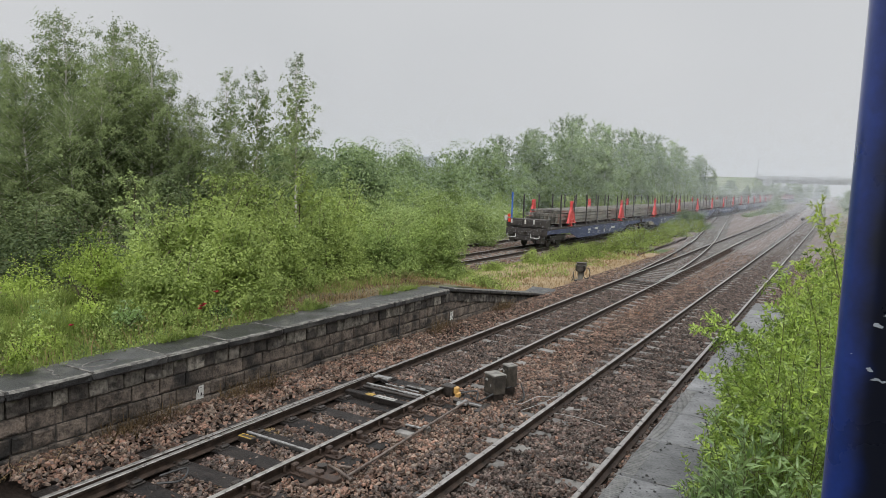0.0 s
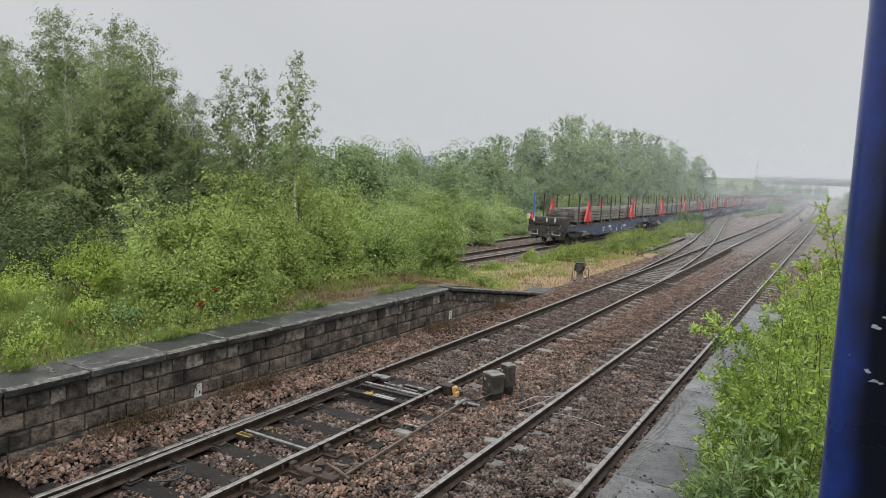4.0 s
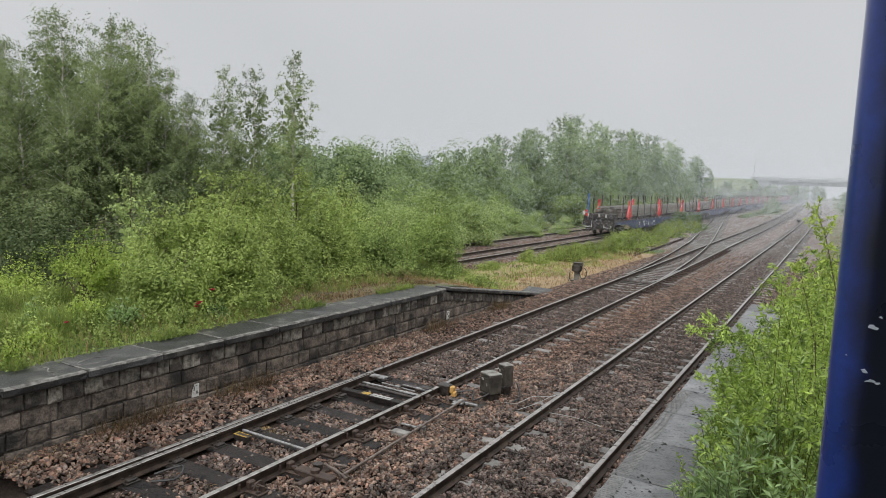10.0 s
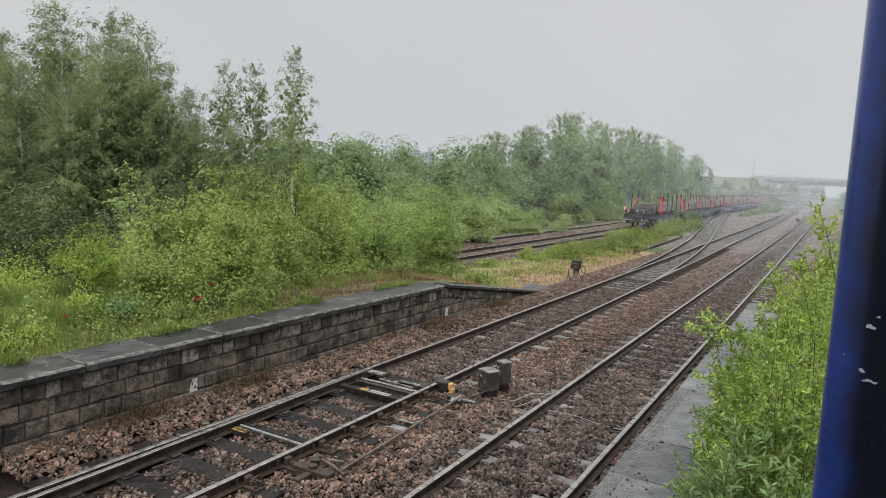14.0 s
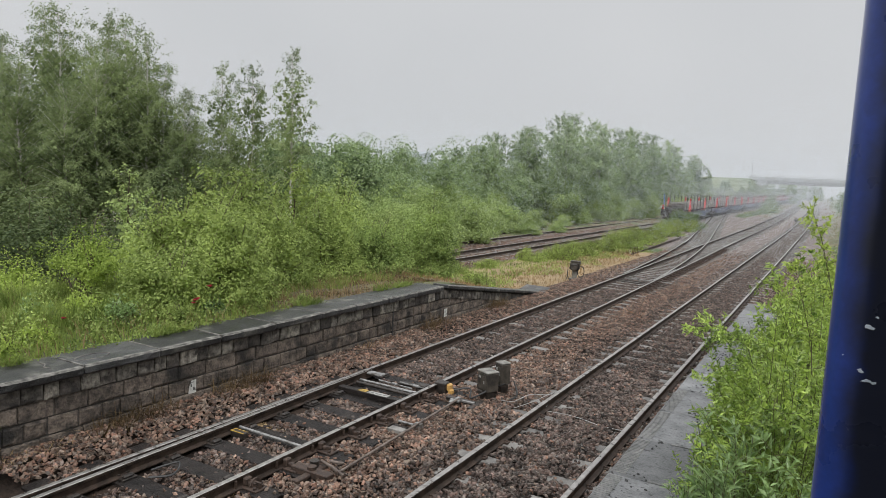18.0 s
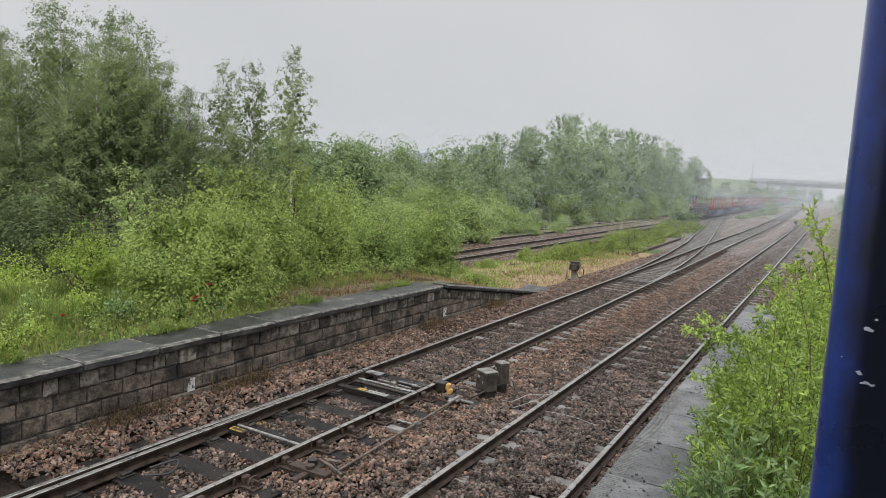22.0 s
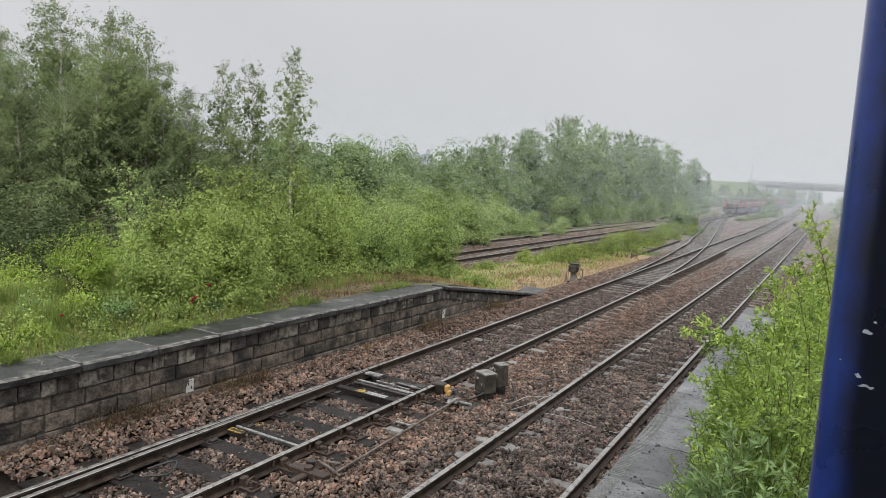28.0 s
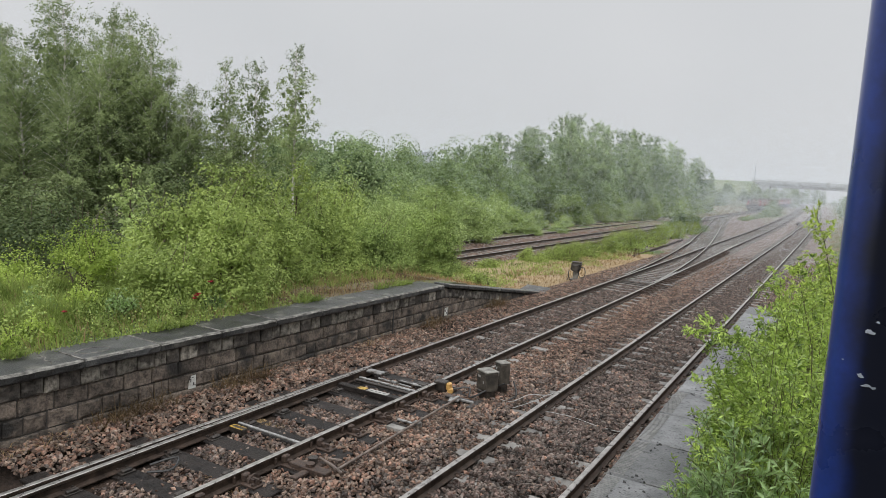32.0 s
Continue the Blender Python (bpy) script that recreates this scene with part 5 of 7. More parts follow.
part("underframe_gear", boxes((-0.7, 0.7, -0.25, 0.4, 0.45, 0.71), (-1.05, -0.7, -0.2, 0.3, 0.3, 0.7), (0.7, 1.05, -0.2, 0.3, 0.3, 0.7), bevel=0.02), M_WAGON_D, tail)
for x in (-0.75, 0.75):
    part("step_iron", boxes((x - 0.28, x + 0.28, -0.52, -0.49, 0.62, 0.66), (x - 0.28, x - 0.25, -0.52, -0.49, 0.62, 0.86), (x + 0.25, x + 0.28, -0.52, -0.49, 0.62, 0.86)), M_WHITE, tail, "white hand iron")
TRAIN.append((tail, 0.75))


TRAIN_AT = lane([0, 3, 7, 11, 14, 17, 19, 21, 23, 25, 28, 30, 32], [37.0, 39.4, 45.3, 55.2, 65.3, 77.8, 87.6, 97.2, 107.6, 119.0, 140.0, 157.0, 174.4])


def train_y(t):
    return float(TRAIN_AT(t)) - 0.75


# ---- plants ----


def unit(v):
    return v / (np.linalg.norm(v, axis=-1, keepdims=True) + 1e-9)


def leaf_cards(p, length, width, aim_dir=None, spread=1.0, fold=0.25, level=1.0, face=None, loose=0.55, plain=False):
    """Leaves of two folded halves at the points p; face: which way their upper sides look; plain: three-cornered, for far crowns."""
    n = len(p)
    d = rng.standard_normal((n, 3)) * spread
    if aim_dir is not None:
        d = d + aim_dir
    if face is not None:
        d = d - face * np.sum(d * face, -1, keepdims=True) * 0.8
    d = unit(d)
    look_to = np.array([[0, 0, level]]) + rng.standard_normal((n, 3)) if face is None else face + loose * rng.standard_normal((n, 3))
    s = unit(np.cross(d, look_to))
    up = np.cross(s, d)
    ln = length * (0.7 + 0.6 * rng.random((n, 1)))
    wd = width * (0.7 + 0.6 * rng.random((n, 1)))
    if plain:
        v = np.stack([p + s * wd * 0.6, p - s * wd * 0.6, p + d * ln], 1)
        return v.reshape(-1, 3), np.arange(3 * n).reshape(-1, 3)
    mid = p + d * ln * 0.45 - up * wd * fold
    v = np.stack([p, mid + s * wd / 2 + up * wd * fold, p + d * ln, mid - s * wd / 2 + up * wd * fold], 1)
    f = 4 * np.arange(n)[:, None] + np.arange(4)[None]
    return v.reshape(-1, 3), f


def leaf_oval(p, d, length, width, bend=0.2):
    """Oval leaves folded at the midrib; triangles."""
    n = len(p)
    d = unit(d)
    side = unit(np.cross(d, np.array([[0, 0, 1.0]]) + 0.5 * rng.standard_normal((n, 3))))
    up = np.cross(side, d)
    L = length * (0.55 + 0.75 * rng.random((n, 1)))
    W = width * (0.7 + 0.5 * rng.random((n, 1)))
    m = p + d * L * 0.5
    tp = p + d * L - up * L * bend * rng.random((n, 1))
    v = np.stack([p, m, tp, m + side * W * 0.5 + up * W * 0.16, m - side * W * 0.5 + up * W * 0.16], 1)
    t = np.array([(0, 1, 3), (1, 2, 3), (0, 4, 1), (1, 4, 2)])
    return v.reshape(-1, 3), (t[None] + 5 * np.arange(n)[:, None, None]).reshape(-1, 3)


def leaf_fine(p, d, length, width, bend=0.25):
    """Long leaves with a midrib and a bent tip; triangles."""
    n = len(p)
    d = unit(d)
    side = unit(np.cross(d, np.array([[0, 0, 1.0]]) + 0.4 * rng.standard_normal((n, 3))))
    up = np.cross(side, d)
    L = length * (0.6 + 0.7 * rng.random((n, 1)))
    W = width * (0.7 + 0.5 * rng.random((n, 1)))
    b = bend * rng.random((n, 1))
    m1 = p + d * L * 0.33 + up * L * 0.03
    m2 = p + d * L * 0.68 - up * L * b * 0.25
    tp = p + d * L * 0.97 - up * L * b
    l1, r1 = m1 + side * W * 0.5 + up * W * 0.18, m1 - side * W * 0.5 + up * W * 0.18
    l2, r2 = m2 + side * W * 0.38 + up * W * 0.14, m2 - side * W * 0.38 + up * W * 0.14
    v = np.stack([p, m1, m2, tp, l1, l2, r1, r2], 1)
    t = np.array([(0, 1, 4), (1, 2, 5), (1, 5, 4), (2, 3, 5), (0, 6, 1), (1, 7, 2), (1, 6, 7), (2, 7, 3)])
    return v.reshape(-1, 3), (t[None] + 8 * np.arange(n)[:, None, None]).reshape(-1, 3)


def birch_meshes(h, radius, leaves, leaf=0.13, base=0.22, droop=0.5, limbs=46, lean=0.0, clumpy=1.0, narrow=False, thick=1.0, plain=False, gaps=0.0):
    """A birch: thin trunk with a leader, rising limbs, leaves strung along hanging twigs."""
    ts = np.linspace(0, 1, 11)
    wob = np.cumsum(rng.standard_normal((11, 2)) * 0.045 * h / 10, axis=0)
    trunk = np.stack([wob[:, 0] + lean * ts * h, wob[:, 1], ts * h], -1)
    wood = [tube(trunk, 0.010 * thick * h * (1 - ts * 0.95) + 0.005, 7)]
    start, way, size, share = [], [], [], []
    s = np.linspace(0, 1, 7)
    for k in range(limbs):
        v = (k + rng.random()) / limbs
        u = base + (0.985 - base) * v
        p0 = np.array([np.interp(u, ts, trunk[:, i]) for i in range(3)])
        a = 2.4 * k + 0.7 * rng.normal()
        if narrow:
            prof = (1 - v) ** 0.8 * (0.5 + 0.5 * min(v / 0.2, 1))
        else:
            prof = 1.1 * (v + 0.2) ** 0.25 * (1 - v) ** 0.95
        ln = (radius * prof + 0.02 * h) * rng.uniform(0.55, 1.3)
        climb = rng.uniform(0.5, 1.0) + 1.0 * v
        br = p0 + np.outer(s, [math.cos(a) * ln, math.sin(a) * ln, 0]) + np.outer(climb * s - droop * (1 - v) * s * s, [0, 0, ln])
        wood.append(tube(br, 0.022 * thick * (h / 10) * (1 - u * 0.7) * (1 - 0.88 * s) + 0.003, 4))
        if rng.random() < gaps:
            continue
        n = max(4, int(9 * ln / (0.1 * h) + 3))
        q = 0.04 + 0.96 * rng.random(n) ** 0.9
        start.append(np.stack([np.interp(q, s, br[:, i]) for i in range(3)], -1))
        d = rng.standard_normal((n, 3)) * [0.7, 0.7, 0.35] + np.array([math.cos(a), math.sin(a), 0.35 + 0.9 * v])
        way.append(unit(d))
        size.append(clumpy * h * 0.05 * rng.uniform(0.5, 1.3, n) * (0.65 + 0.5 * prof))
        share.append(np.full(n, 0.4 + prof))
    tip = np.linspace(0.9, 1.0, 8)
    start.append(np.stack([np.interp(tip, ts, trunk[:, i]) for i in range(3)], -1))
    way.append(unit(rng.standard_normal((8, 3)) * 0.5 + np.array([0, 0, 1.0])))
    size.append(np.full(8, 0.035 * h))
    share.append(np.full(8, 0.5))
    start, way, size, share = (np.concatenate(v) for v in (start, way, size, share))
    which = rng.choice(len(size), leaves, p=share / share.sum())
    q = rng.random((leaves, 1)) ** 0.7
    hang = (0.25 + droop) * (start[which, 2:3] < 0.93 * h)
    P = start[which] + way[which] * size[which][:, None] * q
    P = P + np.concatenate([np.zeros((leaves, 2)), -hang * size[which][:, None] * q * q], 1) + rng.standard_normal((leaves, 3)) * 0.006 * h
    out = P - np.array([trunk[5, 0], trunk[5, 1], 0])
    out[:, 2] = 0.6 * np.linalg.norm(out[:, :2], axis=1) + 0.2
    V, F = leaf_cards(P, leaf, leaf * 0.72, np.array([[0, 0, -0.7]]), face=unit(out), loose=0.75, plain=plain)
    # oversized leaves added deep in the crown to block light and darken it
    deep = rng.choice(len(size), int(leaves * 0.07), p=share / share.sum())
    c = start[deep] * [0.62, 0.62, 1] + np.array([trunk[5, 0], trunk[5, 1], 0]) * [0.38, 0.38, 0] + rng.standard_normal((len(deep), 3)) * 0.02 * h
    c = c[c[:, 2] < 0.82 * h]
    V2, F2 = leaf_cards(c, leaf * 2.6, leaf * 1.9, np.array([[0, 0, -0.5]]), plain=plain)
    V, F = joined([(V, F), (V2, F2)])
    return mesh_np("trunk", *joined(wood)), mesh_np("crown", V, F)


def bush_meshes(w, d, h, leaves, leaf=0.11, lobes=26, shoots=16, flat=0.75, stems=10, inner=0.16, foot=0.12, core=1.9, plain=False, hollow=0.0, shell=0.26):
    """A shrub: a mound of uneven lobes with shoots that stand out of the top, and dark depth between."""
    cs, rs = [], []
    for k in range(lobes):
        a, r = rng.random() * 6.283, rng.random() ** 0.5
        x, y = 0.5 * w * 0.72 * r * math.cos(a), 0.5 * d * 0.72 * r * math.sin(a)
        top = h * (1 - 0.5 * r * r) * rng.uniform(0.6, 1.0)
        rad = rng.uniform(0.13, 0.25) * min(w, d, 1.6 * h)
        for z in np.arange(max(foot * h, rad * 0.5), top - rad * 0.6 + 0.01, rad * 1.25):
            cs.append((x + rng.normal() * 0.1 * rad, y + rng.normal() * 0.1 * rad, z))
            rs.append(rad * rng.uniform(0.8, 1.15))
    cs, rs = np.array(cs), np.array(rs)
    pr = rs ** 2 / np.sum(rs ** 2)
    idx = rng.choice(len(rs), int(leaves * (1 - inner)), p=pr)
    u = unit(rng.standard_normal((len(idx), 3)))
    u[:, 2] = np.where(rng.random(len(idx)) < 0.75, np.abs(u[:, 2]), u[:, 2])
    P = cs[idx] + u * (rs[idx] * (0.94 + shell * (rng.random(len(idx)) - 0.5)))[:, None] * np.array([1, 1, flat + 0.2])
    if hollow:
        wave = np.sin(P[:, 0] * 7.1 + 2 * np.sin(P[:, 1] * 3.7)) * np.sin(P[:, 1] * 6.3 + 2 * np.sin(P[:, 2] * 4.1)) * np.sin(P[:, 2] * 8.3 + 2 * np.sin(P[:, 0] * 3.3))
        keep = (wave > -0.16) | (rng.random(len(P)) > hollow)
        P, u = P[keep], u[keep]
    # oversized leaves added inside the lobes block light and darken the gaps
    idx2 = rng.choice(len(rs), leaves - len(idx), p=pr)
    Q = cs[idx2] + unit(rng.standard_normal((len(idx2), 3))) * (rs[idx2] * 0.42 * rng.random(len(idx2)) ** 0.4)[:, None] - np.array([0, 0, 0.12]) * rs[idx2][:, None]
    pieces = [leaf_cards(P, leaf, leaf * 0.66, np.array([[0, 0, -0.3]]), face=unit(u + np.array([[0, 0, 0.35]])), loose=0.9, plain=plain), leaf_cards(Q, leaf * core, leaf * core * 0.75, plain=plain)]
    wood = []
    for k in range(shoots):
        i = rng.integers(len(rs))
        tall = np.argsort(-cs[:, 2])[: max(4, len(rs) // 2)]
        i = tall[rng.integers(len(tall))]
        p0 = cs[i]
        ln = rng.uniform(0.08, 0.24) * h * 0.7 + rs[i]
        dirn = unit(np.array([rng.normal() * 0.35, rng.normal() * 0.35, 1.0]))
        s = np.linspace(0, 1, 4)[:, None]
        wood.append(tube(p0 + dirn * ln * s, 0.008 * (1 - 0.7 * s[:, 0]) + 0.003, 4))
        m = 34
        q = rng.random((m, 1)) ** 0.8
        pieces.append(leaf_cards(p0 + dirn * ln * q + rng.standard_normal((m, 3)) * 0.06, leaf * 0.95, leaf * 0.55, dirn * 0.5, plain=plain))
    for k in range(stems):
        c = cs[rng.integers(len(rs))]
        s = np.linspace(0, 1, 5)[:, None]
        b0 = np.array([c[0] * 0.25, c[1] * 0.25, 0])
        mid = np.array([c[0] * 0.4, c[1] * 0.4, c[2] * 0.6])
        pth = (1 - s) ** 2 * b0 + 2 * s * (1 - s) * mid + s * s * c
        wood.append(tube(pth, 0.028 * (1 - 0.8 * s[:, 0]) + 0.005, 5))
    V, F = joined(pieces)
    return mesh_np("branchwork", *joined(wood)), mesh_np("foliage", V, F)


def plant(name, meshes, woodm, leafm, at, label, category, group="", names=("branchwork", "foliage")):
    t = thing(name, label, category, group, at=at)
    stick = part(names[0], meshes[0], woodm, t)
    if name in ("bush", "weed_clump", "low_bush", "scrub_bush", "sapling"):
        tagged(stick, kind="stuff")
    part(names[1], meshes[1], leafm, t)
    return t


def scaled(x, y, z, rz, s, sz=None):
    return pose(x, y, z, 0, 0, rz) @ Matrix.Diagonal((s, s, sz or s, 1))


# tall birches beyond the siding
BIRCH = [birch_meshes(10, 2.3, 21000, 0.078, limbs=84, clumpy=1.35, droop=0.6), birch_meshes(10, 1.9, 17000, 0.078, droop=0.55, limbs=76, clumpy=1.3, gaps=0.08), birch_meshes(10, 2.6, 22000, 0.078, limbs=90, clumpy=1.35, droop=0.65)]
BIRCH_T = []
for i, (x, y, h, kind) in enumerate(((-37.5, 19.0, 9.7, 0), (-32.9, 18.5, 10.8, 1), (-26.1, 17.5, 9.5, 2), (-30.3, 18.0, 10.3, 1), (-26.5, 18.5, 9.6, 0), (-24.6, 18.0, 8.7, 1), (-24.1, 18.5, 7.7, 0), (-29.0, 15.5, 7.6, 2), (-25.6, 15.2, 6.8, 0), (-28.6, 20.5, 8.6, 2), (-39.0, 23.0, 10.0, 2), (-30.8, 19.5, 9.3, 2), (-34.6, 17.6, 9.4, 0), (-23.4, 19.2, 6.8, 1), (-33.0, 15.2, 7.6, 0), (-36.5, 16.4, 8.0, 2), (-22.9, 18.4, 6.3, 2), (-22.6, 20.6, 6.0, 0), (-25.3, 16.4, 7.4, 1), (-26.6, 16.2, 6.6, 2))):
    lab = "tall leafy birch with a pale trunk in dense woodland"
    if i < 3:
        b = plant("birch_tree", BIRCH[kind], M_BIRCHBARK, M_LBIRCH, scaled(x, y, -0.1, i * 70, h / 10), lab, "tree", "birches beyond the siding", ("trunk", "crown"))
        BIRCH_T.append((b, h / 10))
    else:
        src, fs = BIRCH_T[kind]
        copy_thing(src, scaled(x, y, -0.1, i * 70, h / 10) @ Matrix.Diagonal((1 / fs, 1 / fs, 1 / fs, 1)))
for x, h, rad, num, low, gap, lab in ((-24.8, 8.4, 1.35, 7600, 0.2, 0.08, "slender young birch with thin airy crown"), (-22.7, 8.2, 1.9, 13000, 0.1, 0.0, "young birch with dense conical crown"), (-20.45, 8.75, 1.0, 5600, 0.36, 0.1, "slim narrow birch standing above the bushes")):
    me = birch_meshes(10, rad, num, 0.088, base=low, droop=0.2, limbs=54, narrow=True, clumpy=0.9, gaps=gap)
    plant("birch_tree", me, M_BIRCHBARK, M_LBIRCH, scaled(x, 22.0, -0.1, 40, h / 10), lab, "tree", "slim birches", ("trunk", "crown"))

# bushes along the back of the platform
for x, y, w, d, h, n, lf, m, lab in (
        (-10.9, 9.9, 3.0, 2.4, 2.55, 14400, 0.066, M_LBUSH, "broad leafy green bush behind the platform"),
        (-11.1, 8.4, 2.2, 2.0, 1.75, 9600, 0.066, M_LBUSH, "leafy bush with toothed leaves behind the grass"),
        (-12.3, 10.6, 2.6, 2.4, 3.0, 11200, 0.074, M_LBUSH, "tall upright bush with pale tips"),
        (-12.0, 12.6, 2.6, 2.2, 2.35, 12000, 0.066, M_LBUSH, "rounded green bush behind the platform"),
        (-12.2, 14.5, 2.8, 2.4, 2.45, 12800, 0.066, M_LBUSH, "dense green bush along the platform"),
        (-11.8, 16.7, 2.6, 2.6, 2.25, 12800, 0.066, M_LDARK, "dense dark green bush along the platform"),
        (-11.6, 19.0, 2.8, 3.0, 2.9, 21000, 0.066, M_LDARK, "dark rounded bush at the platform's end"),
        (-14.6, 8.2, 2.6, 2.2, 1.7, 7200, 0.066, M_LYEL, "yellow-green bush in long grass"),
        (-17.0, 8.6, 2.8, 2.4, 2.0, 7200, 0.074, M_LYEL, "yellow-green bush below the birches"),
        (-13.4, 13.0, 3.0, 3.0, 3.2, 11200, 0.074, M_LBUSH, "tall green bush behind the first row"),
        (-13.4, 16.6, 3.4, 3.0, 3.3, 11200, 0.074, M_LBUSH, "tall green bush behind the first row"),
        (-13.8, 10.6, 2.4, 2.4, 2.4, 8000, 0.074, M_LBUSH, "green bush with arching branches"),
        (-14.0, 19.8, 3.0, 3.2, 2.6, 10400, 0.074, M_LBUSH, "green bush beside the siding"),
        (-12.9, 22.0, 1.6, 1.6, 0.8, 2880, 0.066, M_LDARK, "low ivy-covered mound at the platform's end")):
    plant("bush", bush_meshes(w, d, h, int(n * 1.35), lf * 0.86, core=1.6, inner=0.24, shoots=9, hollow=0.6), M_BARK, m, pose(x, y, float(ground_z(x, y)) - 0.05), lab, "bush", "bushes behind the platform")

for x, y, h, sp, n, m, lab in ((-12.5, 10.9, 2.75, 1.15, 3600, M_LBUSH, "upright young sallow with pale leafy tips"), (-13.1, 12.4, 2.8, 1.1, 3200, M_LBUSH, "upright young sallow with pale leafy tips"), (-13.6, 14.8, 3.0, 1.2, 3200, M_LLOW, "yellowish young birch among the bushes"), (-12.3, 9.4, 2.1, 0.8, 1800, M_LBUSH, "thin upright sapling beside the bushes")):
    plant("sapling", birch_meshes(h, sp, n, 0.068, base=0.08, droop=0.05, limbs=46, clumpy=1.3, narrow=True), M_BARK, m, pose(x, y, float(ground_z(x, y)) - 0.05, 0, 0, 50 * x), lab, "tree", "saplings behind the platform", ("trunk", "crown"))
fan = plant("bush", bush_meshes(3.9, 2.2, 1.65, 7600, 0.046, 30, 14, foot=0.5, stems=3, hollow=0.7), M_BARK, M_LYEL, pose(-12.6, 7.85, 0.83), "yellow-green bush on thin dark bare stems", "bush", "bushes behind the platform")
for k in range(8):
    a = -1.0 + 2.0 * k / 7 + random.uniform(-0.1, 0.1)
    part("stem", tube_mesh("stem", [(0.03 * k - 0.1, 0, 0), (0.25 * math.sin(a), 0.05, 0.45), (0.75 * math.sin(a), random.uniform(-0.3, 0.3), 1.15)], [0.022, 0.017, 0.010], 5), M_TWIG, fan, "thin dark stem")
CLUMPS = [bush_meshes(0.9, 0.8, 0.42, 900, 0.05, 16, 10), bush_meshes(0.7, 0.7, 0.55, 800, 0.055, 14, 12)]
for i, (x, y, k, s, m, lab) in enumerate((
        (-10.3, 5.6, 0, 1.0, M_LYEL, "pale yellow-green weed clump in the grass"), (-11.0, 5.2, 1, 0.9, M_LBUSH, "leafy green weed clump in the grass"), (-10.0, 6.6, 0, 0.8, M_LBUSH, "leafy green weed clump in the grass"),
        (-10.5, 7.2, 1, 1.0, M_LLANCE, "grey-green weed clump in the grass"), (-11.6, 6.4, 0, 1.2, M_LLANCE, "grey-green weed clump in the grass"), (-9.9, 7.9, 1, 0.8, M_LBUSH, "leafy green weed clump in the grass"),
        (-10.2, 8.9, 0, 0.9, M_LLANCE, "grey-green weed clump in the grass"), (-9.8, 9.7, 1, 0.7, M_LBUSH, "leafy green weed clump in the grass"), (-11.3, 7.0, 1, 1.1, M_LYEL, "pale yellow-green weed clump in the grass"),
        (-12.2, 5.6, 0, 1.2, M_LYEL, "pale yellow-green weed clump in the grass"), (-9.75, 5.0, 1, 0.7, M_LYEL, "pale yellow-green weed clump in the grass"), (-9.75, 11.0, 0, 0.7, M_LBUSH, "leafy green weed clump in the grass"))):
    w0, f0 = CLUMPS[k]
    plant("weed_clump", (w0.copy(), f0.copy()), M_TWIG, m, scaled(x, y, float(ground_z(x, y)) - 0.03, i * 67, s), lab, "weeds", "weed clumps on the platform")

plant("sapling", birch_meshes(3.6, 0.9, 1500, 0.075, base=0.3, droop=0.2, limbs=16, clumpy=1.2), M_BARK, M_LLIT, pose(-16.2, 11.3, -0.1), "young sycamore with large pale leaves", "tree", "", ("trunk", "crown"))
# undergrowth and willows beyond the siding
WILLOW = [bush_meshes(*size, leaves, leaf, lobes, shoots, core=1.7, inner=0.3, plain=True, shell=0.12) for size, leaves, leaf, lobes, shoots in (((5.0, 4.6, 4.6), 15000, 0.10, 34, 0), ((4.4, 4.6, 4.0), 13500, 0.10, 32, 0), ((5.4, 5.0, 5.4), 16500, 0.105, 38, 0), ((3.2, 3.2, 2.6), 9000, 0.085, 24, 2))]
FAR_WILLOW = [bush_meshes(5.0, 4.6, 4.6, 1900, 0.20, 26, 0, core=2.0, inner=0.2, plain=True), bush_meshes(4.4, 4.6, 4.0, 1700, 0.20, 24, 0, core=2.0, inner=0.2, plain=True), bush_meshes(5.4, 5.0, 5.4, 2100, 0.21, 30, 0, core=2.0, inner=0.2, plain=True), bush_meshes(3.2, 3.2, 2.6, 1300, 0.16, 20, 2, core=2.0, inner=0.2, plain=True)]
WILLOW_T = [None] * 16


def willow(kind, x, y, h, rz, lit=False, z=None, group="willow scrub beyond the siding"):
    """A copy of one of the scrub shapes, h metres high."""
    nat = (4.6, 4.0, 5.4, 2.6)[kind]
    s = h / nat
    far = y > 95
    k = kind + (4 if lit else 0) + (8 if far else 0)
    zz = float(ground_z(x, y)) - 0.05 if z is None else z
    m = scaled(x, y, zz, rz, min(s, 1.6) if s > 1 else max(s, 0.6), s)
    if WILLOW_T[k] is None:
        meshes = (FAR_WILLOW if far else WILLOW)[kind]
        # lit bushes share the shapes but take the leaves with painted-in light
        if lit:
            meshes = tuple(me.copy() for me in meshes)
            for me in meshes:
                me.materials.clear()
        WILLOW_T[k] = plant("scrub_bush", meshes, M_BARK, M_LLIT if lit else M_LFAR, Matrix(), "green willow scrub, leafy down to the ground" if not lit else "green hazel scrub beside the siding, open light painted into its leaves", "bush", group)
        WILLOW_T[k].matrix_basis = m
        WILLOW_T[k]["first_scale"] = list(m.to_scale())
        return WILLOW_T[k]
    src = WILLOW_T[k]
    fs = src["first_scale"]
    return copy_thing(src, m @ Matrix.Diagonal((1 / fs[0], 1 / fs[1], 1 / fs[2], 1)))


prng = random.Random(5)
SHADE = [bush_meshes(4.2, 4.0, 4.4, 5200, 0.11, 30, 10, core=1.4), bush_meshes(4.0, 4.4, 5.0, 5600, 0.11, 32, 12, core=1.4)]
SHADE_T = []
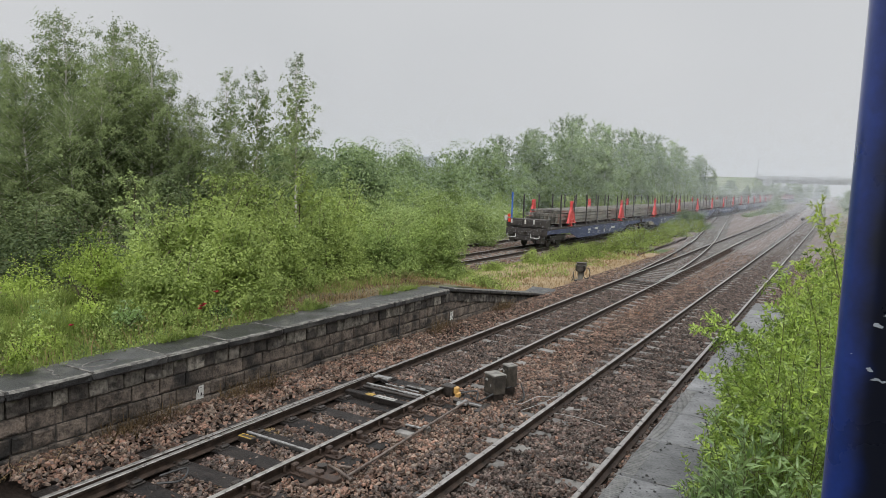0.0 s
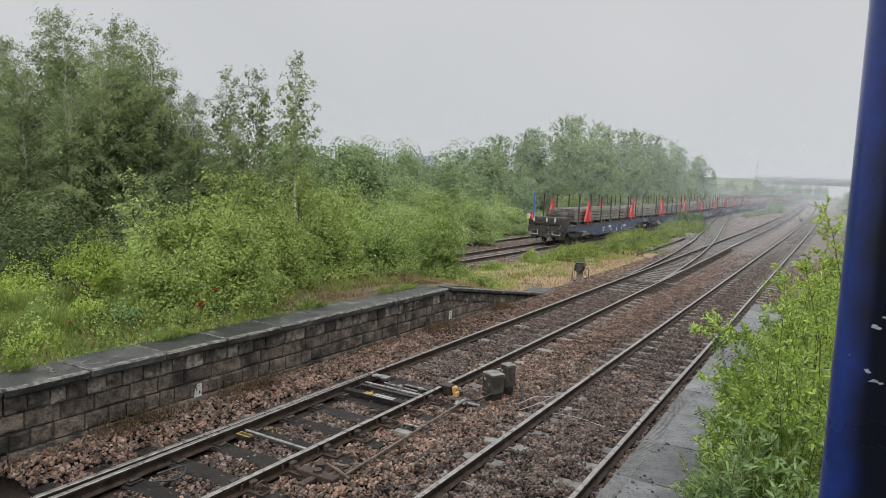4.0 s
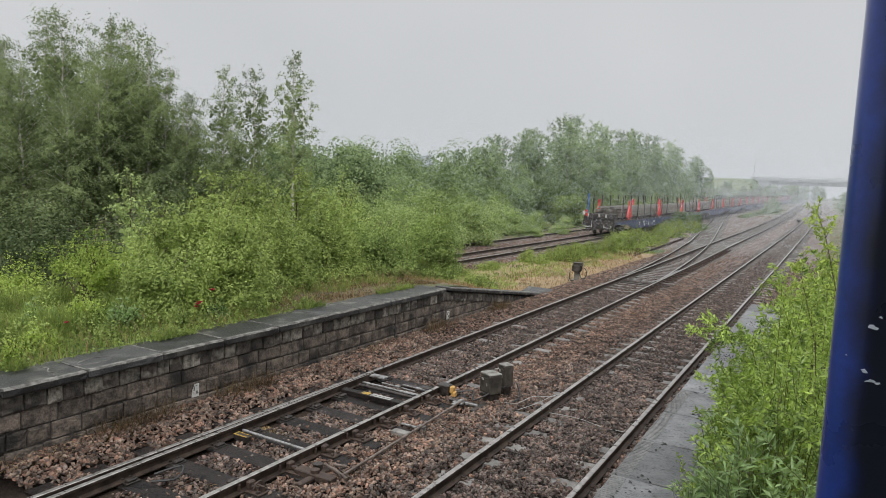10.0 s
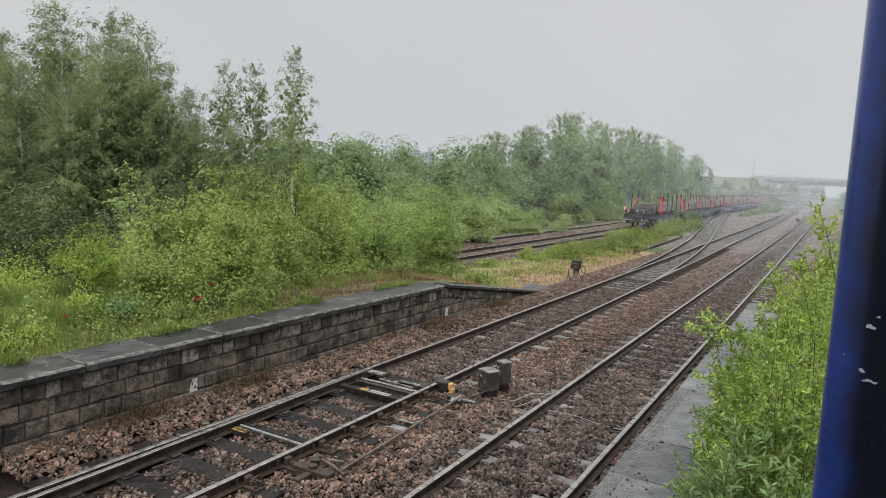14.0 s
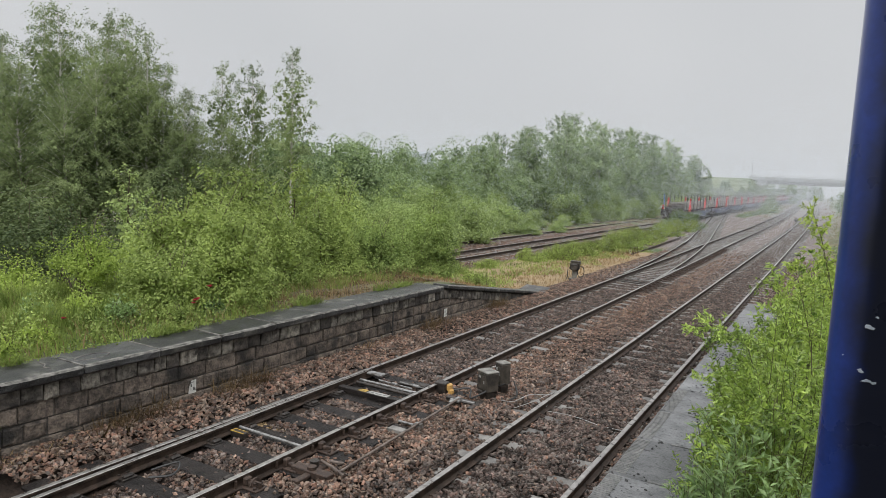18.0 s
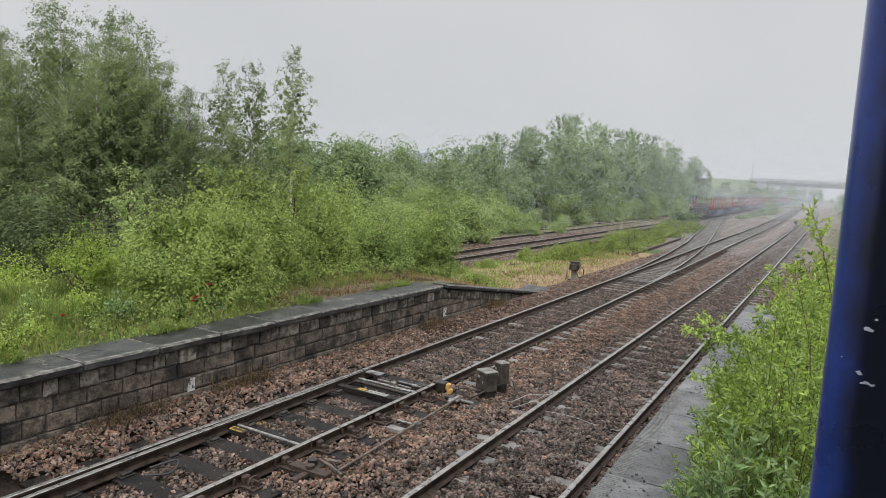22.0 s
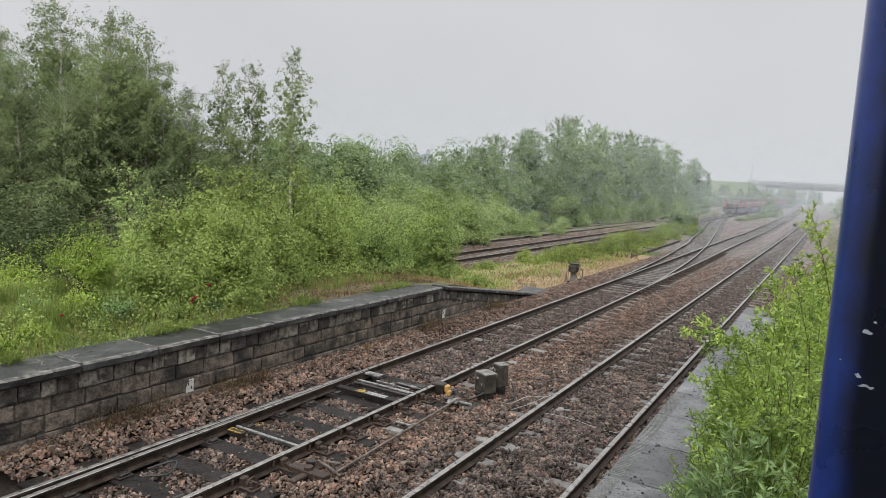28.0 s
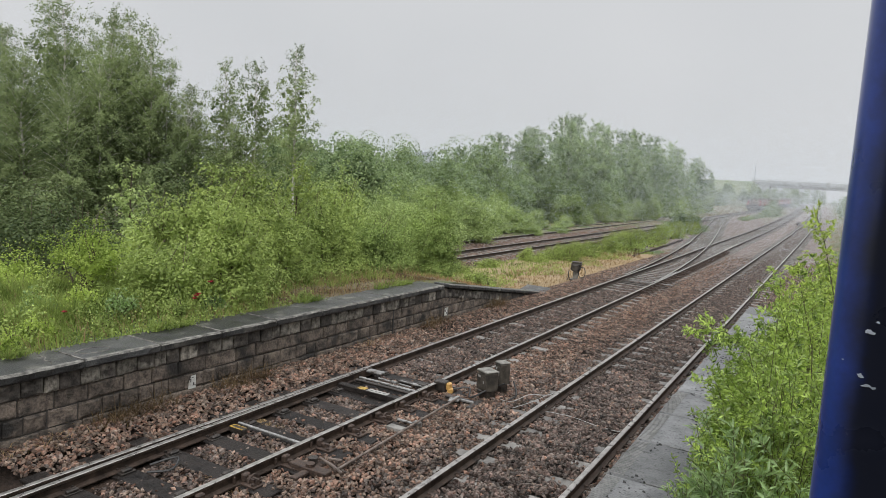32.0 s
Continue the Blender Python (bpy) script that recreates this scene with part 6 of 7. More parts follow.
# scrub below the birches; their shade is painted into its darker leaves
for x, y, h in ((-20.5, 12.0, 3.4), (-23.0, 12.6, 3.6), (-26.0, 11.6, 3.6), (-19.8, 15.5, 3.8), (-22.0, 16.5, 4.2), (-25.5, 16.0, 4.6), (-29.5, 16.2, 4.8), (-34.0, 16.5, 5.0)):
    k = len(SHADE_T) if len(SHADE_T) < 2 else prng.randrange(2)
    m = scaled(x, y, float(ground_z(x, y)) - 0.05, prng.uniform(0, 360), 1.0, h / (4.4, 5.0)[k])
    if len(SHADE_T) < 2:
        SHADE_T.append((plant("scrub_bush", SHADE[k], M_BARK, M_LSHADED, m, "dark green scrub below the birches, shade painted into its leaves", "bush", "scrub below the birches"), m.to_scale().z))
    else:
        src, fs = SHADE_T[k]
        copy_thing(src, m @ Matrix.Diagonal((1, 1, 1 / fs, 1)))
# scrub in the middle distance
for x, y, h in ((-29.5, 36, 7.31), (-33.5, 44.5, 7.74), (-26, 33.5, 7.00), (-30, 44, 7.63), (-34, 50.5, 7.42), (-29.5, 51.5, 7.95), (-38, 48, 7.74), (-27, 29, 7.10), (-30, 25.5, 6.78), (-34, 36.5, 7.00), (-20, 20.5, 3.8), (-21.5, 24, 4.7), (-20.4, 27.5, 4.2), (-21, 31, 4.2), (-20.2, 34, 3.9), (-19.6, 37, 3.4), (-23.5, 28, 5.3), (-24.5, 32.5, 6.25), (-25.5, 26, 6.47), (-27, 36, 7.00), (-28.5, 31, 7.00), (-32.5, 36, 7.53), (-30.8, 40, 7.31), (-34.5, 41, 7.95), (-27.8, 41.5, 7.31), (-25.5, 45, 6.68), (-28, 48, 7.42), (-31.5, 47, 7.00), (-36, 47, 7.95), (-27.5, 54, 8.69), (-31, 56, 8.48), (-35, 55, 7.31), (-40, 52, 8.16), (-44, 57, 8.06), (-38.5, 43, 8.06), (-32, 28, 5.94)):
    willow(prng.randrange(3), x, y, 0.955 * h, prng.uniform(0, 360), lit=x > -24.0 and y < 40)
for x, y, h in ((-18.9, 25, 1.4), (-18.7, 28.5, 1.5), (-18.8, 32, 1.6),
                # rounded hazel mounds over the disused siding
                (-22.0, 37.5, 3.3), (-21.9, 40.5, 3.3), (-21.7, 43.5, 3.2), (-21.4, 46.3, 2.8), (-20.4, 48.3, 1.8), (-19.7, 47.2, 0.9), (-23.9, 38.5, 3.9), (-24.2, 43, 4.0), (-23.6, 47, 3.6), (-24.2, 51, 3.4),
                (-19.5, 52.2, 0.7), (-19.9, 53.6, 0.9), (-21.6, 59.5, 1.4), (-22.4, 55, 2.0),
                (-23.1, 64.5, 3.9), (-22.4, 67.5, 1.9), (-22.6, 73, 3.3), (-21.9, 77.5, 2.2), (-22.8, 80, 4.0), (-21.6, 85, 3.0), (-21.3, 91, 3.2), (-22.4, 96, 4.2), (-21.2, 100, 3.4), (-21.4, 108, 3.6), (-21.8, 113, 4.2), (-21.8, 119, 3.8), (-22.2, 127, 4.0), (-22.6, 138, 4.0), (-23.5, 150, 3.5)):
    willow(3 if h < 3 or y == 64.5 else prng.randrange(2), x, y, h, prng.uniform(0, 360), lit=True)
# the wood along the line
FARWOOD = [birch_meshes(12, 4.0, 15500, 0.15, base=0.05, limbs=70, droop=0.75, clumpy=1.5, thick=0.6, plain=True), birch_meshes(12, 4.2, 14500, 0.15, base=0.04, limbs=66, droop=0.6, clumpy=1.4, thick=0.6, narrow=True, plain=True), birch_meshes(12, 4.3, 16000, 0.15, base=0.05, limbs=74, droop=0.75, clumpy=1.5, thick=0.6, plain=True)]
WOOD_T = []
for i, (x, y, h) in enumerate(((-26.5, 62, 8.9), (-30.5, 63, 8.4), (-29, 68, 9.6), (-33, 68, 8.8), (-26, 71, 10.6), (-36.5, 70, 7.7), (-31, 74, 9.6), (-27.6, 78, 11.7), (-24.8, 80, 10.4), (-34.5, 78, 9.8), (-31, 83, 12.3), (-26.8, 86, 11.4), (-24, 90, 11.3), (-29.5, 91, 12.2), (-25.6, 97, 11.4), (-23.6, 102, 10.1), (-28.6, 101, 11.9), (-25.4, 109, 11.8), (-23.4, 114, 10.4), (-27.8, 113, 12.2), (-24.4, 121, 10.8), (-22.8, 127, 9.0), (-26.8, 126, 12.0), (-24, 135, 10.1), (-22.6, 131, 9.4), (-40.5, 72, 7.3), (-38.5, 62, 5.2))):
    k = i % 3
    s = h / 12
    m = scaled(x, y, float(ground_z(x, y)) - 0.1, i * 97, s)
    if i < 3:
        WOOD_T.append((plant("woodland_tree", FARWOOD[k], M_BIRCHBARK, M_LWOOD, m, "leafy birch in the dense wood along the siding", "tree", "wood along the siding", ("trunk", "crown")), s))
    else:
        src, fs = WOOD_T[k]
        copy_thing(src, m @ Matrix.Diagonal((1 / fs, 1 / fs, 1 / fs, 1)))

for x, y, h in ((-26.5, 58, 6.4), (-28.2, 65, 7.2), (-25.5, 67, 6.6), (-27.2, 74, 8.0), (-25.2, 76, 7.0), (-29.0, 80, 8.8), (-25.6, 84, 7.8), (-27.4, 93, 8.6), (-24.4, 95, 7.2), (-26.6, 104, 8.6), (-24.2, 107, 7.4), (-26.2, 118, 8.4), (-23.4, 121, 6.8), (-25.2, 130, 7.2)):
    willow(2 if h > 7 else 0, x, y, h, prng.uniform(0, 360), group="undergrowth of the wood")
# scrub between siding and main line
LOW = [bush_meshes(2.6, 2.8, 1.0, 4200, 0.052, 34, 60, core=2.0), bush_meshes(2.3, 2.6, 0.85, 3600, 0.052, 32, 55, core=2.0)]
LOW_T = []
for i, (x, y, h) in enumerate(((-12.9, 31.5, 0.86), (-12.2, 33.5, 1.08), (-13.2, 35.5, 0.65), (-11.9, 36.5, 0.92), (-12.9, 38.5, 0.76), (-11.9, 40.5, 0.98), (-13.1, 41.5, 0.76), (-11.7, 44.0, 1.46), (-12.7, 46.0, 1.23), (-11.8, 49.0, 1.55), (-12.9, 50.5, 1.23), (-12.2, 54.0, 1.12), (-13.3, 57.5, 1.07), (-12.5, 61.0, 1.40), (-13.4, 65.0, 1.40), (-12.8, 69.0, 1.68), (-14.0, 68.5, 1.40), (-10.6, 21.0, 0.61), (-11.4, 23.0, 0.44), (-13.4, 27.5, 0.50), (-13.6, 24.5, 0.66))):
    k = i % 2
    s = h / (1.1, 0.9)[k]
    m = scaled(x, y, float(ground_z(x, y)) - 0.04, i * 77, max(0.8, s), s)
    if i < 2:
        LOW_T.append((plant("low_bush", LOW[k], M_BARK, M_LLOW, m, "low bright green weeds and bramble beside the track", "bush", "weeds beside the siding"), m.to_scale()))
    else:
        src, fs = LOW_T[k]
        copy_thing(src, m @ Matrix.Diagonal((1 / fs[0], 1 / fs[1], 1 / fs[2], 1)))
willow(3, -13.5, 72.8, 2.7, 10)
willow(3, -12.7, 74.5, 2.4, 100)
willow(3, -14.2, 70.5, 1.8, 200)
for x, y, h in ((-12.9, 118, 0.9), (-12.6, 124, 1.0), (-12.6, 131, 1.1), (-12.4, 138, 1.3), (-12.2, 146, 1.7), (-11.6, 154, 4.6), (-11.9, 160, 4.0), (-12.6, 168, 1.6), (-13.4, 178, 1.6), (-14.2, 190, 1.8)):
    willow(3 if h < 3 else 0, x, y, h, prng.uniform(0, 360))
# scrub on the right of the line
for x, y, h in ((1.3, 21.0, 1.7), (0.9, 25.0, 1.5), (1.6, 29.0, 2.0), (1.2, 34.0, 2.2), (1.9, 40.0, 2.6), (1.6, 48.0, 2.6), (2.4, 57.0, 3.0), (2.4, 68.0, 3.4), (3.2, 82.0, 4.0), (3.6, 100.0, 4.4), (3.6, 125.0, 5.0), (3.4, 155.0, 6.0), (3.0, 190.0, 7.0), (2.6, 225.0, 7.0)):
    willow(3 if h < 3 else prng.randrange(3), x, y, h, prng.uniform(0, 360), group="scrub beside the main line")

# ---- grass, weeds and flowers ----


def blades(name, x, y, z, h, w, material, label, lean=0.35):
    n = len(x)
    p = np.stack([x, y, z], -1)
    a = rng.random(n) * 6.283
    s = np.stack([np.cos(a), np.sin(a), np.zeros(n)], -1) * (w * (0.6 + 0.8 * rng.random(n)))[:, None]
    hh = h * (0.5 + 0.8 * rng.random(n))
    b = rng.standard_normal((n, 2)) * lean
    mid = p + np.stack([b[:, 0] * hh * 0.35, b[:, 1] * hh * 0.35, hh * 0.6], -1)
    tip = p + np.stack([b[:, 0] * hh, b[:, 1] * hh, hh * (1 - 0.25 * np.hypot(b[:, 0], b[:, 1]))], -1)
    v = np.stack([p - s, p + s, mid + s * 0.7, tip, mid - s * 0.7], 1)
    f = np.array([(0, 1, 2), (0, 2, 4), (4, 2, 3)])
    me = mesh_np(name, v.reshape(-1, 3), (f[None] + 5 * np.arange(n)[:, None, None]).reshape(-1, 3))
    ob = part(name, me, material, None)
    return tagged(ob, label, "grass", kind="stuff")


gxs, gys = scatter(52000, -14.5, -9.38, 1.5, 15.8, 1.0)
front = np.clip((-gxs - 9.45) / 1.3, 0.0, 1)
clump = 0.5 + 0.5 * np.sin(gxs * 3.1 + np.sin(gys * 2.3) * 2) * np.sin(gys * 2.7)
ok = rng.random(len(gxs)) < (0.6 + 0.4 * front) * (0.45 + 0.55 * clump)
ok &= ~((gys > 10.6) & (gxs > -10.55 + 0.25 * np.sin(gys * 3)) & (gxs < -9.62) & (rng.random(len(gxs)) < 0.93))
gxs, gys, front, clump = gxs[ok], gys[ok], front[ok], clump[ok]
blades("grass", gxs, gys, ground_z(gxs, gys) - 0.02, (0.13 + 0.34 * front * (0.4 + clump)) * np.where(gys > 10.4, 0.45, 1.0), 0.0075 + 0 * gxs, M_GRASS, "long wet grass on the overgrown platform")
P = np.stack(scatter(26000, -13.6, -9.36, 2, 15.6) + (np.zeros(26000),), -1)
P = P[(P[:, 1] < 10.4 + 0.5 * np.sin(P[:, 0] * 5)) | (P[:, 0] < -10.75)]
P[:, 2] = ground_z(P[:, 0], P[:, 1]) + 0.40 * rng.random(len(P)) * np.clip((-P[:, 0] - 9.3), 0.2, 1) * (0.4 + np.sin(P[:, 1] * 2.9 + P[:, 0] * 2) ** 2)
weed = part("weeds", mesh_np("weeds", *leaf_cards(P, 0.055, 0.032, np.array([[0, 0, 0.4]]))), M_LBUSH, None)
tagged(weed, "broad-leaved weeds among the platform grass", "weeds", kind="stuff")
gxs, gys = scatter(17000, -13.8, -9.3, 17, 44, 1.2)
ok = gxs + 0.5 * np.sin(gys * 1.3) < -10.7 + 0.035 * (gys - 20)
gxs, gys = gxs[ok], gys[ok]
blades("field_grass", gxs, gys, ground_z(gxs, gys) - 0.02, 0.06 + 0.13 * rng.random(len(gxs)), 0.012 + 0 * gxs, M_LLOW, "thin green grass on the strip beside the track")
gxs, gys = scatter(6000, -11.8, -8.9, 16.5, 40, 1.0)
blades("dry_grass", gxs, gys, ground_z(gxs, gys) - 0.02, 0.06 + 0.12 * rng.random(len(gxs)), 0.012 + 0 * gxs, M_STRAW, "straw-coloured dry grass near the rails")
gxs, gys = scatter(5000, -13.5, -9.4, 1.5, 16.5)
dxs, dys = scatter(11000, -10.9, -9.6, 10.2, 16.4)
blades("dead_litter", dxs, dys, ground_z(dxs, dys) - 0.02, 0.03 + 0.06 * rng.random(len(dxs)), 0.010 + 0 * dxs, M_BROWNWEED, "brown dry grass litter at the back of the coping", 1.4)
hxs = -9.5 + 0.16 * rng.random(3600)
hys = 2.5 + 13 * rng.random(3600)
ok = np.sin(hys * 1.9) + 0.6 * np.sin(hys * 5.3) > 0.45
blades("edge_grass", hxs[ok], hys[ok], np.full(int(ok.sum()), 0.88), 0.12 + 0.16 * rng.random(int(ok.sum())), 0.007 + 0 * hxs[ok], M_GRASS, "grass tufts creeping over the coping slabs", 1.0)
blades("old_grass", gxs, gys, ground_z(gxs, gys) - 0.02, 0.18 + 0.3 * rng.random(len(gxs)), 0.004 + 0 * gxs, M_STRAW, "old straw-coloured stems in the platform grass", 0.5)
# moss between the bearers of the turnout
mx = np.concatenate([-7.33 + 0.22 * rng.standard_normal(420), -6.02 + 0.2 * rng.standard_normal(260)])
my = np.concatenate([7.32 + 0.05 * rng.standard_normal(420), 5.54 + 0.06 * rng.standard_normal(260)])
blades("moss", mx, my, np.full(len(mx), -0.19), 0.02 + 0.035 * rng.random(len(mx)), 0.007 + 0 * mx, M_STRAW, "pale moss and grass between the bearers of the turnout", 0.8)
# dead weeds at the wall's foot
for name, centers, n, hh, m, lab in (
        ("dead_weed", [(-8.62, 5.75), (-8.6, 6.1), (-8.62, 6.5), (-8.6, 7.9), (-8.58, 8.3), (-8.6, 8.7), (-8.6, 14.4), (-8.62, 15.0), (-8.6, 18.2), (-8.6, 18.7)], 150, 0.42, M_BROWNWEED, "brown dead weeds at the foot of the platform wall"),
        ("dry_stalks", [(-8.6, 4.6), (-8.55, 4.9), (-8.6, 11.6), (-8.58, 11.9), (-8.58, 12.5), (-8.6, 4.2)], 30, 0.26, M_STRAW, "dry straw stalks at the foot of the platform wall")):
    cx = np.repeat([c[0] for c in centers], n) + rng.standard_normal(n * len(centers)) * 0.10
    cy = np.repeat([c[1] for c in centers], n) + rng.standard_normal(n * len(centers)) * 0.20
    blades(name, cx, cy, np.full(len(cx), -0.15), hh * (0.5 + 0.6 * rng.random(len(cx))), 0.005 + 0 * cx, m, lab, 0.75)
bx = np.repeat([-10.3, -11.0, -10.0, -9.9, -10.6], 50) + rng.standard_normal(250) * 0.35
by = np.repeat([40.0, 43.5, 58.0, 62.0, 66.0], 50) + rng.standard_normal(250) * 0.9
blades("russet_weed", bx, by, ground_z(bx, by), 0.2 + 0.15 * rng.random(250), 0.02 + 0 * bx, M_BROWNWEED, "russet dead weeds beside the diverging track", 0.5)
for i, (x, y, z) in enumerate(((-9.85, 8.2, 1.28), (-9.87, 8.26, 1.30), (-9.84, 8.16, 1.24), (-9.95, 8.6, 1.48), (-10.7, 6.3, 1.12))):
    pop = thing("poppy", "small red poppy among the grass", "flower", "poppies in the grass", at=pose(x, y, float(ground_z(x, y))))
    hgt = z - float(ground_z(x, y))
    part("stalk", tube_mesh("stalk", [(0, 0, 0), (0.02, 0.01, hgt * 0.5), (0.03, 0.02, hgt)], 0.004, 4), M_GRASS, pop)
    a = np.linspace(0, 6.283, 9)[:-1]
    d = np.stack([np.cos(a), np.sin(a), 0.6 + 0 * a], -1)
    part("petals", mesh_np("petals", *leaf_fine(np.tile([[0.03, 0.02, hgt]], (8, 1)), d, 0.06, 0.055)), M_POPPY, pop, "red petals")

# ---- shrubs on the near platform ----


def near_shrub(x, y, z, h, radius, stems, leaf, width, material, label, per=9, lancet=False, low=0.15, twigs=7):
    """A dome of leafy shoots: stems bow out from the root to an uneven dome, twigs carry leaves to their tips."""
    t = thing("shrub", label, "shrub", "shrubs on the near platform", at=pose(x, y, z))
    wood, P, D = [], [], []
    lump = rng.uniform(0, 6.283, 3)
    for k in range(stems):
        a = rng.random() * 6.283
        e = math.asin(low + (1 - low) * rng.random())
        g = 0.82 + 0.16 * math.sin(3 * a + lump[0]) * math.sin(4 * e + lump[1]) + 0.10 * rng.normal()
        tipp = np.array([radius * math.cos(e) * math.cos(a), radius * math.cos(e) * math.sin(a), h * math.sin(e)]) * g
        s = np.linspace(0, 1, 5)[:, None]
        b0 = np.array([0.25 * radius * math.cos(a), 0.25 * radius * math.sin(a), 0])
        mid = np.array([tipp[0] * 0.35, tipp[1] * 0.35, tipp[2] * 0.85])
        pth = (1 - s) ** 2 * b0 + 2 * s * (1 - s) * mid + s * s * tipp
        wood.append(tube(pth, 0.003 * (1 - 0.8 * s[:, 0]) + 0.001, 3))
        runs = [(pth[2:], per * 2)]
        for j in range(twigs):
            o = pth[rng.integers(1, 5)]
            dr = unit(np.array([tipp[0] * 0.6 + 0.5 * rng.normal(), tipp[1] * 0.6 + 0.5 * rng.normal(), 0.25 + 0.4 * rng.normal()]))
            ln = rng.uniform(0.10, 0.28)
            q = np.linspace(0, 1, 3)[:, None]
            tw = o + dr * ln * q + np.array([0, 0, 0.05]) * q * q
            wood.append(tube(tw, 0.0016, 3))
            runs.append((tw, per))
        for path, m in runs:
            q = (rng.random(m) ** 0.55) * (len(path) - 1)
            i0 = np.minimum(q.astype(int), len(path) - 2)
            c = path[i0] + (path[i0 + 1] - path[i0]) * (q - i0)[:, None]
            g = unit(path[i0 + 1] - path[i0])
            sd = unit(np.cross(g, rng.standard_normal((m, 3))))
            P.append(c)
            D.append(g * (0.8 if lancet else 0.6) + sd + np.array([0, 0, 0.1]))
    V, F = leaf_fine(np.concatenate(P), np.concatenate(D), leaf, width, 0.35) if lancet else leaf_oval(np.concatenate(P), np.concatenate(D), leaf, width) if y < 5 else leaf_cards(np.concatenate(P), leaf, width, unit(np.concatenate(D)) * 2.5)
    part("branchwork", mesh_np("branchwork", *joined(wood)), M_TWIG, t)
    part("foliage", mesh_np("foliage", V, F), material, t)
    return t


SWAY = []


def leafy_branch(label, pts, sprays, leaf, width, material, per=12, reach=0.16, bend=1.0):
    """One long shoot through pts with short leafy sprays along its outer part."""
    t = thing("branch", label, "branch", "long shoots of the platform shrubs", at=pose(*pts[0]))
    p = np.array(pts, float) - np.array(pts[0], float)
    u = np.linspace(0, len(p) - 1, 16)
    path = np.stack([np.interp(u, np.arange(len(p)), p[:, i]) for i in range(3)], -1)
    wood, P, D = [tube(path, 0.005 * (1 - np.linspace(0, 0.8, 16)), 4)], [], []
    for k in range(sprays):
        i = int(16 * (0.30 + 0.69 * k / sprays))
        dr = unit(unit(path[min(i + 1, 15)] - path[i - 1]) * 0.8 + 0.7 * rng.standard_normal(3))
        tw = path[i] + dr * rng.uniform(0.5, 1.1) * reach * np.linspace(0, 1, 4)[:, None]
        wood.append(tube(tw, 0.0016, 3))
        q = rng.random(per) ** 0.5 * 3
        i0 = np.minimum(q.astype(int), 2)
        P.append(tw[i0] + (tw[i0 + 1] - tw[i0]) * (q - i0)[:, None])
        D.append(dr * 0.7 + unit(rng.standard_normal((per, 3))))
    part("branchwork", mesh_np("branchwork", *joined(wood)), M_TWIG, t)
    part("foliage", mesh_np("foliage", *leaf_oval(np.concatenate(P), np.concatenate(D), leaf, width)), material, t)
    SWAY.append((t, pts[0], bend))


PZ = 0.82
near_shrub(-0.42, 3.85, PZ, 1.75, 0.26, 15, 0.092, 0.017, M_LLANCE, "tall weed shrub with long grey-green lance leaves", 8, True, 0.55, 4)
near_shrub(-0.28, 4.15, PZ, 1.85, 0.28, 15, 0.092, 0.017, M_LLANCE, "tall weed shrub with long grey-green lance leaves", 8, True, 0.55, 4)
near_shrub(-0.50, 4.7, PZ, 1.05, 0.36, 38, 0.08, 0.017, M_LLANCE, "low weed with narrow grey-green leaves", 6, True)
near_shrub(-0.62, 5.5, PZ, 0.75, 0.36, 38, 0.07, 0.016, M_LLANCE, "low weed with narrow grey-green leaves", 6, True)
near_shrub(-0.66, 4.25, PZ, 0.80, 0.34, 40, 0.075, 0.017, M_LLANCE, "low weed with narrow grey-green leaves", 7, True)
near_shrub(-0.08, 3.5, PZ, 1.45, 0.30, 52, 0.052, 0.022, M_LLANCE, "leafy shrub with grey-green oval leaves", 21)
near_shrub(-0.12, 4.5, PZ, 2.10, 0.46, 70, 0.052, 0.016, M_LNEAR, "tall leafy shrub with bright narrow leaves", 21)
near_shrub(-0.52, 6.3, PZ, 1.26, 0.48, 60, 0.052, 0.016, M_LNEAR, "leafy shrub leaning over the platform slabs", 21)
near_shrub(-0.25, 5.6, PZ, 1.99, 0.55, 80, 0.054, 0.0165, M_LNEAR, "tall leafy shrub with bright narrow leaves", 21)
near_shrub(-0.45, 7.3, PZ, 1.63, 0.57, 80, 0.058, 0.0175, M_LNEAR, "leafy shrub reaching over the platform edge", 21)
near_shrub(-0.05, 7.2, PZ, 2.10, 0.57, 80, 0.058, 0.0175, M_LNEAR, "tall leafy shrub with bright narrow leaves", 21)
near_shrub(-0.45, 8.8, PZ, 1.42, 0.63, 70, 0.060, 0.019, M_LNEAR, "leafy shrub on the platform", 19)
near_shrub(0.00, 9.6, PZ, 1.99, 0.69, 80, 0.062, 0.020, M_LNEAR, "leafy shrub on the platform", 19)
near_shrub(-0.35, 11.4, PZ, 1.47, 0.80, 70, 0.08, 0.034, M_LNEAR, "leafy shrub at the back of the slabs", 7)
near_shrub(-0.05, 13.6, PZ, 1.78, 0.92, 60, 0.09, 0.038, M_LYEL, "yellow-green shrub on the platform", 7)
near_shrub(0.15, 16.5, PZ, 1.89, 1.03, 60, 0.10, 0.042, M_LYEL, "yellow-green shrub at the platform's end", 7)
leafy_branch("arching leafy branch over the platform edge", [(-0.35, 6.6, PZ + 0.9), (-0.55, 6.55, PZ + 1.5), (-0.78, 6.5, PZ + 1.68), (-0.98, 6.5, PZ + 1.66)], 34, 0.052, 0.018, M_LNEAR, 16)
leafy_branch("arching leafy branch over the platform edge", [(-0.30, 6.9, PZ + 0.9), (-0.50, 6.85, PZ + 1.45), (-0.70, 6.8, PZ + 1.55), (-0.86, 6.75, PZ + 1.45)], 30, 0.052, 0.018, M_LNEAR, 16)
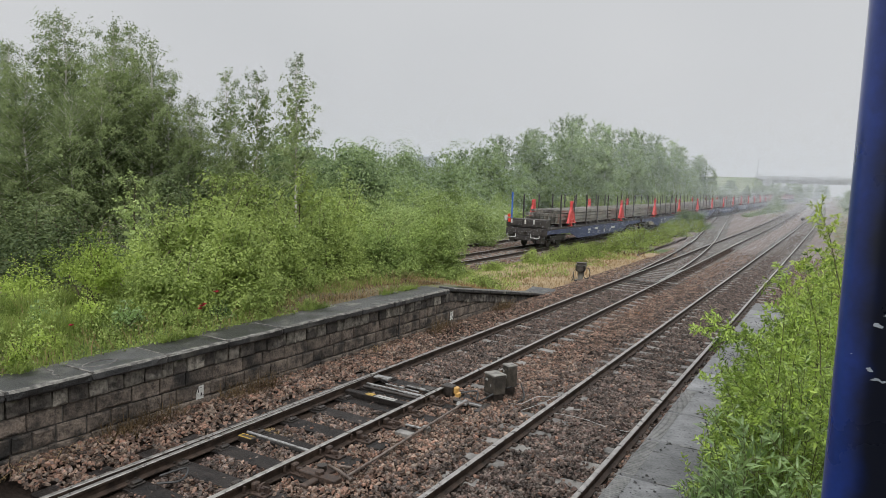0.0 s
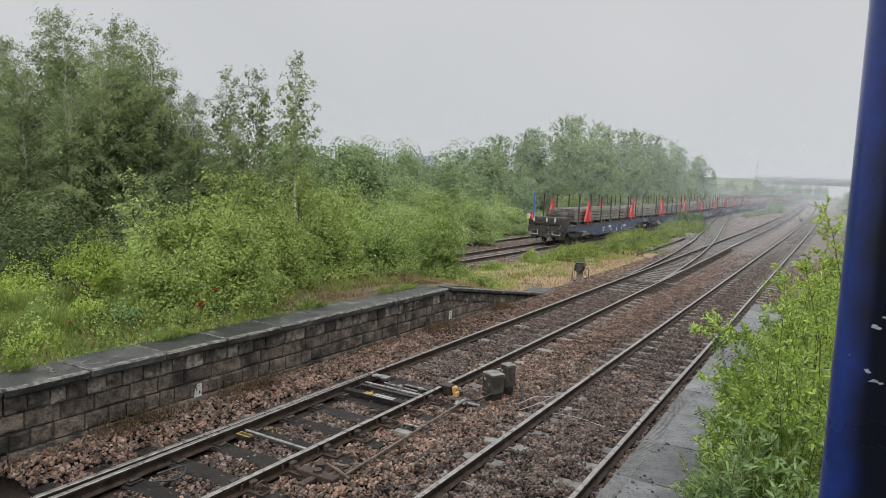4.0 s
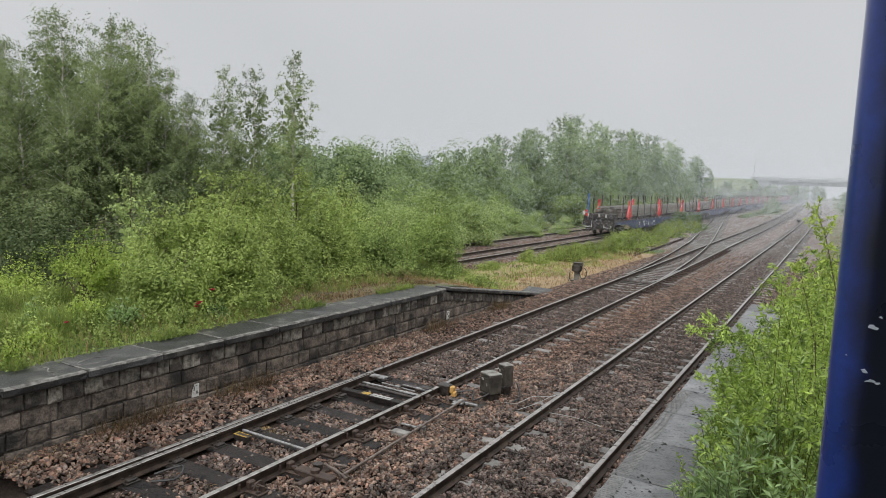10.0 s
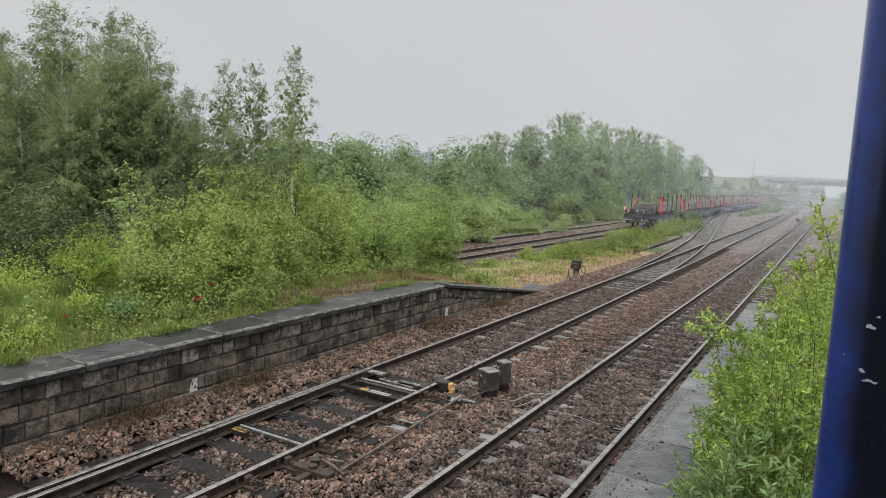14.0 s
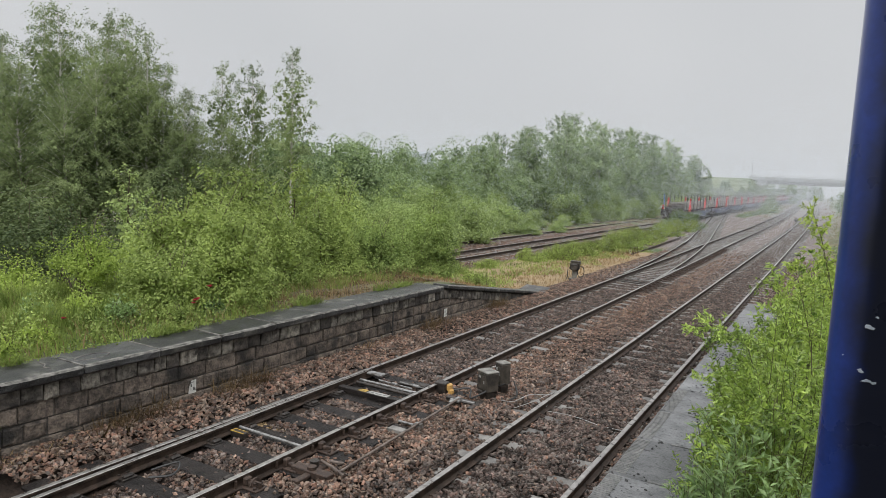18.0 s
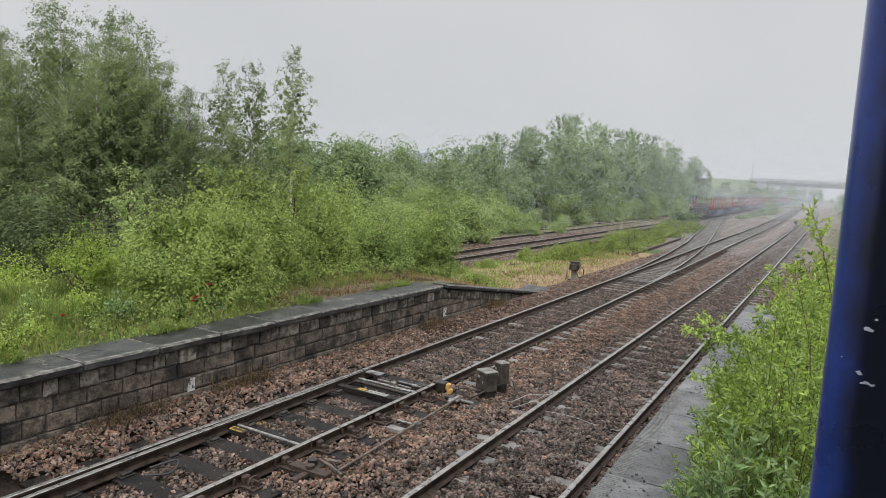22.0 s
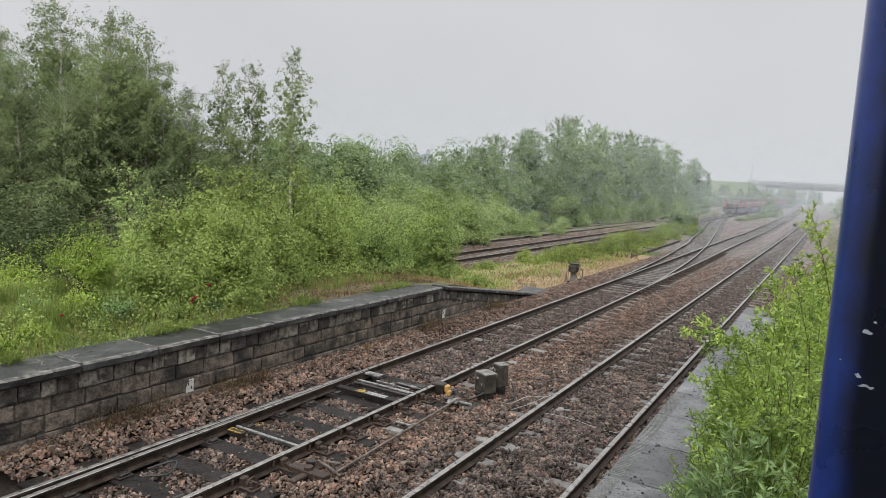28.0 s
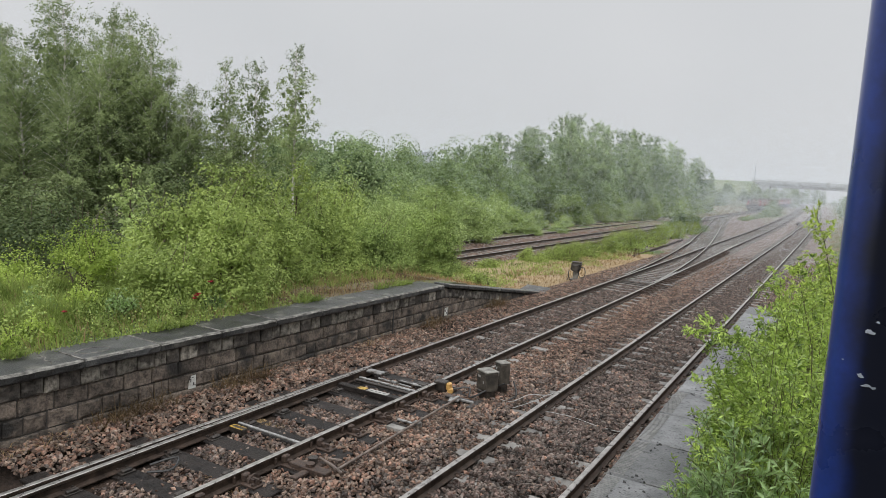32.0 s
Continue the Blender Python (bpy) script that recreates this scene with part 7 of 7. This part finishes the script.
leafy_branch("thin tall shoot with a leafy tip", [(0.12, 5.0, PZ + 1.2), (0.06, 5.0, PZ + 2.2), (-0.05, 5.0, PZ + 2.62), (-0.11, 5.0, PZ + 2.78)], 30, 0.036, 0.014, M_LYEL, 14, 0.11)
leafy_branch("thin tall shoot with a leafy tip", [(0.0, 5.6, PZ + 1.2), (-0.05, 5.6, PZ + 1.8), (-0.16, 5.6, PZ + 2.2), (-0.22, 5.6, PZ + 2.4)], 28, 0.036, 0.014, M_LYEL, 14, 0.12)
leafy_branch("thin shoot of the platform shrubs", [(-0.2, 9.4, PZ + 1.0), (-0.35, 9.4, PZ + 1.5), (-0.55, 9.4, PZ + 1.75), (-0.68, 9.4, PZ + 1.8)], 22, 0.05, 0.02, M_LYEL, 12, 0.14)

# ---- pale slivers that stand in for the haze over the distance ----
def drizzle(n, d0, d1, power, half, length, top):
    """Long thin slivers between two distances, turned to the camera, standing in for haze."""
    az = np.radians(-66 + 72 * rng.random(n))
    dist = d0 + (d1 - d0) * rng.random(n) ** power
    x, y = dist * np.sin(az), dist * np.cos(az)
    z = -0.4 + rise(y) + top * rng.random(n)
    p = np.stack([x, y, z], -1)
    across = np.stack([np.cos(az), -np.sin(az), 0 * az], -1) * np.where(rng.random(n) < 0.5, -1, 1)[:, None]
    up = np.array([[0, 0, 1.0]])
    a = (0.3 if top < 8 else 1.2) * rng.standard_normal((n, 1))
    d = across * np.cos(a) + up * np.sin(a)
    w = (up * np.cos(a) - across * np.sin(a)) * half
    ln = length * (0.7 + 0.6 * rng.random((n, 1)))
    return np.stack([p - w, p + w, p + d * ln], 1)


slivers = np.concatenate([drizzle(50000, 34, 75, 0.7, 0.0005, 3.0, 12.0), drizzle(140000, 75, 150, 0.7, 0.0007, 5.0, 12.5), drizzle(110000, 150, 330, 0.7, 0.0009, 7.0, 13.0),
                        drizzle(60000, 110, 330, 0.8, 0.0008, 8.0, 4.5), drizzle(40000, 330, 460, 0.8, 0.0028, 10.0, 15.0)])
n = len(slivers)
rain = part("drizzle", mesh_np("drizzle", slivers.reshape(-1, 3), np.arange(3 * n).reshape(-1, 3)), M_HAZE, None)
tagged(rain, "fine pale slivers hanging over the line, a stand-in for haze", "rain", kind="stuff")

# ---- the road bridge and what lies beyond ----
BY = 260.0
bridge = thing("road_bridge", "concrete road bridge over the railway in mist, haze painted pale", "bridge")
part("parapet", boxes((-27, 40, BY - 0.3, BY, 9.3, 10.05)), M_CONC, bridge)
part("parapet", boxes((-27, 40, BY + 9, BY + 9.3, 9.3, 10.05)), M_CONC, bridge)
part("deck", boxes((-27, 40, BY - 0.1, BY + 9.1, 8.75, 9.28)), M_CONC, bridge)
for k in range(4):
    part("girder", boxes((-21.2, 40, BY + 0.2 + k * 2.6, BY + 0.8 + k * 2.6, 7.75, 8.745)), M_CONC_D, bridge)
part("abutment", boxes((-24.5, -21.3, BY + 0.3, BY + 9, 0.5, 8.745)), M_CONC, bridge)
part("abutment", boxes((2.5, 6.0, BY + 0.3, BY + 9, 0.5, 7.745)), M_CONC, bridge)
for k in range(23):
    part("railing_post", boxes((-26 + k * 1.3, -25.92 + k * 1.3, BY - 0.2, BY - 0.1, 10.05, 10.35)), M_CONC_D, bridge)
part("hand_rail", boxes((-27, 6, BY - 0.2, BY - 0.1, 10.35, 10.42)), M_CONC_D, bridge)
mast = thing("lighting_mast", "thin grey mast beside the bridge", "mast", at=pose(-26.6, BY + 4, 0.8))
bm = bmesh.new()
cylinder(bm, (0, 0, 0), (0, 0, 15.0), 0.16, 8, 0.08)
part("pole", bm, M_CONC_D, mast)
part("foot", boxes((-0.3, 0.3, -0.3, 0.3, 0, 0.3)), M_CONC_D, mast)
bm = bmesh.new()
prof = [(-24, 0.2), (-4, 9.2), (14, 9.2), (34, 0.2)]
L_ = [bm.verts.new((-26, BY + a, b)) for a, b in prof]
R_ = [bm.verts.new((-160, BY + a - 4, b)) for a, b in prof]
E_ = bm.verts.new((-17.5, BY + 4, 0.2))
for i in range(3):
    bm.faces.new((L_[i], L_[i + 1], R_[i + 1], R_[i]))
bm.faces.new((L_[1], L_[0], E_))
bm.faces.new((L_[2], L_[1], E_))
bm.faces.new((L_[3], L_[2], E_))
bmesh.ops.recalc_face_normals(bm, faces=bm.faces)
M_BANK = mat("grassy_bank", (0.10, 0.13, 0.06), (0.17, 0.19, 0.10), 0.9, 0.15, 0.3, 3)
bank_ob = part("embankment", bm, M_BANK, None)
tagged(bank_ob, "grassy road embankment leading to the bridge", "embankment", kind="structure")
for x, y, h in ((-20.5, 251, 5.6), (-23, 249, 6.2), (-25.5, 252, 7.0), (-18.6, 254, 4.4), (-31, 236, 7.0), (-36, 232, 6.0), (-42, 228, 7.5), (-27, 240, 5.0), (-24, 238, 4.5), (-48, 225, 7.0), (-56, 222, 8.0), (-30, 215, 5.0), (-36, 205, 6.0), (-42, 195, 7.0), (-30, 185, 5.5)):
    willow(prng.randrange(3), x, y, h, prng.uniform(0, 360), z=2.5 if y > 220 else None, group="scrub below the embankment")
plant("young_tree", birch_meshes(10, 1.6, 1800, 0.4, base=0.1, limbs=30, droop=0.4, narrow=True), M_BARK, M_LFAR, scaled(-26.0, 168, 0.3, 0, 0.85), "single pointed young tree beyond the wood", "tree", "", ("trunk", "crown"))
for x, y, h in ((-15.5, 300, 12.3), (-30, 330, 9), (-34, 336, 10), (-39, 330, 9), (-45, 340, 11), (-42, 470, 13), (-36, 478, 14.5), (-30, 470, 14), (-24, 480, 15), (-18.5, 486, 14.5), (-13.5, 492, 14), (-9.5, 505, 12), (-48, 480, 13), (7, 262, 9), (9, 285, 10), (6.6, 243, 8), (14, 300, 11), (5, 500, 5), (12, 505, 6), (-2, 510, 4)):
    willow(prng.randrange(3), x, y, h, prng.uniform(0, 360), group="trees beyond the bridge")
# only a short block, placed and sized to fit the camera's view
shed = thing("warehouse", "grey sheeted warehouse behind the trees, shortened to fit the camera's view", "building", at=pose(-102.4, 160, 0))
part("wall", boxes((-4.2, 4.2, -3, 3, -0.3, 10.2)), M_SHED, shed)
bm = bmesh.new()
pr = [(-3.2, 10.202), (0, 10.9), (3.2, 10.202)]
a = [bm.verts.new((-4.4, y, z)) for y, z in pr]
b = [bm.verts.new((4.4, y, z)) for y, z in pr]
bm.faces.new(a)
bm.faces.new(b[::-1])
for i in range(3):
    j = (i + 1) % 3
    bm.faces.new((a[j], a[i], b[i], b[j]))
bmesh.ops.recalc_face_normals(bm, faces=bm.faces)
part("roof", bm, M_SHED, shed)


def motions():
    """The train draws away along the siding, slowly gaining speed."""
    for ob, s in TRAIN:
        walk(ob, [(t, along(LINE_S, train_y(t) + s)) for t in range(0, 33)])
    # a gust bends the long shoots of the platform shrubs away from the line
    gust = ((0, 0), (2.5, 0.4), (3.5, 0), (4.5, 3.5), (5.5, 7), (6.0, 7.2), (6.5, 4.2), (7.0, 1.4), (7.5, 0), (9, 0.6), (11, -0.4), (13, 0.5), (15.5, 0.9), (18, -0.3), (20, 0.4), (23, -0.6), (26, 0.3), (29, -0.5), (32, 0))
    for ob, foot, bend in SWAY:
        walk(ob, [(t, pose(*foot, 0, a * bend, 0)) for t, a in gust])


motions()
